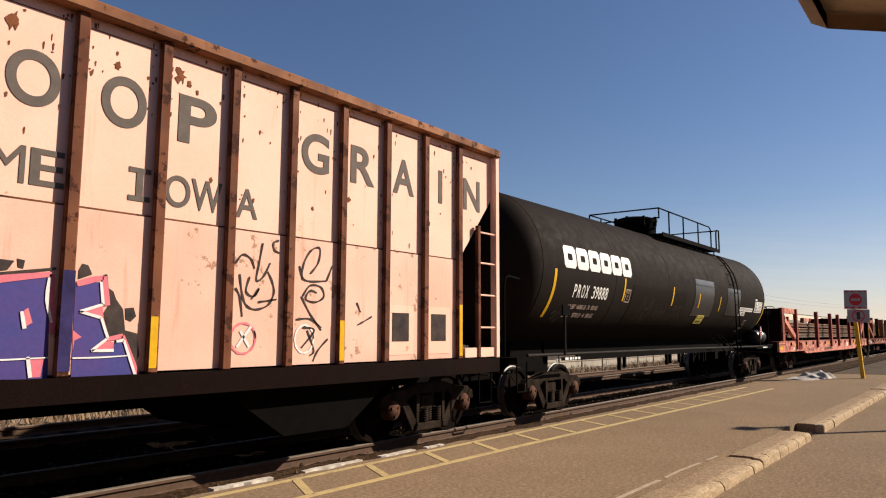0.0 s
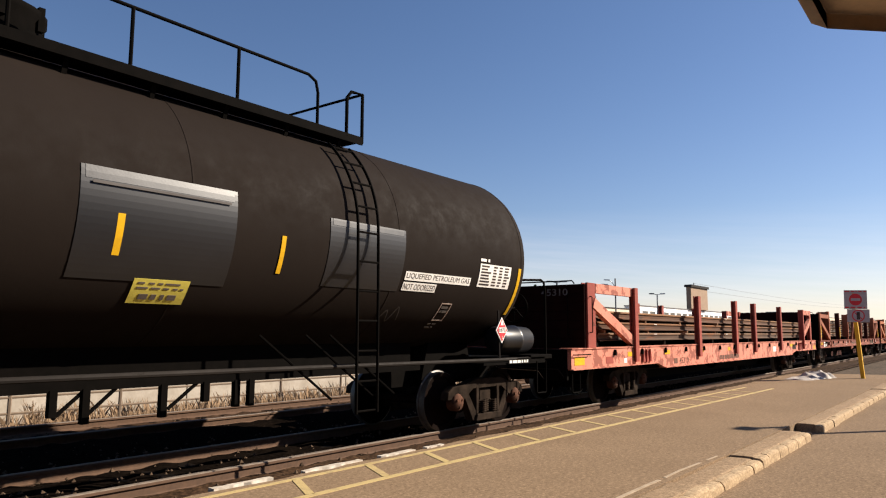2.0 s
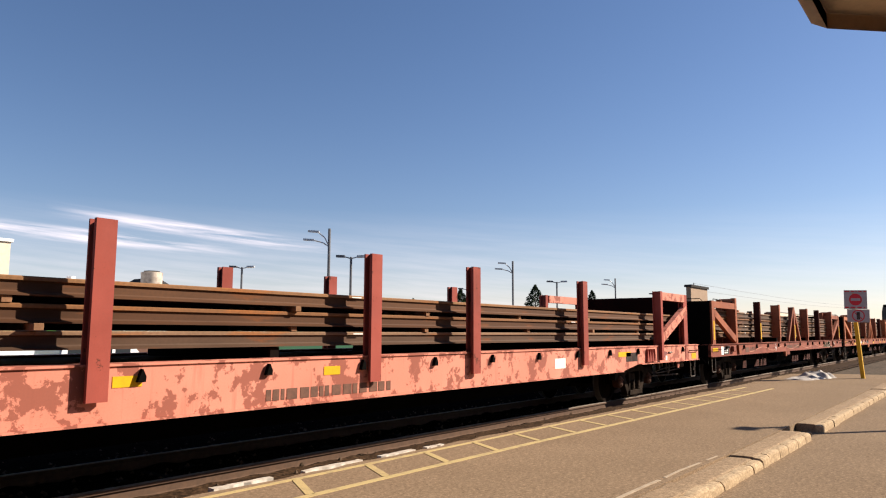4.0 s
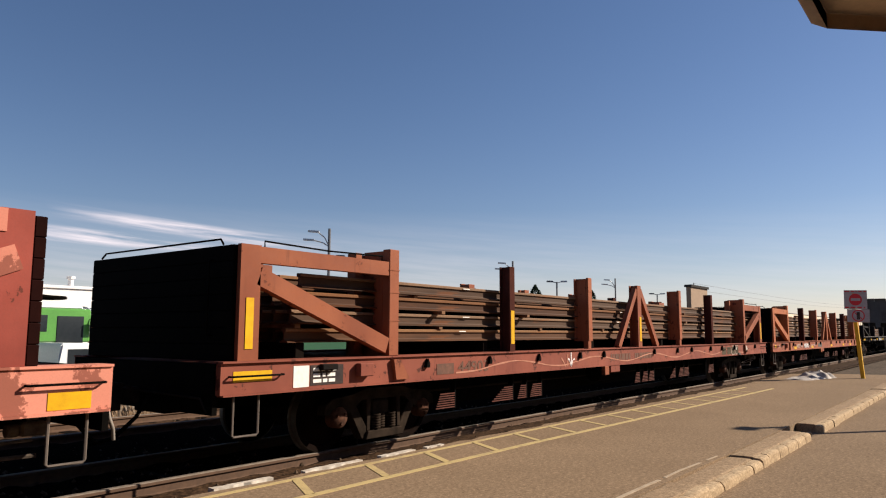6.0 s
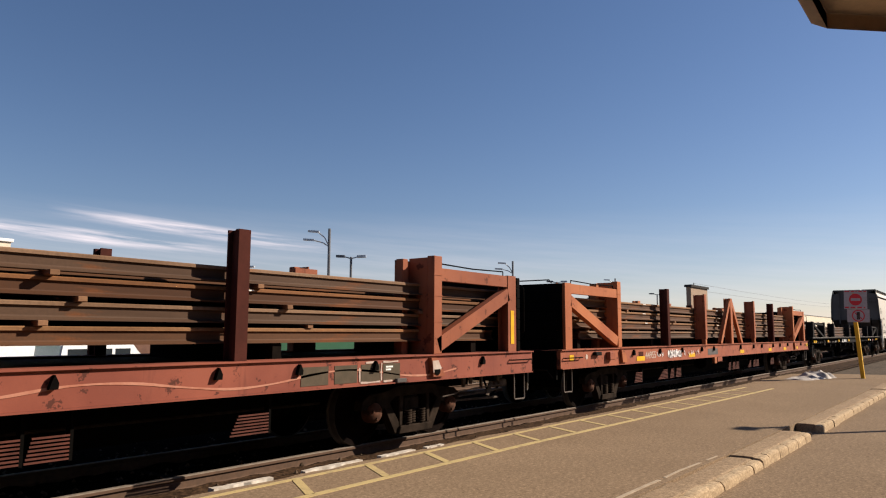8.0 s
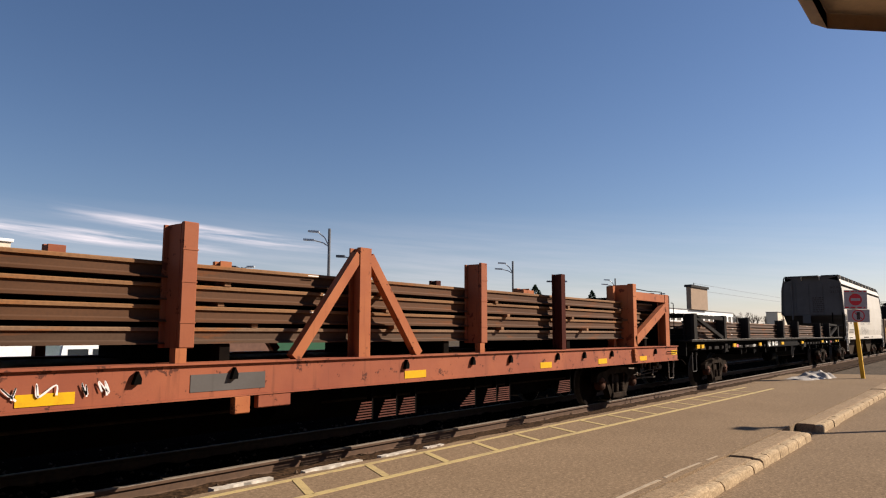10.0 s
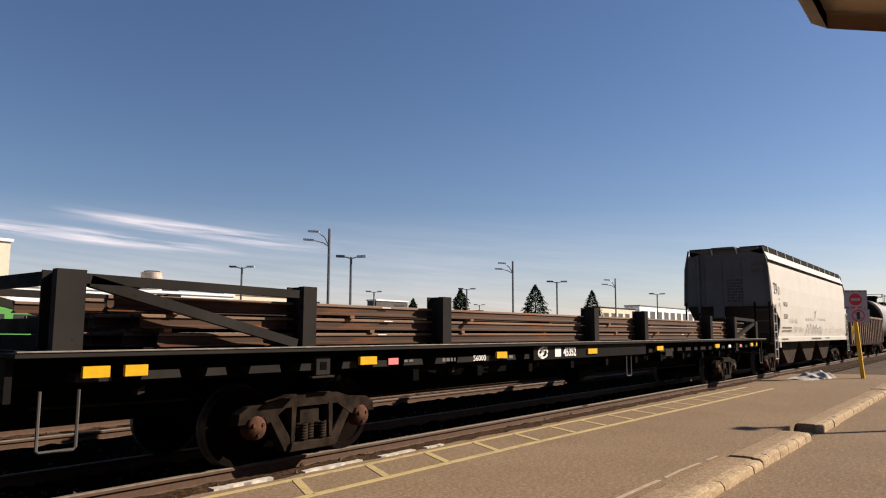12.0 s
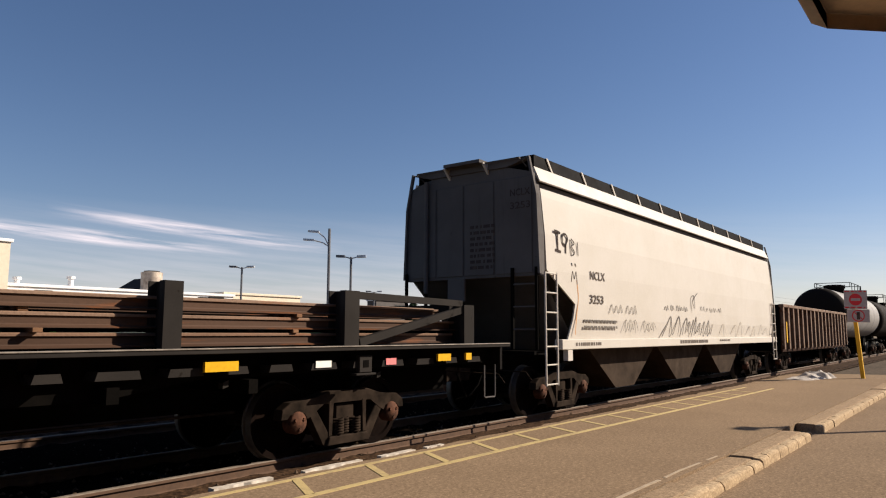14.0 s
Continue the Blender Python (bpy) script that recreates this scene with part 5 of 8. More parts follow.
    slab(bm, [(14.72, 0.98), (15.18, 0.985), (15.19, 1.15)] + [(15.14 - 0.055 * k, 1.15 + 0.025 * (k % 2)) for k in range(8)] + [(14.71, 1.15)], -1.446, -1.436)
    part("notice_panel", bm, M_GREYPOST, car, "dark steel panel with a toothed top")
    MOVERS.append((car, s))
    rail_stack(s, 0.95, 22.8, zt + 0.03, 3, "brown and grey steel rails stacked on the black flat car", 23, size=0.82, gap=0.042, blocks=False, mats=(M_LOADGREY_SHADE, M_LOADGREY_LIT))


def cream_grain_hopper(s):
    """Covered grain hopper with outside ribs; its far end runs off ahead."""
    L, zb, zt, ys = 16.52, 1.17, 4.48, 1.46
    car = thing("covered_hopper", "faded cream grain hopper car with rusty ribs and graffiti", "freight car", "train cars")
    cut = 15.62
    for sd in (-1, 1):
        bm = bmesh.new()
        slab(bm, [(0.9, zb), (cut, zb), (cut, 2.72), (L - 0.06, 3.72), (L - 0.06, zt), (0.06, zt), (0.06, 3.72), (0.9, 2.72)], sd * ys, sd * (ys - 0.03))
        part("side_sheet", bm, M_HOP, car)
        bm = bmesh.new()
        slab(bm, [(0.9, zb), (cut - 0.01, zb), (cut - 0.01, 2.62), (0.9, 2.62)], sd * (ys + 0.012), sd * (ys + 0.0005))
        part("lower_side_sheet", bm, M_HOPLOW, car)
        bm = bmesh.new()
        box(bm, 0.9, cut - 0.02, min(sd * (ys + 0.014), sd * (ys + 0.001)), max(sd * (ys + 0.014), sd * (ys + 0.001)), 2.622, 2.637)
        part("sheet_seam", bm, M_RIB, car)
        for k in range(19):
            x = 15.46 - 0.814 * k
            if x < 0.5:
                break
            bm = bmesh.new()
            box(bm, x - 0.02, x + 0.095, min(sd * 1.538, sd * (ys + 0.013)), max(sd * 1.538, sd * (ys + 0.013)), zb - 0.02, zt - 0.10, 0.014)
            part("rib", bm, M_RIB, car)
        bm = bmesh.new()
        box(bm, 0, L, min(sd * 1.60, sd * 1.40), max(sd * 1.60, sd * 1.40), zt - 0.10, zt + 0.02, 0.015)
        part("top_chord", bm, M_CHORD, car)
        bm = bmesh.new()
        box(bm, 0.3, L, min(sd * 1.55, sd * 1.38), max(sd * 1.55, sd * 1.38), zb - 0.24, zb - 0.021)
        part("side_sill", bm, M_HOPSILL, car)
        for x in (L - 0.05, 0.05):
            bm = bmesh.new()
            box(bm, x - 0.05, x + 0.05, min(sd * 1.56, sd * 1.45), max(sd * 1.56, sd * 1.45), zb - 0.02, zt - 0.10, 0.008)
            part("corner_post", bm, M_HOP, car)
            bm = bmesh.new()
            xa = x - 0.5 if x > 5 else x + 0.5
            box(bm, xa - 0.03, xa + 0.03, min(sd * 1.55, sd * 1.49), max(sd * 1.55, sd * 1.49), zb, 3.2)
            part("ladder_post", bm, M_RIB, car)
            for z in (1.62, 2.12, 2.62, 3.1):
                bm = bmesh.new()
                rod(bm, [(xa, sd * 1.53, z), (x, sd * 1.53, z)], 0.014, 6)
                part("ladder_rung", bm, M_HOP, car)
    # roof with hatches and running board
    bm = bmesh.new()
    slab2 = [(-1.45, zt), (-0.9, zt + 0.14), (0, zt + 0.2), (0.9, zt + 0.14), (1.45, zt)]
    a = [bm.verts.new((0.05, y, z)) for y, z in slab2]
    b = [bm.verts.new((L - 0.05, y, z)) for y, z in slab2]
    for i in range(4):
        bm.faces.new((a[i], a[i + 1], b[i + 1], b[i]))
    bm.faces.new(a)
    bm.faces.new(b)
    part("roof", bm, M_RIB, car)
    for sd in (-1, 1):
        bm = bmesh.new()
        bar(bm, (0, sd * 0.75, zt + 0.27), (L, sd * 0.75, zt + 0.27), 0.35, 0.03)
        part("running_board", bm, M_RIB, car)
    # slope sheets and end, their deep shade put into the black
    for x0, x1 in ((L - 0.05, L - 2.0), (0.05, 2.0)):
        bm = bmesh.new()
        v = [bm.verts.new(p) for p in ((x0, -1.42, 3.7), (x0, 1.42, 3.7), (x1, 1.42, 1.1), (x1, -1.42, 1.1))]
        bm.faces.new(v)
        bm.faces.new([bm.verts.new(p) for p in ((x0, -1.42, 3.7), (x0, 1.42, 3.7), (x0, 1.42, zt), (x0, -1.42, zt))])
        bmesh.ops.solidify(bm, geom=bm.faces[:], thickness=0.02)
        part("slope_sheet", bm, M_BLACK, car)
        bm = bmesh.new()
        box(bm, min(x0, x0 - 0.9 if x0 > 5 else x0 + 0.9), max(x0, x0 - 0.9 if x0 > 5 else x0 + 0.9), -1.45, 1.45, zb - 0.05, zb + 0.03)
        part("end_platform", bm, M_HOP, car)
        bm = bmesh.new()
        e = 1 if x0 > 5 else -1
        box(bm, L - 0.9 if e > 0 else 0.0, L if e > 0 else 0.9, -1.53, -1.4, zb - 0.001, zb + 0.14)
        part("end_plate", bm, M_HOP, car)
    # Bays in the same black, which holds the shade under the car.
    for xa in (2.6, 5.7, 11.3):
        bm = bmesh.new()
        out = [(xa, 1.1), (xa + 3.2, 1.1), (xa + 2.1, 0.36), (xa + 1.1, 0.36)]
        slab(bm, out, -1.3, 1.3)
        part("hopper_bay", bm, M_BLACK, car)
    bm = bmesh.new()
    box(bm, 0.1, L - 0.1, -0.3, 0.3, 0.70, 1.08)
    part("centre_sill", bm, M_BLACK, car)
    add_truck(car, 15.33)
    add_truck(car, 1.9)
    coupler(car, L, 1)
    stirrup(car, L - 0.5, -1.5, zb - 0.1, 0.32, 0.6, M_BLACK)
    yl = -ys - 0.002
    for ch, xc in (("C", 8.66), ("O", 9.44), ("O", 10.24), ("P", 11.02), ("G", 12.63), ("R", 13.44), ("A", 14.25), ("I", 15.08), ("N", 15.88)):
        w = {"I": 0.09}.get(ch, 0.44)
        text(car, ch, xc - w / 2, 3.43, 0.49, w, M_GREYLET, yl, "letter", bold=0.022)
    for ch, xc in (("M", 9.28), ("E", 9.60), ("O", 10.83), ("W", 11.16), ("A", 11.66)):
        w = {"I": 0.2, "W": 0.36}.get(ch, 0.28)
        text(car, ch, xc - w / 2, 2.76, 0.32, w, M_GREYLET, yl, "letter", bold=1e-6 if ch == "M" else 0.012)
    bm = bmesh.new()
    slab(bm, [(10.32, 2.76), (10.54, 2.76), (10.54, 2.81), (10.465, 2.81), (10.465, 3.03), (10.54, 3.03), (10.54, 3.08), (10.32, 3.08), (10.32, 3.03), (10.395, 3.03), (10.395, 2.81), (10.32, 2.81)], yl - 0.004, yl - 0.001)
    part("letter", bm, M_GREYLET, car)
    # stencil patches, reflectors and sprayed tags on the lower panels
    yg = -ys - 0.013
    for x in (14.03, 14.86):
        part("stencil_panel", plate(x, x + 0.34, 1.42, 1.80, yg - 0.004), M_SPRAY, car, "dark grey stencil panel")
        part("stencil_panel", plate(x - 0.08, x + 0.44, 1.24, 1.90, yg), M_HOP, car, "cleaner repainted patch")
    for x, z in ((13.018, 1.68), (10.576, 1.68), (15.46, 1.95)):
        part("reflector", plate(x - 0.005, x + 0.07, 1.2, z, -1.539), M_YELLOW, car, "yellow reflective strip")
    # sprayed lettering: fills, then outlines and highlights
    def spray_fill(mat, lift, label, out):
        bm = bmesh.new()
        slab(bm, out, yg - lift, yg - 0.0005)
        part("graffiti_fill", bm, mat, car, label)

    def spray_line(mat, lift, wd, label, path):
        bm = bmesh.new()
        tag_stroke(bm, path, wd, yg - lift, n=3 if wd > 0.027 or mat is not M_SPRAY else 9)
        part("graffiti_outline", bm, mat, car, label)

    spray_fill(M_SPRAYBLUE, 0.003, "blue sprayed lettering", [(9.17, 1.92), (9.32, 1.94), (9.66, 1.99), (9.69, 1.66), (9.71, 1.14), (9.22, 1.16)])
    spray_fill(M_SPRAYBLUE, 0.003, "blue sprayed lettering", [(9.89, 1.94), (10.11, 1.98), (10.13, 1.77), (9.94, 1.71), (10.13, 1.66), (10.19, 1.48), (10.06, 1.37), (10.26, 1.37), (10.27, 1.46), (10.34, 1.47), (10.47, 1.12), (9.9, 1.15)])
    spray_fill(M_SPRAYPINK, 0.0045, "pink sprayed outline", [(9.49, 1.71), (9.52, 1.73), (9.56, 1.61), (9.5, 1.57)])
    spray_fill(M_SPRAYPINK, 0.0045, "pink sprayed outline", [(9.56, 1.32), (9.67, 1.32), (9.65, 1.16), (9.57, 1.16)])
    spray_fill(M_SPRAYPINK, 0.0045, "pink sprayed outline", [(9.95, 1.71), (10.14, 1.76), (10.17, 1.51), (10.13, 1.66)])
    spray_fill(M_SPRAYPINK, 0.0045, "pink sprayed outline", [(9.89, 1.55), (9.97, 1.49), (9.91, 1.46), (9.9, 1.37)])
    spray_fill(M_SPRAYPINK, 0.0045, "pink sprayed outline", [(10.07, 1.38), (10.21, 1.46), (10.26, 1.44), (10.26, 1.37)])
    spray_fill(M_SPRAY, 0.0035, "black sprayed shadow", [(9.91, 2.07), (9.94, 2.13), (9.99, 2.12), (10.03, 2.04), (9.91, 1.99)])
    spray_fill(M_SPRAY, 0.0035, "black sprayed shadow", [(10.18, 1.93), (10.23, 1.9), (10.26, 1.83), (10.33, 1.74), (10.36, 1.55), (10.48, 1.52), (10.51, 1.32), (10.47, 1.24), (10.35, 1.5), (10.22, 1.48), (10.15, 1.7), (10.19, 1.77)])
    spray_fill(M_SPRAY, 0.0035, "black sprayed shadow", [(10.35, 1.75), (10.43, 1.76), (10.46, 1.68), (10.41, 1.63), (10.36, 1.65)])
    spray_fill(M_SPRAY, 0.0035, "black sprayed shadow", [(9.23, 2.12), (9.39, 2.11), (9.34, 2.03), (9.24, 2.01)])
    spray_fill(M_SPRAY, 0.0035, "black sprayed shadow", [(9.41, 2.13), (9.47, 2.12), (9.46, 2.05), (9.42, 2.06)])
    spray_line(M_SPRAYPINK, 0.0052, 0.06, "pink sprayed outline", [(9.16, 1.92), (9.32, 1.96), (9.69, 2.02)])
    spray_line(M_SPRAYPINK, 0.0052, 0.05, "pink sprayed outline", [(9.69, 2.02), (9.72, 1.52)])
    spray_line(M_SPRAY, 0.0042, 0.03, "black sprayed shadow", [(9.16, 1.96), (9.32, 2.0), (9.72, 2.07)])
    spray_line(M_SPRAYWHITE, 0.0077, 0.03, "white sprayed highlight", [(9.67, 1.99), (9.66, 1.8), (9.71, 1.61)])
    spray_line(M_SPRAYWHITE, 0.0077, 0.03, "white sprayed highlight", [(9.47, 1.7), (9.5, 1.56)])
    spray_line(M_SPRAYWHITE, 0.0077, 0.03, "white sprayed highlight", [(9.54, 1.33), (9.57, 1.16)])
    spray_line(M_SPRAYWHITE, 0.0077, 0.014, "white sprayed highlight", [(9.21, 1.31), (9.37, 1.31), (9.7, 1.32)])
    spray_line(M_SPRAYWHITE, 0.0077, 0.014, "white sprayed highlight", [(9.9, 1.31), (10.14, 1.31), (10.39, 1.32)])
    spray_line(M_SPRAYPINK, 0.0052, 0.055, "pink sprayed outline", [(9.9, 1.95), (10.02, 1.99), (10.13, 2.02)])
    spray_line(M_SPRAYPINK, 0.0052, 0.05, "pink sprayed outline", [(10.14, 2.03), (10.18, 1.77)])
    spray_line(M_SPRAYWHITE, 0.0077, 0.026, "white sprayed highlight", [(10.11, 1.98), (10.14, 1.78)])
    spray_line(M_SPRAYWHITE, 0.0077, 0.026, "white sprayed highlight", [(10.14, 1.78), (9.94, 1.71)])
    spray_line(M_SPRAYWHITE, 0.0077, 0.026, "white sprayed highlight", [(9.94, 1.71), (10.13, 1.66)])
    spray_line(M_SPRAYWHITE, 0.0077, 0.026, "white sprayed highlight", [(10.13, 1.66), (10.2, 1.48)])
    spray_line(M_SPRAYWHITE, 0.0077, 0.026, "white sprayed highlight", [(10.2, 1.48), (10.06, 1.37)])
    spray_line(M_SPRAYWHITE, 0.0077, 0.026, "white sprayed highlight", [(10.06, 1.37), (10.26, 1.37)])
    spray_line(M_SPRAYPINK, 0.0052, 0.04, "pink sprayed outline", [(10.2, 1.47), (10.34, 1.5)])
    spray_line(M_SPRAYPINK, 0.0052, 0.04, "pink sprayed outline", [(10.34, 1.5), (10.5, 1.15)])
    spray_line(M_SPRAYWHITE, 0.0077, 0.026, "white sprayed highlight", [(10.28, 1.45), (10.35, 1.46)])
    spray_line(M_SPRAYWHITE, 0.0077, 0.026, "white sprayed highlight", [(10.35, 1.46), (10.48, 1.13)])
    spray_line(M_SPRAY, 0.0042, 0.03, "black sprayed shadow", [(10.15, 2.05), (10.19, 1.77)])
    spray_line(M_SPRAY, 0.002, 0.026, "dark sprayed tag", [(11.53, 2.26), (11.62, 2.36), (11.73, 2.32), (11.78, 2.22)])
    spray_line(M_SPRAY, 0.002, 0.026, "dark sprayed tag", [(11.59, 2.15), (11.63, 1.94), (11.69, 1.82), (11.81, 1.78), (11.97, 1.83), (12.05, 1.96), (12.03, 2.08), (11.96, 2.2)])
    spray_line(M_SPRAY, 0.002, 0.026, "dark sprayed tag", [(11.88, 2.51), (11.84, 2.29), (11.81, 2.1), (11.9, 2.14), (11.99, 2.3)])
    spray_line(M_SPRAY, 0.002, 0.026, "dark sprayed tag", [(11.54, 2.0), (11.6, 1.91), (11.64, 1.7)])
    spray_line(M_SPRAY, 0.002, 0.026, "dark sprayed tag", [(11.72, 2.13), (11.68, 1.97), (11.78, 1.92), (11.85, 2.01), (11.75, 1.89)])
    spray_line(M_SPRAY, 0.002, 0.026, "dark sprayed tag", [(11.84, 1.86), (11.97, 1.88), (12.09, 1.9)])
    spray_line(M_SPRAY, 0.002, 0.026, "dark sprayed tag", [(12.1, 2.56), (12.03, 2.53), (12.04, 2.45), (12.12, 2.42)])
    spray_line(M_SPRAY, 0.002, 0.026, "dark sprayed tag", [(12.58, 2.22), (12.7, 2.36), (12.72, 2.53), (12.59, 2.5), (12.48, 2.34), (12.46, 2.17), (12.58, 2.13), (12.84, 2.15)])
    spray_line(M_SPRAY, 0.002, 0.026, "dark sprayed tag", [(12.84, 2.15), (12.93, 2.34)])
    spray_line(M_SPRAY, 0.002, 0.026, "dark sprayed tag", [(12.41, 2.3), (12.46, 2.14)])
    spray_line(M_SPRAY, 0.002, 0.026, "dark sprayed tag", [(12.47, 1.95), (12.58, 2.08), (12.75, 2.07), (12.8, 1.96), (12.67, 1.89), (12.52, 1.92), (12.58, 2.02), (12.69, 2.0)])
    spray_line(M_SPRAY, 0.002, 0.026, "dark sprayed tag", [(12.45, 1.95), (12.59, 1.75), (12.77, 1.56)])
    spray_line(M_SPRAY, 0.002, 0.026, "dark sprayed tag", [(12.38, 1.68), (12.59, 1.69), (12.77, 1.59)])
    spray_line(M_SPRAY, 0.002, 0.026, "dark sprayed tag", [(12.48, 1.59), (12.66, 1.56), (12.47, 1.36)])
    spray_line(M_SPRAY, 0.002, 0.026, "dark sprayed tag", [(12.55, 1.56), (12.66, 1.33), (12.6, 1.27)])
    spray_line(M_SPRAY, 0.002, 0.026, "dark sprayed tag", [(12.88, 1.46), (12.73, 1.33), (12.65, 1.2)])
    spray_line(M_SPRAY, 0.002, 0.026, "dark sprayed tag", [(13.36, 1.91), (13.43, 1.79)])
    spray_line(M_SPRAY, 0.002, 0.026, "dark sprayed tag", [(13.64, 1.74), (13.48, 1.67), (13.38, 1.63)])
    spray_line(M_SPRAYWHITE, 0.003, 0.03, "pale sprayed cross", [(11.58, 1.38), (11.76, 1.6)])
    spray_line(M_SPRAYWHITE, 0.003, 0.03, "pale sprayed cross", [(11.62, 1.55), (11.74, 1.38)])
    spray_line(M_SPRAYWHITE, 0.002, 0.025, "pale sprayed ring", [(12.51 + 0.14 * math.cos(a), 1.46 + 0.16 * math.sin(a)) for a in np.arange(0, 6.9, 0.2)])
    spray_line(M_SPRAYPINK, 0.002, 0.028, "pink sprayed ring", [(11.66 + 0.16 * math.cos(a), 1.47 + 0.16 * math.sin(a)) for a in np.arange(0, 6.9, 0.2)])
    xa, xb = 8.22, 8.87
    w = xb - xa
    path = [(xb, 2.09), (xa + 0.62 * w, 2.10), (xa + 0.5 * w, 1.75), (xa + 0.4 * w, 2.10), (xa, 2.02)]
    bm = bmesh.new()
    slab(bm, [(xa, 1.18), (xb, 1.18)] + path, yg - 0.003, yg)
    part("graffiti_fill", bm, M_SPRAYBLUE, car, "blue sprayed lettering")
    for off, wd, mat, nm, lab in ((0.0, 0.065, M_SPRAYPINK, "graffiti_outline", "pink sprayed outline"), (0.035, 0.026, M_SPRAYWHITE, "graffiti_highlight", "white sprayed highlight")):
        bm = bmesh.new()
        tag_stroke(bm, [(p[0] - off * 0.8, p[1] - off) for p in path], wd, yg - 0.003 - off * 0.05, n=2)
        part(nm, bm, mat, car, lab)
    for x in (9.765, 8.951):
        part("graffiti_rib", plate(x - 0.015, x + 0.09, 1.2, 2.06, -1.539), M_NAVY, car, "dark blue sprayed rib")
    # rust blooms under the hatches
    bm = bmesh.new()
    rg = random.Random(4)
    for x, z, r in ((9.25, 4.12, 0.09), (10.15, 4.0, 0.05), (10.8, 4.1, 0.09), (10.9, 4.05, 0.05), (11.0, 3.98, 0.03), (13.2, 3.2, 0.04), (12.6, 3.0, 0.03), (11.2, 3.1, 0.03)):
        ring = [(x + 0.7 * r * rg.uniform(.4, 1.2) * math.cos(k * .393), z + r * rg.uniform(.4, 1.3) * math.sin(k * .393)) for k in range(16)]
        slab(bm, ring, yl - 0.003, yl)
    # fine rust flecks and runs, thickest under the top chord and beside the ribs
    for _ in range(170):
        rib = 15.46 - 0.814 * rg.randrange(10)
        x = rib + rg.choice((rg.uniform(0.11, 0.2), rg.uniform(-0.12, -0.03), rg.uniform(0.1, 0.75)))
        z = rg.choice((4.34 - rg.random() ** 2 * 0.5, rg.uniform(2.7, 4.3)))
        if x < 16.3:
            w, h = rg.uniform(0.004, 0.016), rg.uniform(0.008, 0.055)
            slab(bm, [(x - w, z), (x - w * 0.4, z - h), (x + w * 0.5, z - h * 0.8), (x + w, z + h * 0.2), (x, z + h * 0.4)], yl - 0.002, yl)
    part("rust_spot", bm, M_RUSTFLECK, car)
    # long pale seam and rust line beside the top of each panel
    for k in range(10):
        rib = 15.46 - 0.814 * k
        bm = bmesh.new()
        box(bm, rib + 0.11, rib + 0.775, yl - 0.002, yl, 4.275, 4.283)
        part("panel_seam", bm, M_RUSTFLECK, car)
    MOVERS.append((car, s))


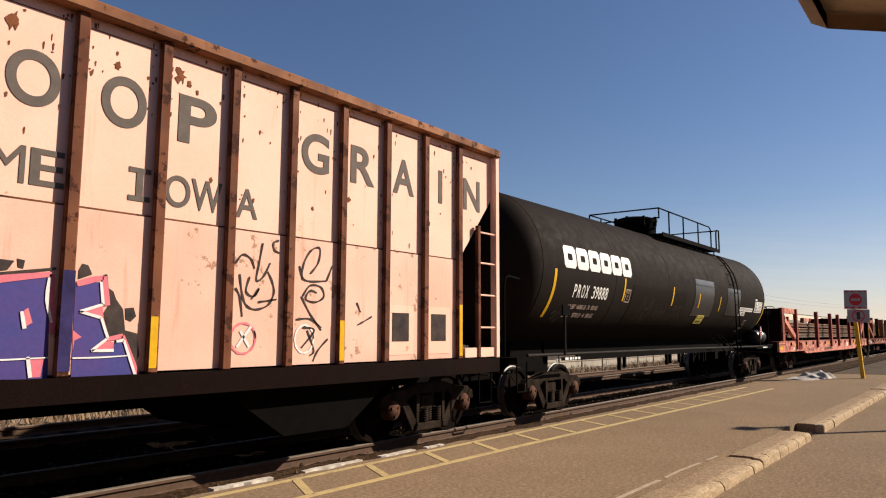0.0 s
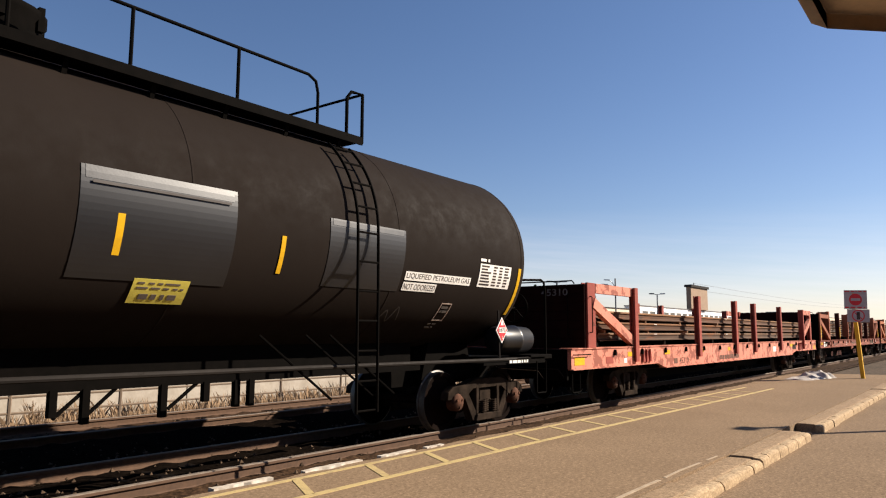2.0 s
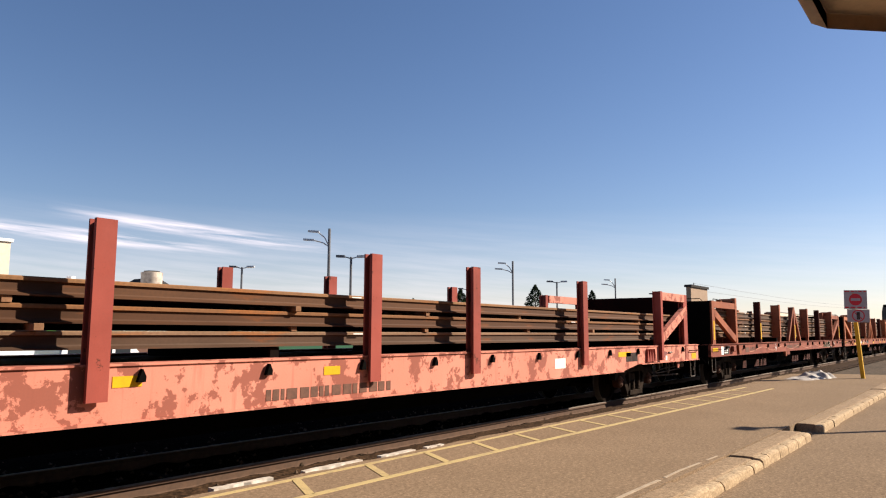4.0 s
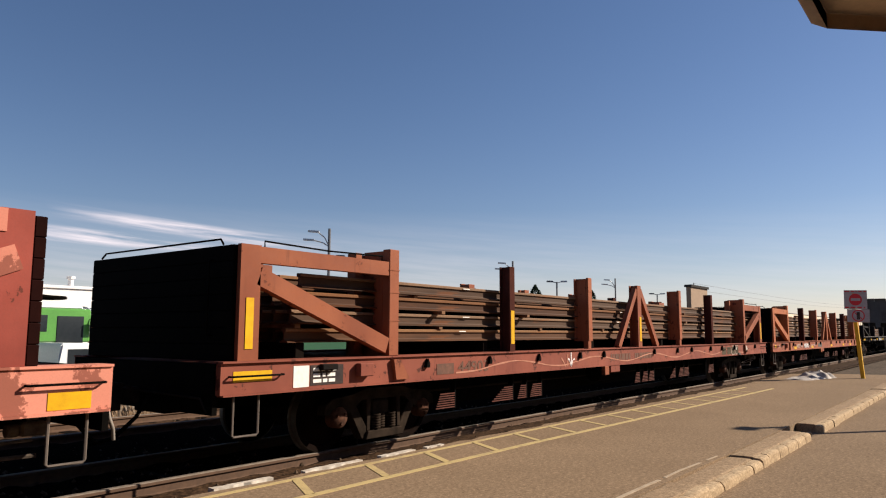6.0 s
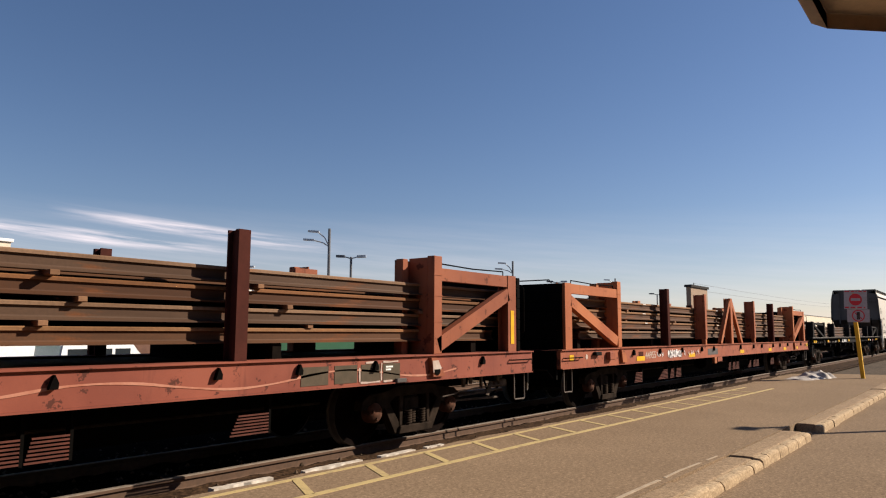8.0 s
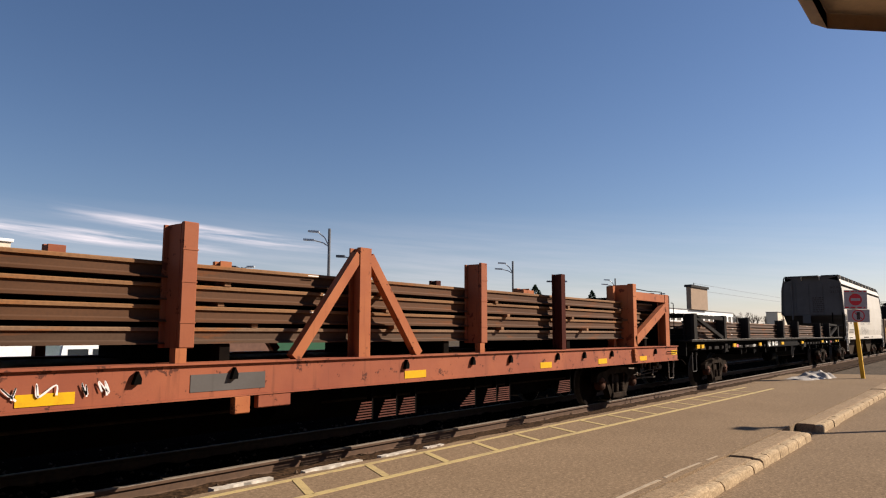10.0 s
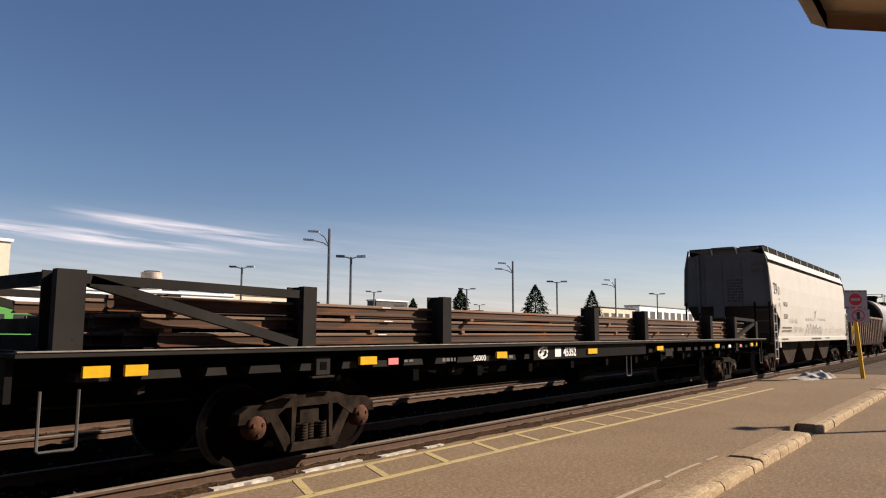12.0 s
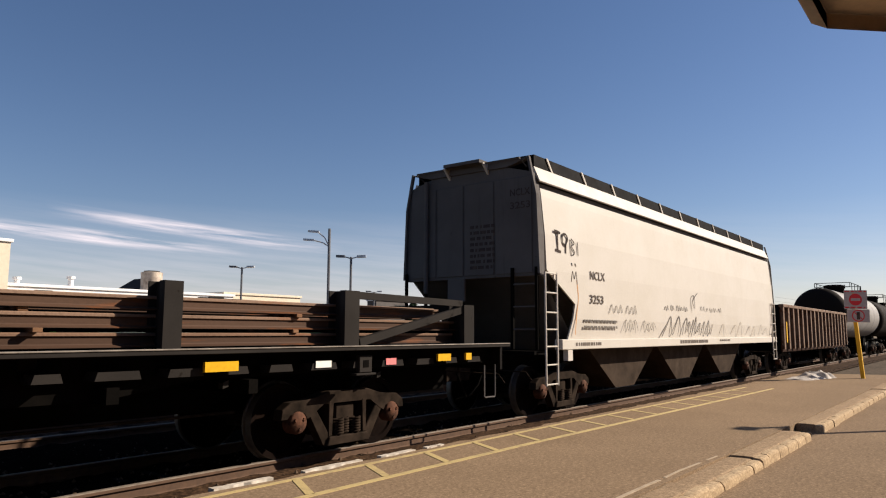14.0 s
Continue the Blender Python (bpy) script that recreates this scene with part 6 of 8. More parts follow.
def tank_car(s, x_tip0, x_tip1, R, zc, shell, head, detailed, label):
    car = thing("tank_car", label, "tank car", "train cars")
    k0, k1 = x_tip0 + R / 2, x_tip1 - R / 2
    bm = bmesh.new()
    prof, mats = [], []
    for i in range(9):
        a = math.pi / 2 * i / 8
        prof.append((k0 - R / 2 * math.cos(a), max(0.02, R * math.sin(a))))
    n = 24
    for i in range(1, n):
        prof.append((k0 + (k1 - k0) * i / n, R))
    for i in range(9):
        a = math.pi / 2 * (1 - i / 8)
        prof.append((k1 + R / 2 * math.cos(a), max(0.02, R * math.sin(a))))
    mats = [1 if i < 8 or i > len(prof) - 10 else 0 for i in range(len(prof) - 1)]
    lathe(bm, prof, "x", (0, 0, zc), 72, mats)
    part("tank_shell", bm, (shell, head), car, smooth=35)
    for x in np.linspace(k0, k1, 6):
        bm = bmesh.new()
        lathe(bm, [(x - 0.012, R + 0.001), (x - 0.006, R + 0.005), (x + 0.006, R + 0.005), (x + 0.012, R + 0.001)], "x", (0, 0, zc), 72)
        part("weld_seam", bm, shell, car, smooth=30)
    # saddles, end frames, side pipe
    for x in (x_tip0 + 1.8, x_tip1 - 1.5):
        bm = bmesh.new()
        slab(bm, [(x - 0.7, 0.78), (x + 0.7, 0.78), (x + 0.5, zc - R * 0.86), (x - 0.5, zc - R * 0.86)], -0.5, 0.5)
        part("saddle", bm, M_BLACK, car)
    for a, b in ((x_tip0 - 0.1, x_tip0 + 3.0), (x_tip1 - 2.7, x_tip1 + 0.1)):
        bm = bmesh.new()
        box(bm, a, b, -0.3, 0.3, 0.68, 1.05)
        box(bm, a, a + 0.3 if a < 5 else b, -1.45, 1.45, 1.02, 1.12) if a < 5 else box(bm, b - 0.9, b, -1.45, 1.45, 1.02, 1.12)
        part("stub_sill", bm, M_BLACK, car)
    add_truck(car, x_tip0 + 1.8)
    add_truck(car, x_tip1 - 1.2 if detailed else x_tip1 - 1.45)
    coupler(car, x_tip0 - 0.05, -1)
    coupler(car, x_tip1 + 0.05, 1)
    # top platform with dome and handrails
    xc = (x_tip0 + x_tip1) / 2
    p0, p1 = (7.95, 13.22) if detailed else (xc - 2.6, xc + 2.2)
    zt = zc + R
    bm = bmesh.new()
    dx = p0 + 0.85
    lathe(bm, [(zt - 0.35, 0.56), (zt + 0.30, 0.56), (zt + 0.36, 0.60), (zt + 0.42, 0.60), (zt + 0.48, 0.42), (zt + 0.5, 0.02)], "z", (dx, 0, 0), 24)
    for k in range(8):
        a = k * 0.785
        box(bm, dx + 0.58 * math.cos(a) - 0.03, dx + 0.58 * math.cos(a) + 0.03, 0.58 * math.sin(a) - 0.03, 0.58 * math.sin(a) + 0.03, zt + 0.22, zt + 0.47)
    part("dome", bm, M_BLACK, car, smooth=40)
    for sd in (-1, 1):
        bm = bmesh.new()
        box(bm, p0 + 0.2, p1, min(sd * 0.62, sd * 1.0), max(sd * 0.62, sd * 1.0), zt - 0.13, zt - 0.09)
        box(bm, p0 + 0.2, p1, min(sd * 0.995, sd * 1.02), max(sd * 0.995, sd * 1.02), zt - 0.17, zt - 0.06)
        part("walkway", bm, M_BLACK, car)
        for x in np.arange(p0 + 0.4, p1, 0.9):
            bm = bmesh.new()
            bar(bm, (x, sd * 0.95, zt - 0.16), (x, sd * 0.9, zc + math.sqrt(R * R - 0.81) - 0.01), 0.05, 0.02)
            part("walkway_bracket", bm, M_BLACK, car)
        zr = zt + 0.56
        bm = bmesh.new()
        rod(bm, [(p0, sd * 1.0, zr), (p1 - 1.0, sd * 1.0, zr), (p1 - 0.87, sd * 1.0, zr - 0.06), (p1 - 0.83, sd * 1.0, zr - 0.2), (p1 - 0.83, sd * 1.0, zt - 0.1)], 0.021, 8)
        part("handrail", bm, M_BLACK, car, smooth=50)
        for x in (p0, p0 + 0.75, p0 + 1.9, p0 + 3.2):
            bm = bmesh.new()
            rod(bm, [(x, sd * 1.0, zt - 0.1 if x > p0 else zt + 0.28), (x, sd * 1.0, zr)], 0.021, 8)
            part("handrail_post", bm, M_BLACK, car)
        bm = bmesh.new()
        rod(bm, [(p1 - 0.3, sd * 1.0, zt - 0.1), (p1 - 0.3, sd * 1.0, zr - 0.12), (p1 - 0.22, sd * 1.0, zr - 0.02), (p1, sd * 1.0, zr), (p1, sd * 1.0, zt - 0.14)], 0.024, 8)
        part("end_rail", bm, M_BLACK, car, smooth=50)
    for x, z in ((p0, zr), (p1, zr), (p0, zt + 0.3)):
        bm = bmesh.new()
        rod(bm, [(x, -1.0, z), (x, 1.0, z)], 0.02, 8)
        part("cross_rail", bm, M_BLACK, car)
    if not detailed:
        MOVERS.append((car, s))
        return
    # side ladder over the flank
    for x in (12.58, 12.95):
        bm = bmesh.new()
        pts = []
        for i in range(12):
            a = radians(50 - i * 50 / 11)
            pts.append((x, -(R + 0.09) * math.cos(a), zc + (R + 0.09) * math.sin(a)))
        pts += [(x, -R - 0.10, 2.2), (x, -R - 0.11, 0.55)]
        rod(bm, pts, 0.019, 6)
        part("ladder_rail", bm, M_BLACK, car, smooth=50)
    zs = [(-(R + 0.09) * math.cos(radians(a)), zc + (R + 0.09) * math.sin(radians(a))) for a in (47, 36, 24, 12, 0)] + [(-R - 0.1, z) for z in (2.42, 2.05, 1.68, 1.31, 0.94, 0.58)]
    for y, z in zs:
        bm = bmesh.new()
        rod(bm, [(12.58, y, z), (12.95, y, z)], 0.014, 6)
        part("ladder_rung", bm, M_BLACK, car)
    for x in (12.2, 12.9, 13.3):
        bm = bmesh.new()
        rod(bm, [(x - 0.7, -R + 0.4, 1.5), (x, -R - 0.08, 0.75)], 0.016, 6)
        part("ladder_brace", bm, M_BLACK, car)
    # low side pipe with hangers
    bm = bmesh.new()
    rod(bm, [(0.4, -1.42, 1.15), (8.6, -1.42, 1.14), (17.0, -1.42, 1.10)], 0.028, 8)
    part("side_pipe", bm, M_GREYPOST, car)
    bm = bmesh.new()
    box(bm, 2.6, 14.9, -0.5, 0.5, 1.085, 1.5)
    part("bottom_sill", bm, M_BLACK, car)
    bm = bmesh.new()
    box(bm, 3.2, 14.6, -0.95, -0.90, 0.98, 1.09)
    part("brake_rigging", bm, M_BLACK, car)
    rg = random.Random(3)
    for x in (5.3, 5.6, 8.35, 8.6, 9.3, 9.6, 10.4, 10.9, 11.3, 11.5):
        bm = bmesh.new()
        box(bm, x, x + 0.07, -0.96, -0.89, 0.66 + rg.uniform(0, 0.15), 1.0)
        part("hanger", bm, M_BLACK, car)
    for a, b in ((9.35, 9.65), (9.65, 9.95), (10.5, 10.85)):
        bm = bmesh.new()
        rod(bm, [(a, -0.92, 0.74), (b, -0.92, 1.0)], 0.02, 6)
        part("rigging_rod", bm, M_BLACK, car)
    # end platform, hand wheel, reservoir, grab rails
    bm = bmesh.new()
    box(bm, 15.6, 17.55, -1.42, -0.9, 1.02, 1.06)
    box(bm, 17.0, 17.75, -1.45, -1.0, 1.08, 1.16, 0.01)
    part("end_step", bm, M_BLACK, car)
    bm = bmesh.new()
    lathe(bm, [(16.32, 0.05), (16.35, 0.2), (16.42, 0.235), (16.84, 0.235), (16.86, 0.25), (16.92, 0.25), (16.94, 0.235), (17.3, 0.22), (17.4, 0.14), (17.42, 0.02)], "x", (0, -1.12, 1.42), 24)
    part("air_reservoir", bm, M_PATCH, car, smooth=40)
    bm = bmesh.new()
    ring = [(17.55 + 0.05, -0.75 + 0.28 * math.cos(a), 2.0 + 0.28 * math.sin(a)) for a in np.linspace(0, 6.28319, 21)]
    rod(bm, ring, 0.018, 6, caps=False)
    for a in np.arange(0, 3.1, 0.785):
        rod(bm, [(17.6, -0.75 - 0.28 * math.cos(a), 2.0 - 0.28 * math.sin(a)), (17.6, -0.75 + 0.28 * math.cos(a), 2.0 + 0.28 * math.sin(a))], 0.012, 5)
    rod(bm, [(17.2, -0.75, 2.0), (17.62, -0.75, 2.0)], 0.03, 8)
    part("brake_wheel", bm, M_BLACK, car)
    for xa, xb, y in ((17.3, 17.78, -1.3), (0.35, -0.15, -1.3)):
        bm = bmesh.new()
        rod(bm, [(xa - (xb - xa) * 0.9, y + 0.1, 2.46), (xb - (xb - xa) * 0.3, y, 2.5), (xb - (xb - xa) * 0.08, y, 2.46), (xb, y, 2.3), (xb, y, 1.15)], 0.022, 8)
        part("end_handrail", bm, M_BLACK, car, smooth=50)
    bm = bmesh.new()
    rod(bm, [(1.72, -1.45, 1.12), (1.72, -1.45, 1.86)], 0.024, 6)
    part("placard_post", bm, M_GREYPOST, car)
    bm = bmesh.new()
    box(bm, 1.62, 1.92, -1.47, -1.44, 1.861, 2.06, 0.006)
    part("placard_holder", bm, M_BLACK, car)
    bm = bmesh.new()
    rod(bm, [(16.05, -1.42, 1.12), (16.05, -1.40, 1.9)], 0.02, 6)
    part("placard_post", bm, M_GREYPOST, car)
    stirrup(car, 0.0, -1.45, 1.05, 0.32, 0.5, M_BLACK)
    stirrup(car, 17.2, -1.45, 1.05, 0.32, 0.55, M_BLACK)
    part("notice_panel", plate(1.55, 2.6, 1.03, 1.09, -1.452), M_BLACK, car)
    bm = bmesh.new()
    lines_of_print(bm, 1.7, 2.35, 1.085, 1, 0.1, 0.045, 6, -1.457)
    lines_of_print(bm, 16.3, 16.9, 1.085, 1, 0.1, 0.045, 7, -1.457)
    part("notice_print", bm, M_LETTER, car)
    # owner's mark as six plain rounded blocks
    for i in range(6):
        bm = bmesh.new()
        x0, w, h, z0 = 1.66 + i * 0.535, 0.49, 0.43, 2.77
        out = [(x0 + 0.06, z0), (x0 + w - 0.06, z0), (x0 + w, z0 + 0.06), (x0 + w, z0 + h - 0.06), (x0 + w - 0.06, z0 + h), (x0 + 0.06, z0 + h), (x0, z0 + h - 0.06), (x0, z0 + 0.06)]
        t = 0.15
        inn = [(x0 + t + 0.02, z0 + t), (x0 + w - t - 0.02, z0 + t), (x0 + w - t, z0 + t + 0.02), (x0 + w - t, z0 + h - t - 0.02), (x0 + w - t - 0.02, z0 + h - t), (x0 + t + 0.02, z0 + h - t), (x0 + t, z0 + h - t - 0.02), (x0 + t, z0 + t + 0.02)]
        a = [bm.verts.new((x, 0, z)) for x, z in out]
        b = [bm.verts.new((x, 0, z)) for x, z in inn]
        for k in range(8):
            bm.faces.new((a[k], a[(k + 1) % 8], b[(k + 1) % 8], b[k]))
        part("mark_block", wrap(bm, R, zc, 0.005, 0.05), M_LETTER, car, "white rounded block of the owner's mark")

    def stick(bm, mat, name, label="", lift=0.004):
        return part(name, wrap(bm, R, zc, lift), mat, car, label)

    for ch, xl, w in zip("PROX39888", (2.14, 2.31, 2.48, 2.64, 2.95, 3.10, 3.25, 3.40, 3.55), (0.11, 0.125, 0.125, 0.14, 0.12, 0.12, 0.12, 0.12, 0.12)):
        stick(shift(flat_text(ch, 0.25, w, 0.0005, bold=0.012), xl, 0, 2.23), M_LETTER, "letter")
    stick(shift(flat_text("LD LMT  164300 LB   74   500 KG", 0.088, 1.30, 0.0005, bold=0.012), 2.12, 0, 2.01), M_FADED, "data_print")
    stick(shift(flat_text("LT WT    98700 LB   44   800 KG", 0.088, 1.30, 0.0005, bold=0.012), 2.08, 0, 1.85), M_FADED, "data_print")
    for x0, x1, za, zb_ in ((1.28, 1.37, 1.84, 2.72), (4.45, 4.52, 2.24, 2.73), (7.49, 7.56, 2.24, 2.70), (9.56, 9.63, 2.24, 2.62), (11.47, 11.53, 2.2, 2.62), (16.55, 16.63, 1.85, 2.62)):
        stick(plate(x0, x1, za, zb_), M_YELLOW, "reflector", "yellow reflective strip")

    def frame_lines(x0, x1, z0_, z1_, t):
        bm = bmesh.new()
        for a in ((x0, x1, z0_, z0_ + t), (x0, x1, z1_ - t, z1_), (x0, x0 + t, z0_ + t, z1_ - t), (x1 - t, x1, z0_ + t, z1_ - t)):
            box(bm, a[0], a[1], -0.002, 0, a[2], a[3])
        return bm

    stick(frame_lines(4.58, 4.84, 2.22, 2.50, 0.018), M_FADED, "plate_box")
    stick(shift(flat_text("PLATE", 0.05, 0.16, 0.0005), 4.63, 0, 2.41), M_FADED, "plate_print")
    stick(shift(flat_text("C", 0.09, 0.07, 0.0005), 4.68, 0, 2.28), M_FADED, "lettering")
    stick(plate(9.2, 10.85, 2.02, 3.02), M_PATCH, "repainted_patch", "glossy black repainted patch", 0.002)
    stick(plate(12.2, 13.6, 2.10, 2.92), M_PATCH, "repainted_patch", "glossy black repainted patch", 0.002)
    # Paler strips and a bar that paint in the reflection on the glossy patches.
    stick(plate(9.24, 10.81, 2.90, 3.02), M_PATCH_GLINT, "patch_glint_strip", "grey strip for the glint along the patch top", 0.005)
    stick(plate(9.3, 10.76, 2.86, 2.885), M_GREYSHADE, "glint_bar", "", 0.02)
    stick(plate(12.24, 13.56, 2.84, 2.92), M_PATCH_GLINT, "patch_glint_strip", "grey strip for the glint along the patch top", 0.005)
    stick(plate(4.95, 8.55, 1.75, 2.62), M_SMOOTH, "cleaned_band", "darker cleaned paint band", 0.0015)
    stick(plate(9.85, 10.45, 1.82, 2.05), M_NOTICE, "notice", "yellow notice with small print", 0.006)
    bm = bmesh.new()
    lines_of_print(bm, 9.9, 10.4, 2.02, 2, 0.045, 0.016, 8)
    lines_of_print(bm, 9.95, 10.35, 1.91, 1, 0.05, 0.05, 9)
    stick(bm, M_GREYLET, "notice_print", "", 0.011)
    stick(plate(13.68, 15.22, 2.26, 2.38), M_LETTER, "notice", "white name panel", 0.004)
    stick(shift(flat_text("LIQUEFIED PETROLEUM GAS", 0.085, 1.48, 0.0005), 13.71, 0, 2.277), M_SPRAY, "lettering", "", 0.009)
    stick(plate(13.68, 14.42, 2.12, 2.235), M_LETTER, "notice", "white name panel", 0.004)
    stick(shift(flat_text("NOT ODORIZED", 0.08, 0.70, 0.0005), 13.70, 0, 2.137), M_SPRAY, "lettering", "", 0.009)
    stick(plate(15.42, 16.32, 2.26, 2.62), M_LETTER, "data_panel", "white data table", 0.003)
    bm = bmesh.new()
    rg = random.Random(2)
    for i in range(7):
        for a, b in ((15.46, 15.74), (15.80, 15.92), (15.97, 16.08), (16.13, 16.28)):
            box(bm, a, a + (b - a) * rg.uniform(0.6, 1.0), -0.002, 0, 2.29 + i * 0.047, 2.315 + i * 0.047)
    stick(bm, M_SPRAY, "data_print", "", 0.008)
    bm = bmesh.new()
    lines_of_print(bm, 15.42, 15.7, 2.70, 1, 0.1, 0.045, 2)
    stick(bm, M_LETTER, "small_print")
    stick(frame_lines(14.72, 14.98, 1.72, 1.98, 0.014), M_FADED, "stencil_box")
    bm = bmesh.new()
    lines_of_print(bm, 14.76, 14.94, 1.93, 2, 0.06, 0.03, 2)
    lines_of_print(bm, 14.7, 14.95, 1.68, 2, 0.05, 0.02, 3)
    stick(bm, M_CHALK, "small_print")
    # chalky tags
    bm = bmesh.new()
    for pts in ([(5.5, 1.85), (5.62, 1.95), (5.75, 2.35), (5.9, 2.1), (6.1, 2.15), (6.3, 2.35), (6.2, 1.95), (5.95, 1.8), (5.85, 2.05), (6.05, 1.85)],
                [(6.6, 2.25), (6.62, 1.95), (6.78, 2.1), (6.82, 1.85)], [(6.9, 2.3), (6.92, 1.9), (7.05, 2.1), (7.1, 1.85)], [(7.2, 2.3), (7.22, 1.88), (7.35, 1.9)],
                [(7.4, 2.2), (7.55, 2.15), (7.4, 2.0), (7.58, 1.9)], [(7.62, 1.8), (7.8, 2.25)], [(7.8, 1.9), (7.95, 2.25), (8.1, 1.95), (7.9, 2.05)],
                [(8.15, 2.2), (8.35, 2.25), (8.2, 2.05), (8.4, 1.95), (8.2, 1.85)],
                [(1.6, 1.9), (1.75, 1.95), (1.7, 1.8), (1.9, 1.95), (1.85, 1.75), (2.0, 1.85)], [(13.5, 1.7), (13.6, 1.85), (13.7, 1.7), (13.8, 1.9), (13.9, 1.72)]):
        tag_stroke(bm, pts, 0.018, 0.0, 0.0005)
    stick(bm, M_TANKTAG, "graffiti_tag", "grey chalky tag", 0.008)
    # hazard placard
    for xc_, yp, rot in ((16.05, -1.46, 0.0),):
        bm = bmesh.new()
        h = 0.170
        slab(bm, [(xc_ - h, 1.58), (xc_, 1.58 - h * 1.25), (xc_ + h, 1.58), (xc_, 1.58 + h * 1.25)], yp - 0.012, yp)
        pl = part("placard", bm, M_LETTER, car, "white-edged red diamond placard")
        h = 0.146
        bm = bmesh.new()
        slab(bm, [(xc_ - h, 1.58), (xc_, 1.58 - h * 1.25), (xc_ + h, 1.58), (xc_, 1.58 + h * 1.25)], yp - 0.016, yp - 0.0125)
        part("placard_face", bm, M_RED, pl)
        part("number_panel", plate(xc_ - 0.10, xc_ + 0.10, 1.537, 1.623, yp - 0.0165), M_LETTER, pl)
        part("placard_number", shift(flat_text("1075", 0.062, 0.172, 0.002), xc_ - 0.086, yp - 0.022, 1.549), M_SPRAY, pl)
        part("placard_number", shift(flat_text("2", 0.045, 0.026, 0.002), xc_ - 0.013, yp - 0.018, 1.443), M_LETTER, pl)
        bm = bmesh.new()
        slab(bm, [(xc_ - 0.036, 1.66), (xc_ + 0.036, 1.66), (xc_ + 0.029, 1.703), (xc_, 1.745), (xc_ - 0.029, 1.703)], yp - 0.019, yp - 0.0165)
        part("flame_sign", bm, M_LETTER, pl)
    MOVERS.append((car, s))


def white_hopper(s):
    """Off-white covered hopper with rounded flanks; its front end looks along the track."""
    car = thing("covered_hopper", "off-white covered hopper car with graffiti and a shade-darkened end", "freight car", "train cars")
    x0, x1 = 0.35, 17.15
    # flank section: bowed sides, sloping eaves
    sec = [(1.50, 1.42), (1.545, 1.8), (1.555, 2.08), (1.56, 2.66), (1.54, 3.3), (1.48, 4.0), (1.46, 4.15)]
    zb = 1.42
    for sd in (-1, 1):
        bm = bmesh.new()
        nx = 16
        layers_ = []
        for inset in (0.0, 0.03):
            rows = []
            for y, z in sec:
                # the ends lean in towards the bottom below the end sheet
                cutf = 0.0 if z > 2.6 else {1.42: 0.85, 1.8: 1.0, 2.08: 1.08}[z]
                a, b = x0 + (0.08 + 0.02 * (4.4 - z)) + cutf, x1 - 0.08 + 0.07 * (4.4 - z) - cutf * 0.35
                rows.append([bm.verts.new((a + (b - a) * i / nx, sd * (y - inset), z)) for i in range(nx + 1)])
            for r0, r1 in zip(rows, rows[1:]):
                for i in range(nx):
                    bm.faces.new((r0[i], r0[i + 1], r1[i + 1], r1[i]))
            layers_.append(rows)
        for k in range(len(sec) - 1):
            for i in (0, nx):
                bm.faces.new((layers_[0][k][i], layers_[0][k + 1][i], layers_[1][k + 1][i], layers_[1][k][i]))
        for k in (0, len(sec) - 1):
            for i in range(nx):
                bm.faces.new((layers_[0][k][i], layers_[0][k][i + 1], layers_[1][k][i + 1], layers_[1][k][i]))
        part("side_sheet", bm, M_CREAM, car)
        # Set-back grey strip that paints in the shadow cast by the eave.
        bm = bmesh.new()
        box(bm, x0 + 0.05, x1 - 0.05, min(sd * 1.41, sd * 1.35), max(sd * 1.41, sd * 1.35), 4.152, 4.25)
        part("eave_shade_band", bm, M_GREYSHADE, car)
        bm = bmesh.new()
        slab_pts = [(sd * 1.49, 4.251), (sd * 1.51, 4.27), (sd * 1.385, 4.55), (sd * 1.34, 4.53)]
        a = [bm.verts.new((x0, y, z)) for y, z in slab_pts]
        b = [bm.verts.new((x1 - 0.1, y, z)) for y, z in slab_pts]
        for i in range(4):
            bm.faces.new((a[i], a[(i + 1) % 4], b[(i + 1) % 4], b[i]))
        bm.faces.new(a)
        bm.faces.new(b)
        part("eave", bm, M_CREAM, car)
        bm = bmesh.new()
        box(bm, x0 + 0.62, x1 + 0.28, min(sd * 1.58, sd * 1.42), max(sd * 1.58, sd * 1.42), 1.23, 1.419, 0.012)
        part("side_sill", bm, M_CREAM, car)
        # roof walkway edge seen against the sky
        for x in np.arange(1.05, x1 - 0.3, 1.44):
            bm = bmesh.new()
            slab(bm, [(x - 0.03, 4.552), (x + 0.03, 4.552), (x - 0.17, 4.79), (x - 0.23, 4.79)], sd * 1.385, sd * 1.364)
            part("walkway_stanchion", bm, M_CREAM, car)
        bm = bmesh.new()
        box(bm, x0 + 0.05, x1 - 0.15, min(sd * 1.36, sd * 1.34), max(sd * 1.36, sd * 1.34), 4.53, 4.785)
        box(bm, x0 + 0.05, x1 - 0.15, min(sd * 1.338, sd * 0.5), max(sd * 1.338, sd * 0.5), 4.755, 4.785)
        part("roof_walkway", bm, M_BLKFLAT, car)
    bm = bmesh.new()
    pts = [(-1.36, 4.46), (-0.8, 4.62), (0, 4.66), (0.8, 4.62), (1.36, 4.46)]
    a = [bm.verts.new((x0 + 0.05, y, z)) for y, z in pts]
    b = [bm.verts.new((x1 - 0.1, y, z)) for y, z in pts]
    for i in range(4):
        bm.faces.new((a[i], a[i + 1], b[i + 1], b[i]))
    bm.faces.new(a)
    bm.faces.new(b)
    part("roof", bm, M_GREYSHADE, car)
    for k in range(9):
        x = x0 + 1.2 + k * 1.75
        bm = bmesh.new()
        box(bm, x, x + 1.3, -0.42, 0.42, 4.63, 4.78, 0.02)
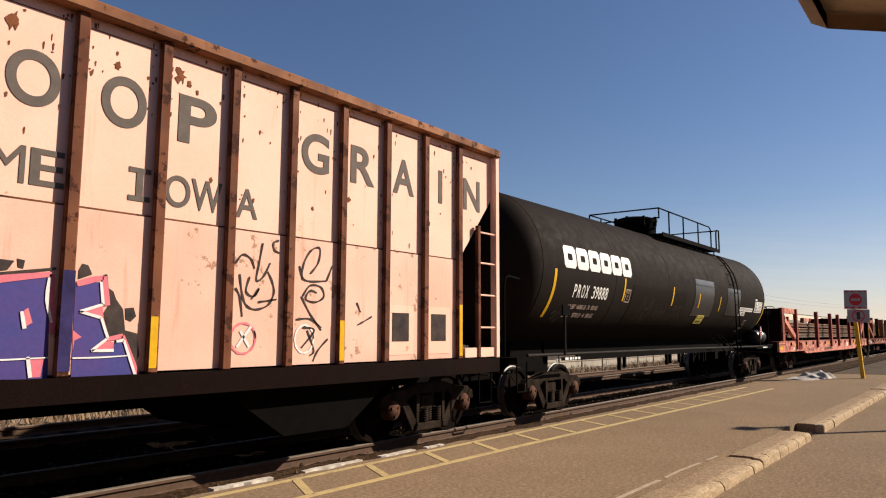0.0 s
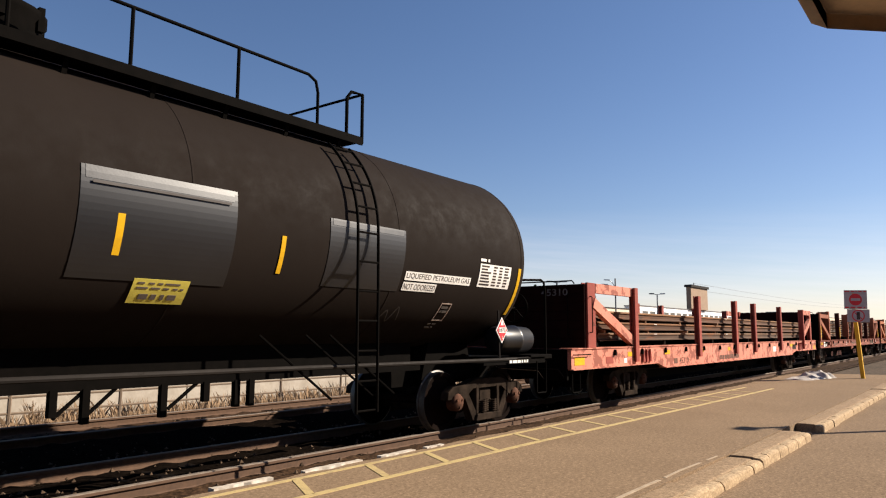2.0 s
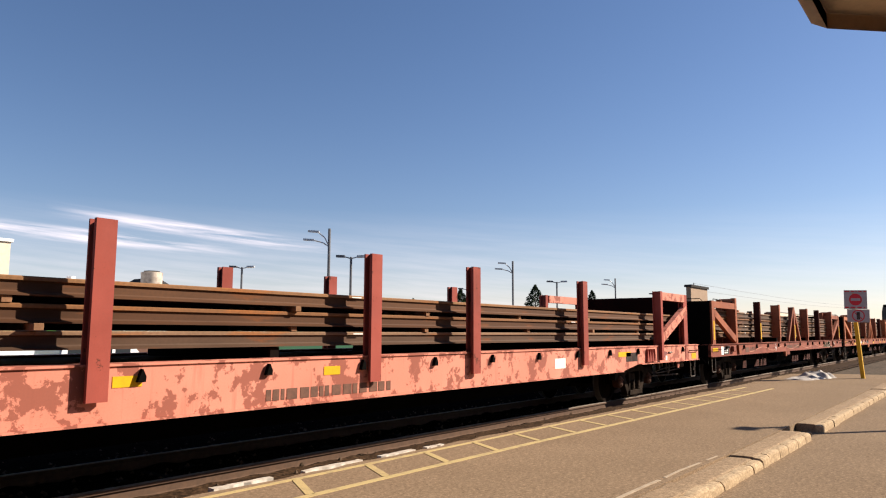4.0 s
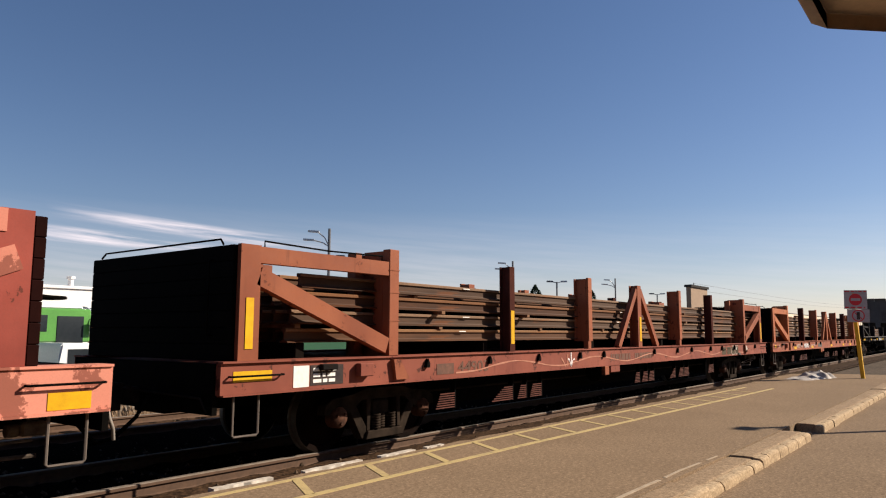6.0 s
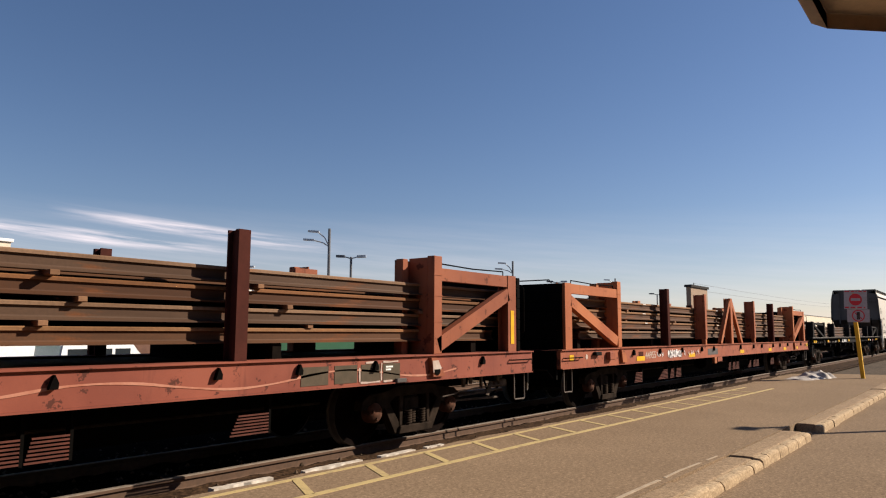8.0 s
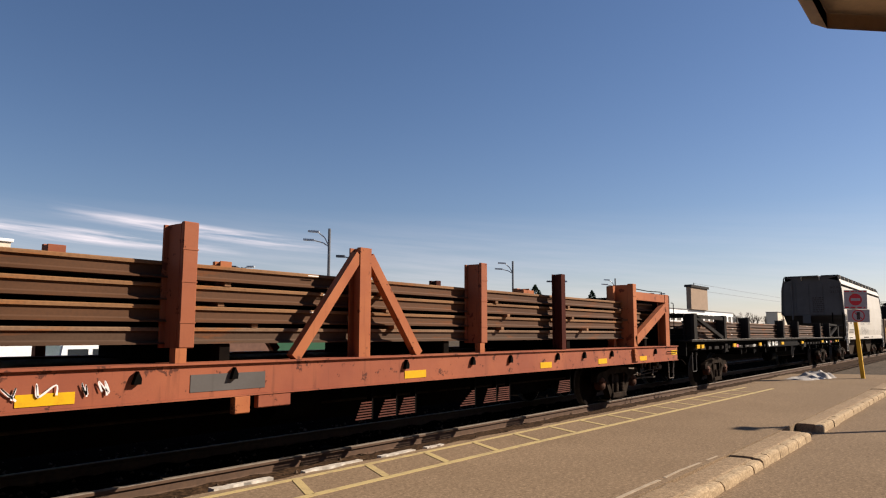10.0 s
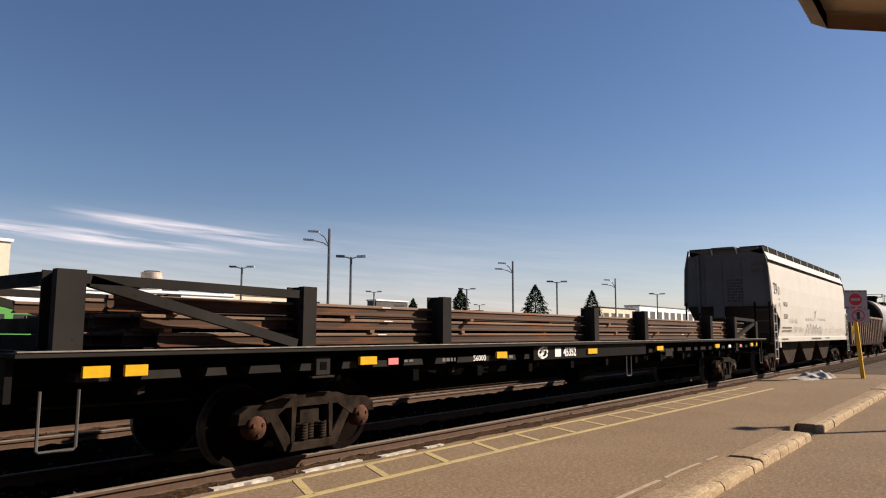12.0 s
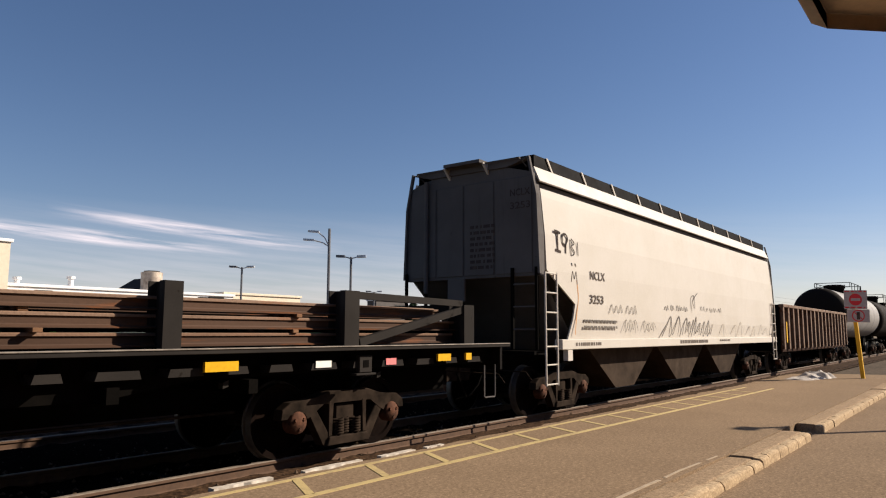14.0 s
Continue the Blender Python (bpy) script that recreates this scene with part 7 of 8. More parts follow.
        part("roof_hatch", bm, M_GREYSHADE, car)
    # The ends take the darker grey: their shade is painted into the colour.
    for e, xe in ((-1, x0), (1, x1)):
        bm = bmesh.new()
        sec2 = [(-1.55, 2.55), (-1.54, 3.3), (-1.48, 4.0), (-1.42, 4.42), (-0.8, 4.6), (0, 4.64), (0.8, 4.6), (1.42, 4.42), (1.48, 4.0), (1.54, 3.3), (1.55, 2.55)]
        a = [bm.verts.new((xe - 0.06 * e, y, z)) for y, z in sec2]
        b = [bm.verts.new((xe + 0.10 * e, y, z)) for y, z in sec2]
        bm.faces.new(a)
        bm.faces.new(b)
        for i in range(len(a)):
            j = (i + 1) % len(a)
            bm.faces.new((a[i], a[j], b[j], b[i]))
        part("end_sheet", bm, M_GREYSHADE, car)
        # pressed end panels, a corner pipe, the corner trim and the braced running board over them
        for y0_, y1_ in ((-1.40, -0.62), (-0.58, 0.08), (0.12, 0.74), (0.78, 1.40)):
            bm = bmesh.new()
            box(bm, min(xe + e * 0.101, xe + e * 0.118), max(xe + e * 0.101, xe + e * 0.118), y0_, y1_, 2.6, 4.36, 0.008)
            part("end_panel", bm, M_GREYSHADE, car)
        bm = bmesh.new()
        rod(bm, [(xe + e * 0.17, 0.98, 2.3), (xe + e * 0.17, 0.98, 4.52)], 0.045, 8)
        part("end_pipe", bm, M_GREYSHADE, car, smooth=50)
        bm = bmesh.new()
        box(bm, min(xe + e * 0.08, xe + e * 0.13), max(xe + e * 0.08, xe + e * 0.13), 0.28 - 0.2, 0.28 + 0.2, 2.12, 2.56, 0.01)
        part("bracket_plate", bm, M_GREYSHADE, car)
        for sd in (-1, 1):
            bm = bmesh.new()
            bar(bm, (xe + e * 0.13, sd * 1.555, 2.58), (xe + e * 0.13, sd * 1.50, 4.0), 0.045, 0.06, (1, 0, 0))
            bar(bm, (xe + e * 0.13, sd * 1.50, 4.0), (xe + e * 0.13, sd * 1.35, 4.72), 0.045, 0.06, (1, 0, 0))
            part("corner_trim", bm, M_GREYSHADE, car)
            bm = bmesh.new()
            slab(bm, [(xe, 4.40), (xe + e * 0.30, 4.70), (xe, 4.70)], sd * 0.47, sd * 0.43)
            part("board_bracket", bm, M_CREAM, car)
        bm = bmesh.new()
        v = [bm.verts.new((xe + dx, y, z)) for dx in (0.0, e * 0.14) for y, z in ((-1.36, 4.70), (-0.45, 4.73), (0.45, 4.73), (1.36, 4.70), (0.9, 4.58), (-0.9, 4.58))]
        bm.faces.new(v[:6])
        bm.faces.new(v[6:][::-1])
        for k in range(6):
            bm.faces.new((v[k], v[(k + 1) % 6], v[6 + (k + 1) % 6], v[6 + k]))
        part("roof_end_plate", bm, M_GREYSHADE, car)
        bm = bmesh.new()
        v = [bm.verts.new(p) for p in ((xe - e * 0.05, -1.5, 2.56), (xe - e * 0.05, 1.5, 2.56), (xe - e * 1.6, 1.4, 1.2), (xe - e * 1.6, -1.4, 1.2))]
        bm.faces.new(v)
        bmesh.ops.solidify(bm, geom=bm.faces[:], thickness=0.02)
        part("slope_sheet", bm, M_GREYSHADE, car)
        for yy in (-1.5, -1.0, 1.0, 1.5):
            bm = bmesh.new()
            box(bm, min(xe + e * 0.12, xe + e * 0.17), max(xe + e * 0.12, xe + e * 0.17), yy - 0.025, yy + 0.025, 1.25, 2.7)
            part("end_post", bm, M_BLACK, car)
        for z in (1.6, 2.0, 2.4):
            bm = bmesh.new()
            rod(bm, [(xe + e * 0.15, -1.5, z), (xe + e * 0.15, -1.0, z)], 0.014, 6)
            part("ladder_rung", bm, M_GREYSHADE, car)
        bm = bmesh.new()
        box(bm, min(xe - e * 0.2, xe + e * 0.25), max(xe - e * 0.2, xe + e * 0.25), -1.5, 1.5, 1.16, 1.22)
        part("end_platform", bm, M_BLACK, car)
        bm = bmesh.new()
        rod(bm, [(xe - e * 0.05, -1.2, 4.58), (xe + e * 0.2, -1.2, 4.70), (xe + e * 0.2, 1.2, 4.70), (xe - e * 0.05, 1.2, 4.58)], 0.018, 6)
        part("roof_end_rail", bm, M_GREYSHADE, car)
        bm = bmesh.new()
        box(bm, min(xe, xe + e * 0.35), max(xe, xe + e * 0.35), -0.42, 0.42, 4.70, 4.76)
        part("end_running_board", bm, M_GREYSHADE, car)
        # side ladder
        bm = bmesh.new()
        for xx in (xe + e * 0.02, xe - e * 0.40):
            rod(bm, [(xx, -1.60, 0.62), (xx, -1.60, 2.62)], 0.02, 6)
        part("side_ladder", bm, M_CREAM, car)
        for z in (0.64, 0.98, 1.3, 1.6, 1.9, 2.25, 2.6):
            bm = bmesh.new()
            rod(bm, [(xe + e * 0.02, -1.60, z), (xe - e * 0.40, -1.60, z)], 0.014, 6)
            part("ladder_rung", bm, M_CREAM, car)
    for xa in (2.8, 6.6, 10.4):
        bm = bmesh.new()
        slab(bm, [(xa, 1.22), (xa + 3.6, 1.22), (xa + 2.3, 0.36), (xa + 1.3, 0.36)], -1.2, 1.2)
        part("hopper_bay", bm, M_BAY, car)
    bm = bmesh.new()
    box(bm, 0.2, 17.3, -0.3, 0.3, 0.72, 1.2)
    part("centre_sill", bm, M_BLACK, car)
    for x in (1.9, 15.9):
        add_truck(car, x)
    coupler(car, 0.2, -1)
    coupler(car, 17.4, 1)
    bm = bmesh.new()
    box(bm, 1.15, 1.33, -1.60, -1.50, 1.03, 1.228)
    part("jack_pad", bm, M_CREAM, car)
    # lettering and tags
    y = -1.567
    text(car, "NCLX", 2.19, 2.59, 0.17, 0.68, M_GREYLET, y)
    text(car, "3253", 2.16, 2.12, 0.17, 0.62, M_GREYLET, y)
    bm = bmesh.new()
    lines_of_print(bm, 1.9, 3.45, 1.80, 2, 0.12, 0.05, 3, -1.556)
    part("small_print", bm, M_CHALK, car)
    bm = bmesh.new()
    for pts in ([(0.76, 3.40), (1.0, 3.38)], [(0.88, 3.38), (0.90, 3.06)], [(0.80, 3.05), (1.02, 3.03)],
                [(1.22, 3.16), (1.10, 3.20), (1.08, 3.34), (1.20, 3.38), (1.28, 3.30), (1.22, 3.18), (1.20, 3.02)]):
        tag_stroke(bm, pts, 0.055, -1.553)
    for pts in ([(1.42, 3.32), (1.42, 3.02), (1.56, 3.06), (1.44, 3.17), (1.54, 3.24), (1.42, 3.32)], [(1.68, 3.28), (1.70, 3.02)],
                [(1.42, 2.86), (1.45, 2.80)], [(1.56, 2.86), (1.60, 2.80)], [(1.40, 2.50), (1.46, 2.70), (1.52, 2.56), (1.60, 2.70), (1.64, 2.46)]):
        tag_stroke(bm, pts, 0.03, -1.558)
    part("graffiti_tag", bm, M_SPRAY, car, "dark sprayed tag")
    # scribbled words: upright strokes, loops and a long flourish
    rg = random.Random(77)
    bm = bmesh.new()

    def scrawl(xa, xb, z, h, w, pitch, yy):
        x = xa
        while x < xb:
            pts = []
            for k in range(rg.choice((3, 5, 7))):
                pts.append((x, z + h * ((k % 2) * rg.uniform(0.65, 1.2) + (1 - k % 2) * rg.uniform(-0.05, 0.2))))
                x += pitch * rg.uniform(0.32, 0.62)
            tag_stroke(bm, pts, w, yy)
            x += pitch * rg.uniform(0.1, 0.6)

    for k, pts in enumerate(([(5.98, 1.46), (6.34, 1.72), (6.66, 1.94), (6.70, 1.50), (7.22, 1.96), (7.30, 1.52)],
                             [(7.42, 1.50), (7.60, 1.80), (7.82, 1.92), (7.80, 1.58), (8.02, 1.84), (8.10, 1.50), (8.34, 1.90)],
                             [(8.30, 1.48), (8.56, 1.98), (8.60, 1.58), (8.86, 1.82), (8.94, 1.54)],
                             [(9.04, 1.54), (9.24, 1.86), (9.30, 1.50), (9.62, 1.90), (9.66, 1.52), (9.98, 1.80)])):
        tag_stroke(bm, pts, 0.042, -1.556 - 0.0006 * k)
    scrawl(6.2, 7.75, 2.10, 0.12, 0.024, 0.15, -1.5635)
    scrawl(8.9, 10.6, 2.14, 0.12, 0.024, 0.15, -1.5645)
    scrawl(3.05, 4.5, 1.95, 0.17, 0.020, 0.22, -1.564)
    scrawl(3.75, 5.2, 1.60, 0.22, 0.020, 0.28, -1.560)
    tag_stroke(bm, [(8.2, 2.1), (8.15, 2.45), (8.4, 2.52), (8.45, 2.2), (8.3, 2.4), (8.7, 2.62)], 0.028, -1.566)
    part("graffiti_tag", bm, M_CHALK, car, "grey scribbled tag")
    bm = bmesh.new()
    scrawl(10.7, 15.6, 1.50, 0.34, 0.030, 0.62, -1.557)
    part("graffiti_tag", bm, M_GHOST, car, "faded grey scribbled tag")
    bm = bmesh.new()
    lines_of_print(bm, 7.2, 9.4, 1.37, 1, 0.1, 0.08, 5, -1.583)
    lines_of_print(bm, 10.5, 11.5, 1.37, 1, 0.1, 0.05, 6, -1.583)
    lines_of_print(bm, 1.5, 2.6, 1.36, 1, 0.1, 0.06, 8, -1.583)
    part("sill_print", bm, M_GREYLET, car)
    # rust run beside the end slope
    bm = bmesh.new()
    tag_stroke(bm, [(1.62, 2.55), (1.68, 2.2), (1.60, 1.9), (1.52, 1.5)], 0.035, -1.557)
    part("rust_streak", bm, M_RUSTRUN, car)
    # end lettering on the shaded front end
    for w, z in (("NCLX", 4.02), ("3253", 3.78)):
        t = text(car, w, 0, 0, 0.13, 0.42, M_SPRAY, 0)
        t.matrix_basis = Matrix.Translation((x0 - 0.119, -0.95, z)) @ Matrix.Rotation(radians(-90), 4, "Z")
    bm = bmesh.new()
    lines_of_print(bm, 0, 0.55, 0, 8, 0.11, 0.06, 9)
    pr = part("end_print", bm, M_SPRAY, car)
    pr.matrix_basis = Matrix.Translation((x0 - 0.119, -0.05, 3.55)) @ Matrix.Rotation(radians(-90), 4, "Z")
    MOVERS.append((car, s))


def gondola(s):
    L, z0, z1 = 15.1, 0.95, 2.55
    car = thing("gondola_car", "rusty brown ribbed gondola car", "freight car", "train cars")
    for sd in (-1, 1):
        bm = bmesh.new()
        box(bm, 0, L, min(sd * 1.46, sd * 1.42), max(sd * 1.46, sd * 1.42), z0 - 0.1, z1)
        part("side_sheet", bm, M_GON, car)
        bm = bmesh.new()
        box(bm, 0, L, min(sd * 1.58, sd * 1.40), max(sd * 1.58, sd * 1.40), z1 + 0.001, z1 + 0.12, 0.012)
        part("top_chord", bm, M_GONRIB, car)
        for k in range(18):
            x = 0.1 + k * 0.875
            bm = bmesh.new()
            slab(bm, [(x - 0.10, z0), (x + 0.10, z0), (x + 0.10, z1), (x - 0.10, z1)], sd * 1.56, sd * 1.461)
            part("rib", bm, M_GONRIB, car)
    for x in (0.03, L - 0.03):
        bm = bmesh.new()
        box(bm, x - 0.03, x + 0.03, -1.419, 1.419, z0 - 0.1, z1 + 0.1)
        part("end_wall", bm, M_BLACK, car)
    bm = bmesh.new()
    box(bm, 0.1, L - 0.1, -1.4, 1.4, z0 - 0.05, z0 + 0.02)
    box(bm, 0.1, L - 0.1, -0.3, 0.3, 0.65, z0 - 0.051)
    part("floor_plate", bm, M_BLACK, car)
    part("reflector", plate(0.35, 0.5, 1.2, 2.0, -1.57), M_YELLOW, car, "yellow reflective strip")
    for x in (1.9, L - 1.9):
        add_truck(car, x)
    coupler(car, 0, -1)
    coupler(car, L, 1)
    MOVERS.append((car, s))


cream_grain_hopper(-6.97)
tank_car(10.23, 0.11, 17.38, 1.5, 2.79, M_BLACKTANK, M_BLACKTANK, True, "black cylindrical tank car with white lettering and top railing")
salmon_flat(28.53)
orange_flat(53.09, "44903", False, 13)
orange_flat(76.23, "44955", True, 17)
black_flat(99.42)
white_hopper(124.31)
gondola(143.06)
tank_car(158.96, 0.2, 16.0, 1.45, 2.75, M_GREYTANK, M_BLACKTANK, False, "dusty grey tank car with a black end")
tank_car(176.16, 0.2, 16.0, 1.45, 2.75, M_BLACKTANK, M_BLACKTANK, False, "dark tank car further down the train")


# ---- station side: canopy, added light-blocking building, posts and sign ----
M_FASCIA = plain("beige_canopy_paint", (0.72, 0.58, 0.44), (0.64, 0.51, 0.38), 2.5, 0.7)
M_SOFFIT = plain("brown_soffit_boards", (0.78, 0.62, 0.46), (0.70, 0.55, 0.40), 3, 0.8)
M_BRICK = plain("brown_wall_brick", (0.16, 0.085, 0.06), (0.11, 0.06, 0.045), 5, 0.9)
M_ROOF = plain("dark_roof_felt", (0.06, 0.055, 0.052), (0.04, 0.038, 0.036), 4, 0.9)
M_POSTYEL = plain("yellow_post_paint", (0.62, 0.36, 0.03), (0.5, 0.28, 0.03), 6, 0.6)
M_SIGN = plain("white_sign_sheet", (0.40, 0.36, 0.36), (0.32, 0.28, 0.28), 5, 0.5, bump=0.03)
M_SNOW = plain("dirty_snow", (0.50, 0.455, 0.41), (0.20, 0.16, 0.13), 3, 0.9, bump=0.5)
M_GALV = plain("galvanised_pole", (0.16, 0.16, 0.17), (0.11, 0.11, 0.12), 5, 0.55, 0.5)
M_LUM = plain("pale_lamp_housing", (0.55, 0.56, 0.58), (0.4, 0.41, 0.43), 5, 0.4, 0.4)


def build_canopy():
    th = thing("canopy", "beige platform canopy with a brown soffit and chamfered corner", "canopy", kind="structure")
    out = [(-9, 0.74), (4.68, 0.74), (7.3, -1.95), (7.3, -5.2), (-9, -5.2)]
    inn = [(-9, 0.66), (4.72, 0.66), (7.2, -1.9), (7.2, -5.2), (-9, -5.2)]

    def prism(pts, z0, z1, name, mat):
        bm = bmesh.new()
        a = [bm.verts.new((x, y, z0)) for x, y in pts]
        b = [bm.verts.new((x, y, z1)) for x, y in pts]
        bm.faces.new(a[::-1])
        bm.faces.new(b)
        for i in range(len(pts)):
            j = (i + 1) % len(pts)
            bm.faces.new((a[i], a[j], b[j], b[i]))
        return part(name, bm, mat, th)

    prism(out, 3.55, 3.72, "roof_slab", M_ROOF)
    prism(inn, 3.50, 3.549, "soffit", M_SOFFIT)
    # fascia boards round the edge, leaning in at the foot
    for (p, q), (pi, qi) in zip(zip(out, out[1:4]), zip(inn, inn[1:4])):
        bm = bmesh.new()
        o0, o1, i0, i1 = p, q, pi, qi
        v = [bm.verts.new(c) for c in ((*o0, 3.72), (*o1, 3.72), (*o1, 3.44), (*o0, 3.44), (*i0, 3.40), (*i1, 3.40), (i1[0], i1[1], 3.499), (i0[0], i0[1], 3.499))]
        for f in ((0, 1, 2, 3), (3, 2, 5, 4), (4, 5, 6, 7)):
            bm.faces.new([v[k] for k in f])
        bmesh.ops.solidify(bm, geom=bm.faces[:], thickness=0.004)
        part("fascia", bm, M_FASCIA, th)
    for x in (-7, -2, 3.5):
        bm = bmesh.new()
        box(bm, x - 0.09, x + 0.09, -1.6, -1.42, 0, 3.5, 0.01)
        part("canopy_post", bm, M_SOFFIT, th)
    # Unseen block, sized to keep skylight off the near side of the train.
    st = thing("skylight_blocker", "unseen brown brick building added behind the platform to block skylight", "building", kind="structure")
    bm = bmesh.new()
    box(bm, -24, 12, -12, -5.21, -0.06, 5.6)
    part("wall", bm, M_BRICK, st)
    bm = bmesh.new()
    slab(bm, [(-24.6, 5.601), (12.6, 5.601), (12.6, 5.8), (-24.6, 5.8)], -12.4, -4.9)
    part("roof", bm, M_ROOF, st)


def build_sign():
    th = thing("warning_sign", "leaning yellow post with two no-entry warning plates", "sign")
    bx, by = 26.48, 3.31
    top = (25.98, 3.42)
    bm = bmesh.new()
    bar(bm, (bx, by, 0.05), (top[0] + 0.03, top[1], 2.85), 0.11, 0.14, (1, 0, 0))
    part("post", bm, M_POSTYEL, th, "yellow painted post")
    d = Vector((math.cos(radians(37)), math.sin(radians(37)), 0))   # the plates face back along the platform
    r = Vector((d.y, -d.x, 0))
    for zc, w, h, dx, key in ((2.63, 0.64, 0.60, 0.03, 1), (2.115, 0.62, 0.41, 0.09, 2)):
        c = Vector((26.02, 3.40, zc)) - d * 0.09 + r * dx
        m = Matrix.Translation(c) @ Matrix.Rotation(radians(-82), 4, "Z") @ Matrix.Rotation(radians(1.5), 4, "Y")
        bm = bmesh.new()
        box(bm, -w / 2, w / 2, -0.012, 0.012, -h / 2, h / 2, 0.004)
        pl = part("plate", bm, M_SIGN, th, "white warning plate")
        pl.matrix_basis = m

        def disc(r0, r1, name, mat, sx=1.0, y=-0.0135):
            b2 = bmesh.new()
            n = 28
            a = [b2.verts.new((r1 * sx * math.cos(6.2832 * k / n), y, r1 * math.sin(6.2832 * k / n))) for k in range(n)]
            if r0:
                b = [b2.verts.new((r0 * sx * math.cos(6.2832 * k / n), y, r0 * math.sin(6.2832 * k / n))) for k in range(n)]
                for k in range(n):
                    b2.faces.new((a[k], a[(k + 1) % n], b[(k + 1) % n], b[k]))
            else:
                b2.faces.new(a)
            part(name, b2, mat, pl)

        if key == 1:
            disc(0, 0.19, "no_entry_disc", M_RED, 0.95)
            part("no_entry_bar", plate(-0.13, 0.13, -0.04, 0.04, -0.0145), M_SIGN, pl)
            b2 = bmesh.new()
            lines_of_print(b2, -0.3, 0.3, -0.23, 1, 0.05, 0.045, 5, -0.013)
            lines_of_print(b2, -0.3, 0.3, 0.28, 1, 0.05, 0.035, 6, -0.013)
            part("sign_print", b2, M_RED, pl)
        else:
            disc(0.155, 0.19, "ban_ring", M_RED, 0.95)
            b2 = bmesh.new()
            bar(b2, (-0.1, -0.014, 0.1), (0.1, -0.014, -0.1), 0.03, 0.003, (0, 1, 0))
            part("ban_bar", b2, M_RED, pl)
            part("ban_symbol", plate(-0.045, 0.045, -0.12, 0.12, -0.0132), M_SPRAY, pl)


def build_snow():
    bm = bmesh.new()
    n, m = 40, 12
    rows = []
    for i in range(n + 1):
        a = i / n
        row = []
        for j in range(m + 1):
            b = j / m
            x, y = 24.4 + 2.6 * a - 0.4 * b, 5.35 - 0.9 * b - 0.5 * a
            e = math.sin(math.pi * a) ** 0.5 * math.sin(math.pi * b) ** 0.6
            hgt = max(0.0, e * (0.20 + 0.26 * noise.noise((a * 9, b * 3.5, 3.3))) * (0.45 + 0.55 * a if a < 0.6 else 1.0))
            row.append(bm.verts.new((x + 0.08 * noise.noise((a * 9, b * 5, 1)), y, 0.10 + hgt)))
        rows.append(row)
    for i in range(n):
        for j in range(m):
            bm.faces.new((rows[i][j], rows[i + 1][j], rows[i + 1][j + 1], rows[i][j + 1]))
    tagged(part("snow_heap", bm, M_SNOW, None, "", 60), "small heap of dirty melting snow on the platform end", "snow")


def build_unseen_pole():
    th = thing("lamp_post", "grey station lamp post with a small sign on it", "lamp post")
    bm = bmesh.new()
    rod(bm, [(18.25, -2.40, -0.02), (18.25, -2.40, 5.2)], 0.07, 10)
    part("pole", bm, M_GALV, th)
    bm = bmesh.new()
    box(bm, 18.05, 18.45, -2.55, -2.25, 5.2, 5.3, 0.03)
    part("lamp_head", bm, M_LUM, th)
    bm = bmesh.new()
    box(bm, 17.98, 18.52, -2.49, -2.472, 4.5, 4.95)
    part("sign_plate", bm, M_SIGN, th)


build_canopy()
build_sign()
build_snow()
build_unseen_pole()

# ---- beyond the tracks ----
M_FENCE = plain("rusty_fence_pipe", (0.20, 0.15, 0.11), (0.14, 0.10, 0.07), 6, 0.7)
M_CONC = plain("pale_concrete", (0.44, 0.385, 0.32), (0.30, 0.255, 0.20), 2.2, 0.85, bump=0.3)
M_DRY = plain("dry_weeds", (0.30, 0.20, 0.12), (0.20, 0.13, 0.08), 3, 0.9)
M_WHITEWALL = plain("white_building_wall", (0.82, 0.80, 0.78), (0.74, 0.72, 0.70), 0.4, 0.8, bump=0.05)
M_BEIGEWALL = plain("beige_building_wall", (0.70, 0.60, 0.46), (0.62, 0.53, 0.41), 0.4, 0.8, bump=0.05)
M_GREYROOF = plain("grey_flat_roof", (0.20, 0.19, 0.19), (0.14, 0.135, 0.13), 0.6, 0.9)
M_TOWER = plain("brown_tower_brick", (0.34, 0.24, 0.17), (0.28, 0.20, 0.14), 0.8, 0.9)
M_PANE = plain("dark_window_glass", (0.02, 0.025, 0.03), (0.03, 0.035, 0.04), 1.0, 0.12, bump=0.0)
M_GREEN = plain("bus_green_paint", (0.10, 0.30, 0.055), (0.085, 0.26, 0.05), 1.5, 0.35, bump=0.0)
M_BUSWHITE = plain("bus_white_paint", (0.82, 0.82, 0.80), (0.76, 0.76, 0.74), 1.5, 0.35, bump=0.0)
M_TYRE = plain("tyre_rubber", (0.02, 0.02, 0.02), (0.03, 0.03, 0.03), 10, 0.8)
M_BARK = plain("tree_bark", (0.10, 0.075, 0.055), (0.07, 0.05, 0.04), 5, 0.95)
M_NEEDLE = plain("spruce_needles", (0.030, 0.045, 0.022), (0.02, 0.03, 0.016), 2, 0.85)
M_SHELTER = plain("shelter_white_frame", (0.75, 0.75, 0.74), (0.65, 0.65, 0.64), 2, 0.5)
M_STACK = plain("peeling_stack_render", (0.62, 0.52, 0.42), (0.16, 0.12, 0.10), 1.6, 0.9)
M_CARGREEN = plain("dark_green_paint", (0.035, 0.10, 0.055), (0.03, 0.08, 0.045), 2, 0.4)


def tinted_glass():
    k = Nodes("pale_shelter_glass", 0.12)
    k.b.inputs["Transmission Weight"].default_value = 0.75
    k.b.inputs["IOR"].default_value = 1.2
    return k.colour((0.62, 0.70, 0.66))


M_GLASS = tinted_glass()


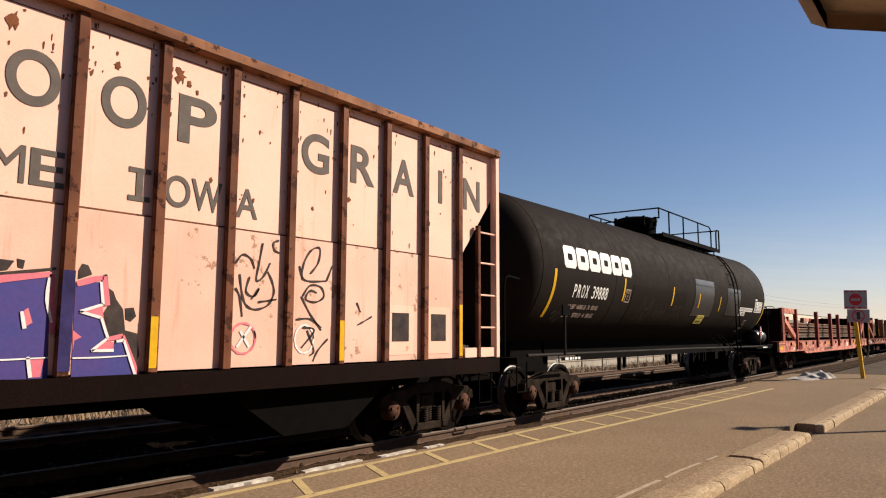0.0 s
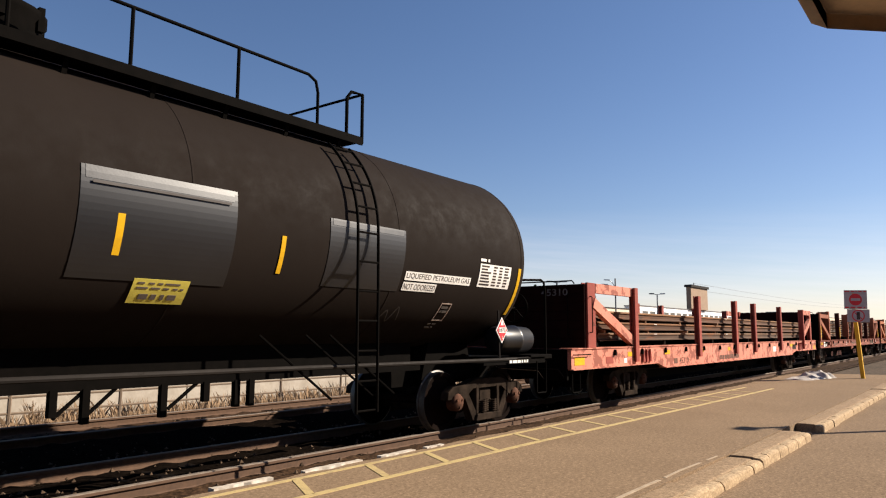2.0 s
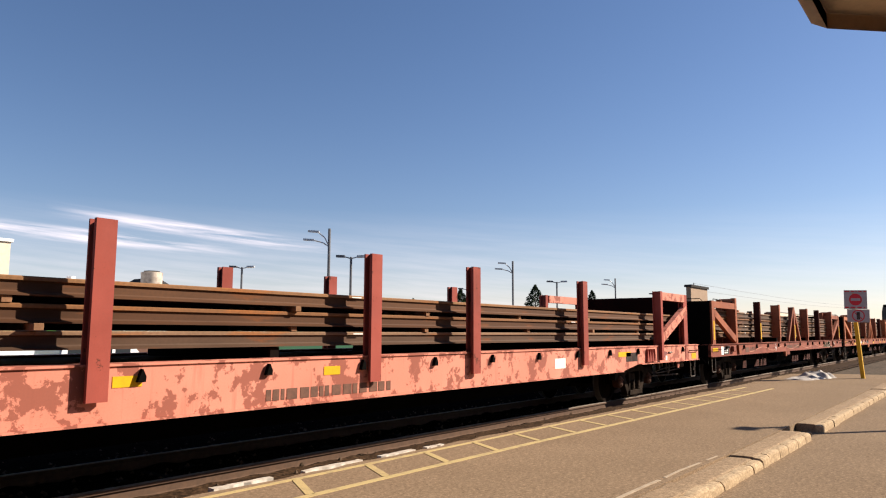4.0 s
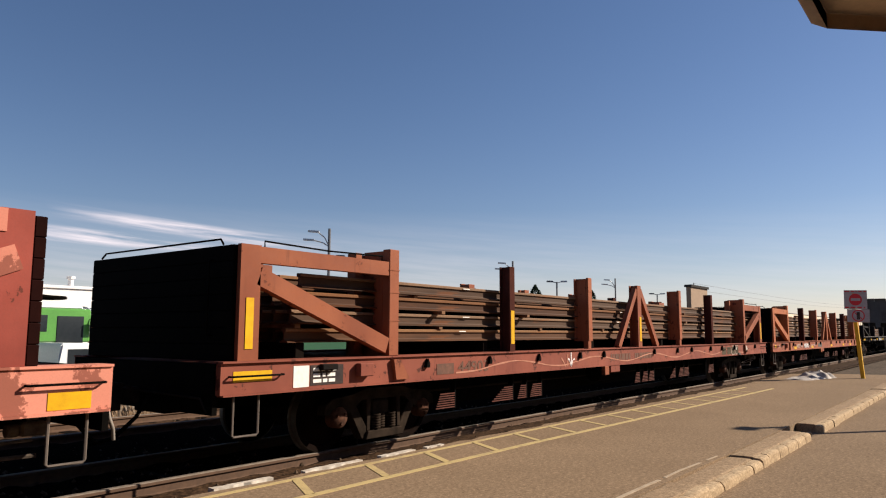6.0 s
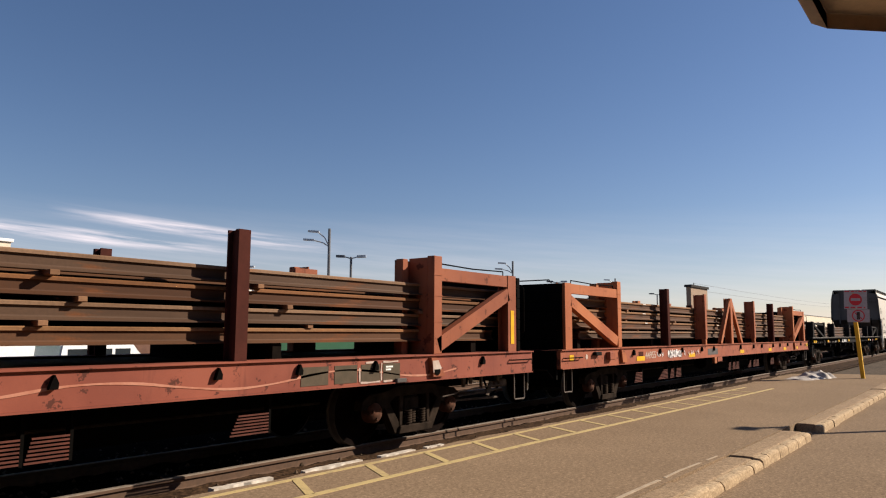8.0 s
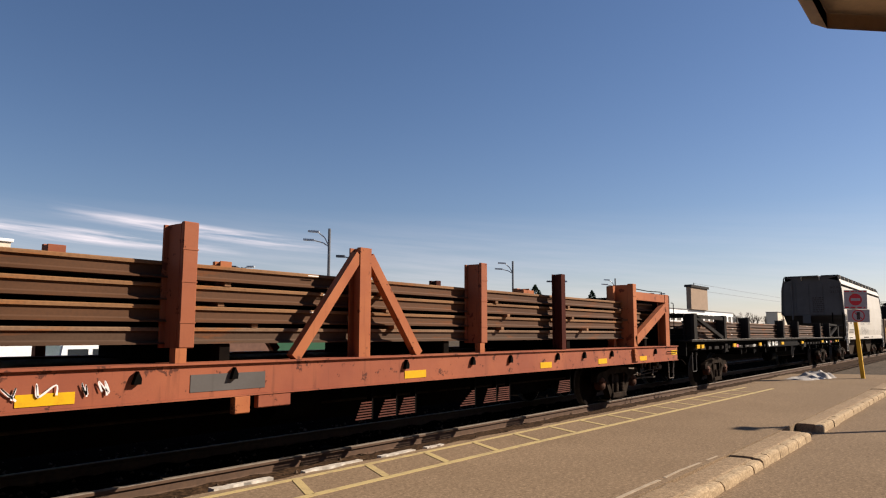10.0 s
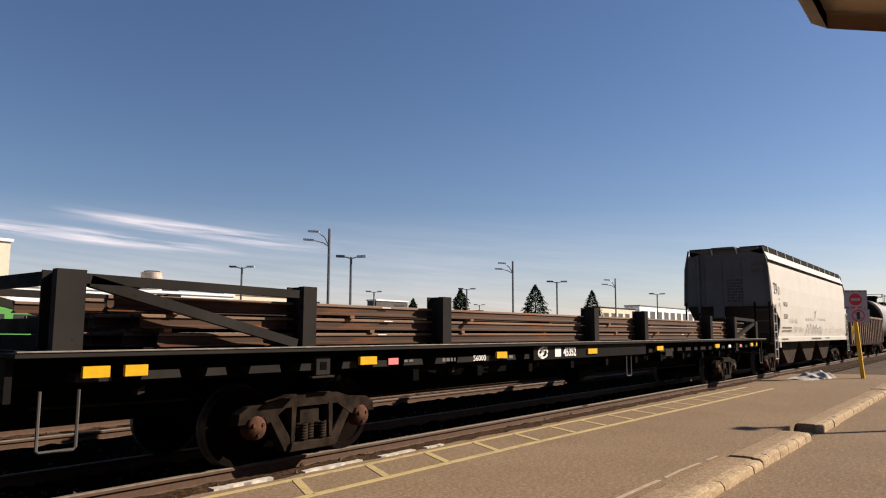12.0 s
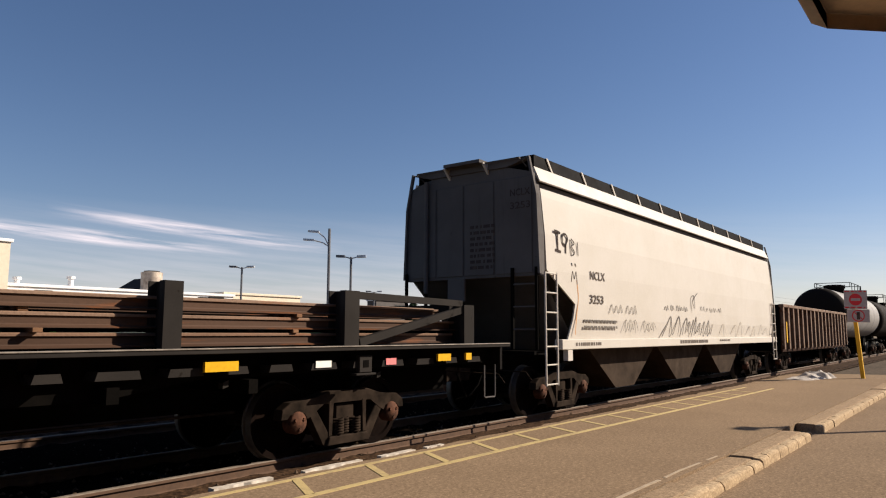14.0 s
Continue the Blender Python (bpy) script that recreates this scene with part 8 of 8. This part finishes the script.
def build_fence():
    th = thing("pipe_fence", "rusty pipe railing fence beyond the second track", "fence", kind="structure")
    x = -9.0
    while x < 90:
        bm = bmesh.new()
        rod(bm, [(x, 14.2, -0.42), (x + 0.02, 14.2, 0.78)], 0.035, 6)
        part("post", bm, M_FENCE, th)
        x += 2.08
    for z in (0.74, 0.34, 0.05):
        bm = bmesh.new()
        rod(bm, [(-9, 14.2, z), (90, 14.2, z - 0.03)], 0.024, 6)
        part("rail", bm, M_FENCE, th)
    wl_ = thing("low_wall", "pale low concrete wall behind the fence", "wall", kind="structure")
    x = -14.0
    rg = random.Random(31)
    while x < 120:
        w = rg.uniform(2.6, 3.2)
        bm = bmesh.new()
        box(bm, x + 0.01, x + w - 0.01, 17.0, 17.35, -0.75, 0.22 + rg.uniform(-.03, .02), 0.015)
        part("wall_block", bm, M_CONC, wl_)
        x += w
    # dry weeds and brush along the foot of the wall
    verts, faces = [], []
    for _ in range(24000):
        x, y = rg.uniform(-6, 60), rg.uniform(13.4, 16.9)
        z = -0.28 if y < 14 else -0.42 - 0.05 * (y - 14)
        clump = 0.5 + 0.5 * noise.noise((x * 0.8, y * 0.8, 0))
        h = rg.uniform(0.08, 0.36) * (0.5 + 1.6 * max(0, clump))
        dx, dy = rg.uniform(-.6, .6) * h, rg.uniform(-.5, .5) * h
        w = rg.uniform(0.006, 0.018)
        b = len(verts)
        verts += [(x - w, y, z - 0.03), (x + w, y, z - 0.03), (x + dx * 0.5 + w * 0.7, y + dy * 0.5, z + h * 0.6), (x + dx, y + dy, z + h)]
        faces += [(b, b + 1, b + 2), (b, b + 2, b + 3)]
    me = bpy.data.meshes.new("dry_weeds")
    me.from_pydata(verts, [], faces)
    me.materials.append(M_DRY)
    tagged(new("dry_weeds", me), "dry brown weeds and brush along the fence", "weeds", kind="stuff")
    for bx_, by_, hh in ((6.3, 14.9, 0.9), (7.1, 15.2, 0.7), (13.4, 15.0, 0.6)):
        bm = bmesh.new()
        rb = random.Random(int(bx_ * 10))

        def twig(p, d, ln, r, lv):
            q = p + d * ln
            rod(bm, [p, (p + q) / 2 + Vector((rb.uniform(-.03, .03), rb.uniform(-.03, .03), 0)), q], r, 4)
            if lv:
                for _ in range(3):
                    nd = (d + Vector((rb.uniform(-.8, .8), rb.uniform(-.8, .8), rb.uniform(-.1, .6)))).normalized()
                    twig(p + d * ln * rb.uniform(0.4, 0.95), nd, ln * 0.62, r * 0.6, lv - 1)

        for _ in range(5):
            twig(Vector((bx_, by_, -0.5)), Vector((rb.uniform(-.7, .7), rb.uniform(-.5, .5), 1)).normalized(), hh * 0.5, 0.012, 2)
        tagged(part("bare_bush", bm, M_DRY), "leafless brown bush beside the fence", "bush", "bare bushes")


def build_bus():
    th = thing("coach_bus", "green and white coach bus parked beyond the tracks", "bus")
    x0, x1, y0, y1, z0, z1 = 0.0, 12.25, 25.0, 27.5, -0.30, 2.40
    bm = bmesh.new()
    box(bm, x0, x1, y0, y1, z0 + 0.4, 1.16, 0.06)
    part("lower_body", bm, M_BUSWHITE, th, "white lower panels")
    bm = bmesh.new()
    box(bm, x0, x1, y0 + 0.004, y1 - 0.004, 1.161, z1 - 0.1, 0.05)
    part("upper_body", bm, M_GREEN, th, "green window band")
    bm = bmesh.new()
    box(bm, x0 + 0.1, x1 - 0.25, y0 + 0.1, y1 - 0.1, z1 - 0.099, z1, 0.04)
    part("roof", bm, M_BUSWHITE, th)
    bm = bmesh.new()
    box(bm, x0 + 0.02, x1 - 0.02, y0 + 0.02, y1 - 0.02, z0, z0 + 0.399, 0.03)
    part("skirt", bm, M_GREEN, th, "green skirt")
    x = 0.5
    while x < x1 - 1.6:
        bm = bmesh.new()
        box(bm, x, x + 1.05, y0 - 0.012, y0 + 0.02, 1.52, 2.08, 0.01)
        part("window", bm, M_PANE, th)
        x += 1.32
    bm = bmesh.new()
    box(bm, x0 + 0.05, x1 - 1.3, y0 - 0.004, y0 + 0.02, 0.12, 0.66)
    part("lower_band", bm, M_GREEN, th, "green lower window band")
    x = 0.35
    while x < x1 - 1.6:
        bm = bmesh.new()
        box(bm, x, x + 1.35, y0 - 0.014, y0 + 0.02, 0.2, 0.58, 0.01)
        part("window", bm, M_PANE, th)
        x += 1.72
    bm = bmesh.new()
    box(bm, x1 - 0.03, x1 + 0.02, y0 + 0.15, y1 - 0.15, 0.75, 2.1, 0.02)
    part("windshield", bm, M_PANE, th)
    bm = bmesh.new()
    box(bm, x1 - 1.15, x1 - 0.25, y0 - 0.012, y0 + 0.02, 0.2, 2.05, 0.01)
    part("door", bm, M_PANE, th)
    for x in (2.4, 9.3):
        bm = bmesh.new()
        lathe(bm, [(y0 - 0.01, 0.3), (y0 - 0.01, 0.48), (y0 + 0.25, 0.48), (y0 + 0.25, 0.3)], "y", (x, 0, -0.13), 20)
        part("wheel", bm, M_TYRE, th)
    bm = bmesh.new()
    box(bm, x1 - 0.1, x1 + 0.22, y0 - 0.22, y0 - 0.10, 1.5, 1.9, 0.03)
    rod(bm, [(x1 - 0.1, y0 + 0.05, 1.95), (x1 + 0.1, y0 - 0.16, 1.92)], 0.02, 6)
    part("mirror", bm, M_SPRAY, th)
    # white van
    th = thing("white_van", "white van with dark windows parked beyond the fence", "van")
    bm = bmesh.new()
    slab(bm, [(9.9, -0.25), (13.4, -0.25), (13.45, 0.35), (12.7, 0.5), (12.2, 1.15), (9.95, 1.18), (9.88, 0.4)], 22.0, 23.8)
    bmesh.ops.bevel(bm, geom=bm.edges[:], offset=0.05, segments=2, affect="EDGES")
    part("body", bm, M_BUSWHITE, th)
    for xa, xb in ((10.15, 10.75), (10.9, 11.5), (11.62, 12.1)):
        bm = bmesh.new()
        box(bm, xa, xb, 21.985, 22.01, 0.55, 1.0)
        part("window", bm, M_PANE, th)
    for x in (10.6, 12.7):
        bm = bmesh.new()
        lathe(bm, [(21.99, 0.15), (21.99, 0.33), (22.2, 0.33), (22.2, 0.15)], "y", (x, 0, -0.3), 18)
        part("wheel", bm, M_TYRE, th)
    th = thing("green_skip", "dark green metal skip beside the shelter", "skip")
    bm = bmesh.new()
    slab(bm, [(24.0, -0.62), (29.2, -0.62), (29.5, 1.75), (23.7, 1.75)], 29.0, 31.0)
    part("body", bm, M_CARGREEN, th)
    bm = bmesh.new()
    box(bm, 23.6, 29.6, 28.95, 31.05, 1.751, 1.9, 0.03)
    part("rim", bm, M_CARGREEN, th)


def build_shelter():
    th = thing("waiting_shelter", "barrel-vaulted glass waiting shelter on a brown base", "shelter")
    x0, x1, yc, r, zb = 12.9, 22.6, 29.2, 1.25, 1.25
    bm = bmesh.new()
    box(bm, x0, x1, yc - r, yc + r, -0.62, zb - 0.06)
    part("base_wall", bm, M_BRICK, th, "brown base wall")
    n = 9
    for i in range(9):
        xa, xb = x0 + (x1 - x0) * i / 9 + 0.03, x0 + (x1 - x0) * (i + 1) / 9 - 0.03
        bm = bmesh.new()
        a = [bm.verts.new((xa, yc - r * math.cos(math.pi * k / n), zb + r * math.sin(math.pi * k / n))) for k in range(n + 1)]
        b = [bm.verts.new((xb, yc - r * math.cos(math.pi * k / n), zb + r * math.sin(math.pi * k / n))) for k in range(n + 1)]
        for k in range(n):
            bm.faces.new((a[k], a[k + 1], b[k + 1], b[k]))
        bmesh.ops.solidify(bm, geom=bm.faces[:], thickness=0.012)
        g = part("pane", bm, M_GLASS, th, "pale curved glass", 40)
        g.visible_shadow = False
    for i in range(10):
        x = x0 + (x1 - x0) * i / 9
        bm = bmesh.new()
        rod(bm, [(x, yc - (r + .02) * math.cos(math.pi * k / 12), zb + (r + .02) * math.sin(math.pi * k / 12)) for k in range(13)], 0.035, 6)
        part("arch_rib", bm, M_SHELTER, th)
    bm = bmesh.new()
    box(bm, x0 - 0.05, x1 + 0.05, yc - r - 0.06, yc - r + 0.06, zb - 0.059, zb + 0.05)
    part("eave_beam", bm, M_SHELTER, th)


def house(name, label, x0, x1, y0, y1, z1, wall, roof, windows=(), zb=-0.62, parapet=0.25):
    th = thing(name, label, "building")
    bm = bmesh.new()
    box(bm, x0, x1, y0, y1, zb, z1)
    part("wall", bm, wall, th)
    bm = bmesh.new()
    box(bm, x0 - 0.15, x1 + 0.15, y0 - 0.15, y1 + 0.15, z1 + 0.001, z1 + parapet, 0.03)
    part("roof", bm, roof, th)
    for xa, xb, za, zb_ in windows:
        bm = bmesh.new()
        box(bm, xa, xb, y0 - 0.03, y0 + 0.05, za, zb_)
        w = part("window", bm, M_PANE, th)
        bm = bmesh.new()
        for q in ((xa - .1, xb + .1, za - .1, za - 0.001), (xa - .1, xb + .1, zb_ + 0.001, zb_ + .1), (xa - .1, xa - 0.001, za, zb_), (xb + 0.001, xb + .1, za, zb_)):
            box(bm, q[0], q[1], y0 - 0.06, y0 + 0.0, q[2], q[3])
        part("window_frame", bm, wall, w)
    return th


def build_buildings():
    a = house("low_building", "long white low building across the street", 6, 43.5, 60, 75, 5.0, M_WHITEWALL, M_WHITEWALL,
              [(x, x + 1.6, 2.0, 3.4) for x in np.arange(9, 42, 4.2)])
    for x, z in ((28.2, 5.9), (24.0, 5.6)):
        bm = bmesh.new()
        lathe(bm, [(5.2, 0.22), (z, 0.22), (z + 0.05, 0.34), (z + 0.25, 0.34)], "z", (x, 61.5, 0), 10)
        part("roof_vent", bm, M_WHITEWALL, a)
    t = house("beige_tower", "beige tower block with a tall narrow window", 14.0, 22.1, 58.2, 59.8, 8.2, M_BEIGEWALL, M_WHITEWALL,
              [(20.2, 21.2, 4.2, 5.9), (18.0, 18.8, 6.4, 7.3), (20.0, 20.8, 6.4, 7.3)])
    th = thing("round_stack", "peeling pale round chimney stack on the roof", "chimney")
    bm = bmesh.new()
    lathe(bm, [(4.9, 0.93), (6.75, 0.95), (7.0, 0.98), (7.05, 0.9)], "z", (35.8, 62.0, 0), 24)
    part("shaft", bm, M_STACK, th, smooth=40)
    bm = bmesh.new()
    lathe(bm, [(7.051, 0.7), (7.17, 0.7), (7.19, 0.5)], "z", (35.8, 62.0, 0), 24)
    part("cap", bm, M_ROOF, th)
    house("shop_building", "beige flat-roofed shop building", 43.8, 54.0, 62, 76, 5.35, M_BEIGEWALL, M_BEIGEWALL,
          [(x, x + 1.5, 3.2, 4.5) for x in np.arange(45, 53, 2.6)])
    th = thing("dark_roof_house", "dark hip-roofed house behind the low building", "house")
    bm = bmesh.new()
    box(bm, 43.8, 48.2, 78, 83, -0.6, 6.4)
    part("wall", bm, M_TOWER, th)
    bm = bmesh.new()
    v = [bm.verts.new(p) for p in ((43.4, 77.6, 6.401), (48.6, 77.6, 6.401), (48.6, 83.4, 6.401), (43.4, 83.4, 6.401), (44.8, 79.5, 7.8), (47.2, 79.5, 7.8), (47.2, 81.5, 7.8), (44.8, 81.5, 7.8))]
    for q in ((0, 1, 5, 4), (1, 2, 6, 5), (2, 3, 7, 6), (3, 0, 4, 7), (4, 5, 6, 7)):
        bm.faces.new([v[i] for i in q])
    part("roof", bm, M_ROOF, th)
    house("grey_shed", "small grey shed building", 86, 94, 80, 82, 6.7, M_GREYSHADE, M_WHITEWALL, [(90.6, 93, 5, 6.2)])
    house("tan_shed", "tan low shed far along the street", 150, 170, 70, 74, 7.3, M_BEIGEWALL, M_ROOF, [(152 + 4 * i, 154.4 + 4 * i, 4.6, 6.2) for i in range(4)])
    fac = house("factory_building", "white factory building with a brown brick tower", 173, 256, 70, 74, 8.4, M_WHITEWALL, M_GREYROOF,
                [(175 + 5.0 * i, 178.4 + 5.0 * i, 5.2, 7.2) for i in range(17)])
    bm = bmesh.new()
    box(bm, 210.5, 226, 69.2, 70.6, 8.66, 15.2)
    tw = part("brick_tower", bm, M_TOWER, fac, "brown brick tower")
    bm = bmesh.new()
    box(bm, 210, 226.5, 68.8, 71.0, 15.201, 15.9)
    part("tower_roof", bm, M_ROOF, tw)
    house("long_warehouse", "long beige warehouse far down the line", 285, 640, 62, 66, 9.4, M_BEIGEWALL, M_GREYROOF, [(290 + 14 * i, 296 + 14 * i, 4, 7) for i in range(22)])


def street_lamp(x, y, h, twin_arm):
    th = thing("street_lamp", "grey street lamp on a tall pole with curved arm" if twin_arm else "grey parking lot lamp with two flat heads", "street lamp", "street lamps")
    bm = bmesh.new()
    rod(bm, [(x, y, -0.6), (x, y, h)], 0.11 if twin_arm else 0.09, 8)
    part("pole", bm, M_GALV, th)
    d = Vector((-0.61, 0.79, 0))   # across the line of sight
    c = Vector((x, y, 0))
    if twin_arm:
        for z, ln in ((h - 1.4, 0.9), (h - 1.4, 1.25)):
            bm = bmesh.new()
            up = 1.15 if ln < 1 else 0.5
            e = c + d * ln
            rod(bm, [(x, y, z), tuple(c + d * ln * 0.4 + Vector((0, 0, z + up * 0.6))), tuple(e + Vector((0, 0, z + up)))], 0.05, 6)
            part("arm", bm, M_LUM, th)
            bm = bmesh.new()
            bar(bm, e + Vector((0, 0, z + up)) - d * 0.1, e + Vector((0, 0, z + up + 0.05)) + d * 0.75, 0.28, 0.14)
            part("lamp_head", bm, M_LUM, th)
    else:
        for s in (-1, 1):
            bm = bmesh.new()
            bar(bm, c + Vector((0, 0, h - 0.12)), c + d * s * 0.5 + Vector((0, 0, h + 0.02)), 0.08, 0.08)
            bar(bm, c + d * s * 0.45 + Vector((0, 0, h + 0.04)), c + d * s * 1.1 + Vector((0, 0, h + 0.06)), 0.4, 0.16)
            part("lamp_head", bm, M_LUM if s < 0 else M_GALV, th)


def conifer(x, y, h, w, seed, columnar=False):
    th = thing("spruce_tree", "dark green spruce tree beyond the tracks", "tree", "spruce trees")
    rg = random.Random(seed)
    bm = bmesh.new()
    lathe(bm, [(-0.7, 0.2), (h * 0.5, 0.12), (h * 0.97, 0.03)], "z", (x, y, 0), 8)
    part("trunk", bm, M_BARK, th)
    verts, faces = [], []
    for i in range(2600):
        t = rg.random() ** 0.75
        z = 0.8 + (h - 0.8) * t
        prof = (1 - t) ** 0.8 if not columnar else min(1.0, 2.2 * (1 - t)) * (0.75 + 0.25 * math.sin(t * 9))
        lump = 0.72 + 0.5 * noise.noise((math.cos(i) * 2, z * 0.9, seed))
        r = w / 2 * prof * lump * rg.uniform(0.55, 1.05) + 0.05
        a = rg.random() * 6.2832
        c = Vector((x + r * math.cos(a), y + r * math.sin(a), z + rg.uniform(-.15, .15)))
        s = rg.uniform(0.10, 0.26) * (0.6 + 0.6 * (1 - t))
        o = Vector((math.cos(a), math.sin(a), -0.35)).normalized()
        sd = o.cross(Vector((0, 0, 1))).normalized()
        b = len(verts)
        verts += [tuple(c - o * s), tuple(c + sd * s * 0.5), tuple(c + o * s * 1.4), tuple(c - sd * s * 0.5), tuple(c + Vector((0, 0, s * 0.7)))]
        faces += [(b, b + 1, b + 4), (b + 1, b + 2, b + 4), (b + 2, b + 3, b + 4), (b + 3, b, b + 4)]
    me = bpy.data.meshes.new("crown")
    me.from_pydata(verts, [], faces)
    me.materials.append(M_NEEDLE)
    ob = new("crown", me)
    ob.parent = th


def bare_tree(x, y, h, seed):
    th = thing("bare_tree", "leafless grey-brown tree in the distance", "tree", "bare trees")
    rg = random.Random(seed)
    bm = bmesh.new()

    def grow(p, d, ln, r, lv):
        q = p + d * ln
        rod(bm, [p, q], r, 4, caps=False)
        if lv:
            for _ in range(4 if lv > 1 else 3):
                nd = (d * 0.9 + Vector((rg.uniform(-.8, .8), rg.uniform(-.8, .8), rg.uniform(0.0, .7)))).normalized()
                grow(p + d * ln * rg.uniform(.55, 1.0), nd, ln * rg.uniform(.55, .72), r * 0.55, lv - 1)

    grow(Vector((x, y, -0.6)), Vector((0, 0, 1)), h * 0.36, h * 0.02, 4)
    part("branches", bm, M_BARK, th)


build_fence()
build_bus()
build_shelter()
build_buildings()
for lx, ly, lh in ((37.6, 40.0, 9.5), (67.2, 41.8, 9.5), (97.4, 43.0, 9.5)):
    street_lamp(lx, ly, lh, True)
for lx, ly, lh in ((37.0, 37.0, 7.05), (68.5, 37.0, 7.05), (98.0, 37.0, 7.05), (38.5, 52.0, 7.2), (72.6, 52.0, 7.0), (70.5, 66.0, 7.0), (116.0, 80.0, 7.0)):
    street_lamp(lx, ly, lh, False)
conifer(94.9, 55, 8.8, 8.6, 3)
conifer(79.5, 58, 7.5, 5.2, 5, True)
conifer(125, 60, 9.6, 8.0, 7)
conifer(74.0, 62, 6.0, 2.6, 9, True)
for k, (bx0, by0, bh) in enumerate(((330, 90, 15), (342, 92, 14), (356, 90, 16), (370, 91, 14), (386, 90, 15), (404, 92, 14))):
    bare_tree(bx0, by0, bh, 50 + k)
wires = thing("power_lines", "thin overhead power lines in the distance", "power line")
for z0w, z1w in ((17.0, 21.0), (15.0, 19.5)):
    bm = bmesh.new()
    rod(bm, [(222 + 60 * i / 6 * 6, 72, z0w + (z1w - z0w) * i / 6 - 1.2 * math.sin(math.pi * i / 6)) for i in range(7)], 0.05, 4)
    part("cable", bm, M_GALV, wires)
for xp in (222, 582):
    bm = bmesh.new()
    rod(bm, [(xp, 72, -0.6), (xp, 72, 17.2 if xp < 300 else 21.5)], 0.15, 6)
    part("pole", bm, M_GALV, wires)


# ---- what moves ----
def gone(t):
    """The way the train has gone after t seconds: it eases off a little and picks up again."""
    return SPEED * t + 0.0033 * t * (t - 14) + 0.00312 * t * (t - 7) * (t - 14)


def motions():
    stops = [0.5 * i for i in range(29)]
    for ob, s in MOVERS:
        walk(ob, [(t, pose(s - gone(t), TRACK_Y, 0)) for t in stops])
    # every axle rolls without slip
    step = 1.0 / 15
    for ws, x in WHEELS:
        walk(ws, [(i * step, pose(x, 0, WHEEL_R, 0, -math.degrees(gone(i * step) / WHEEL_R), 0)) for i in range(211)])


motions()
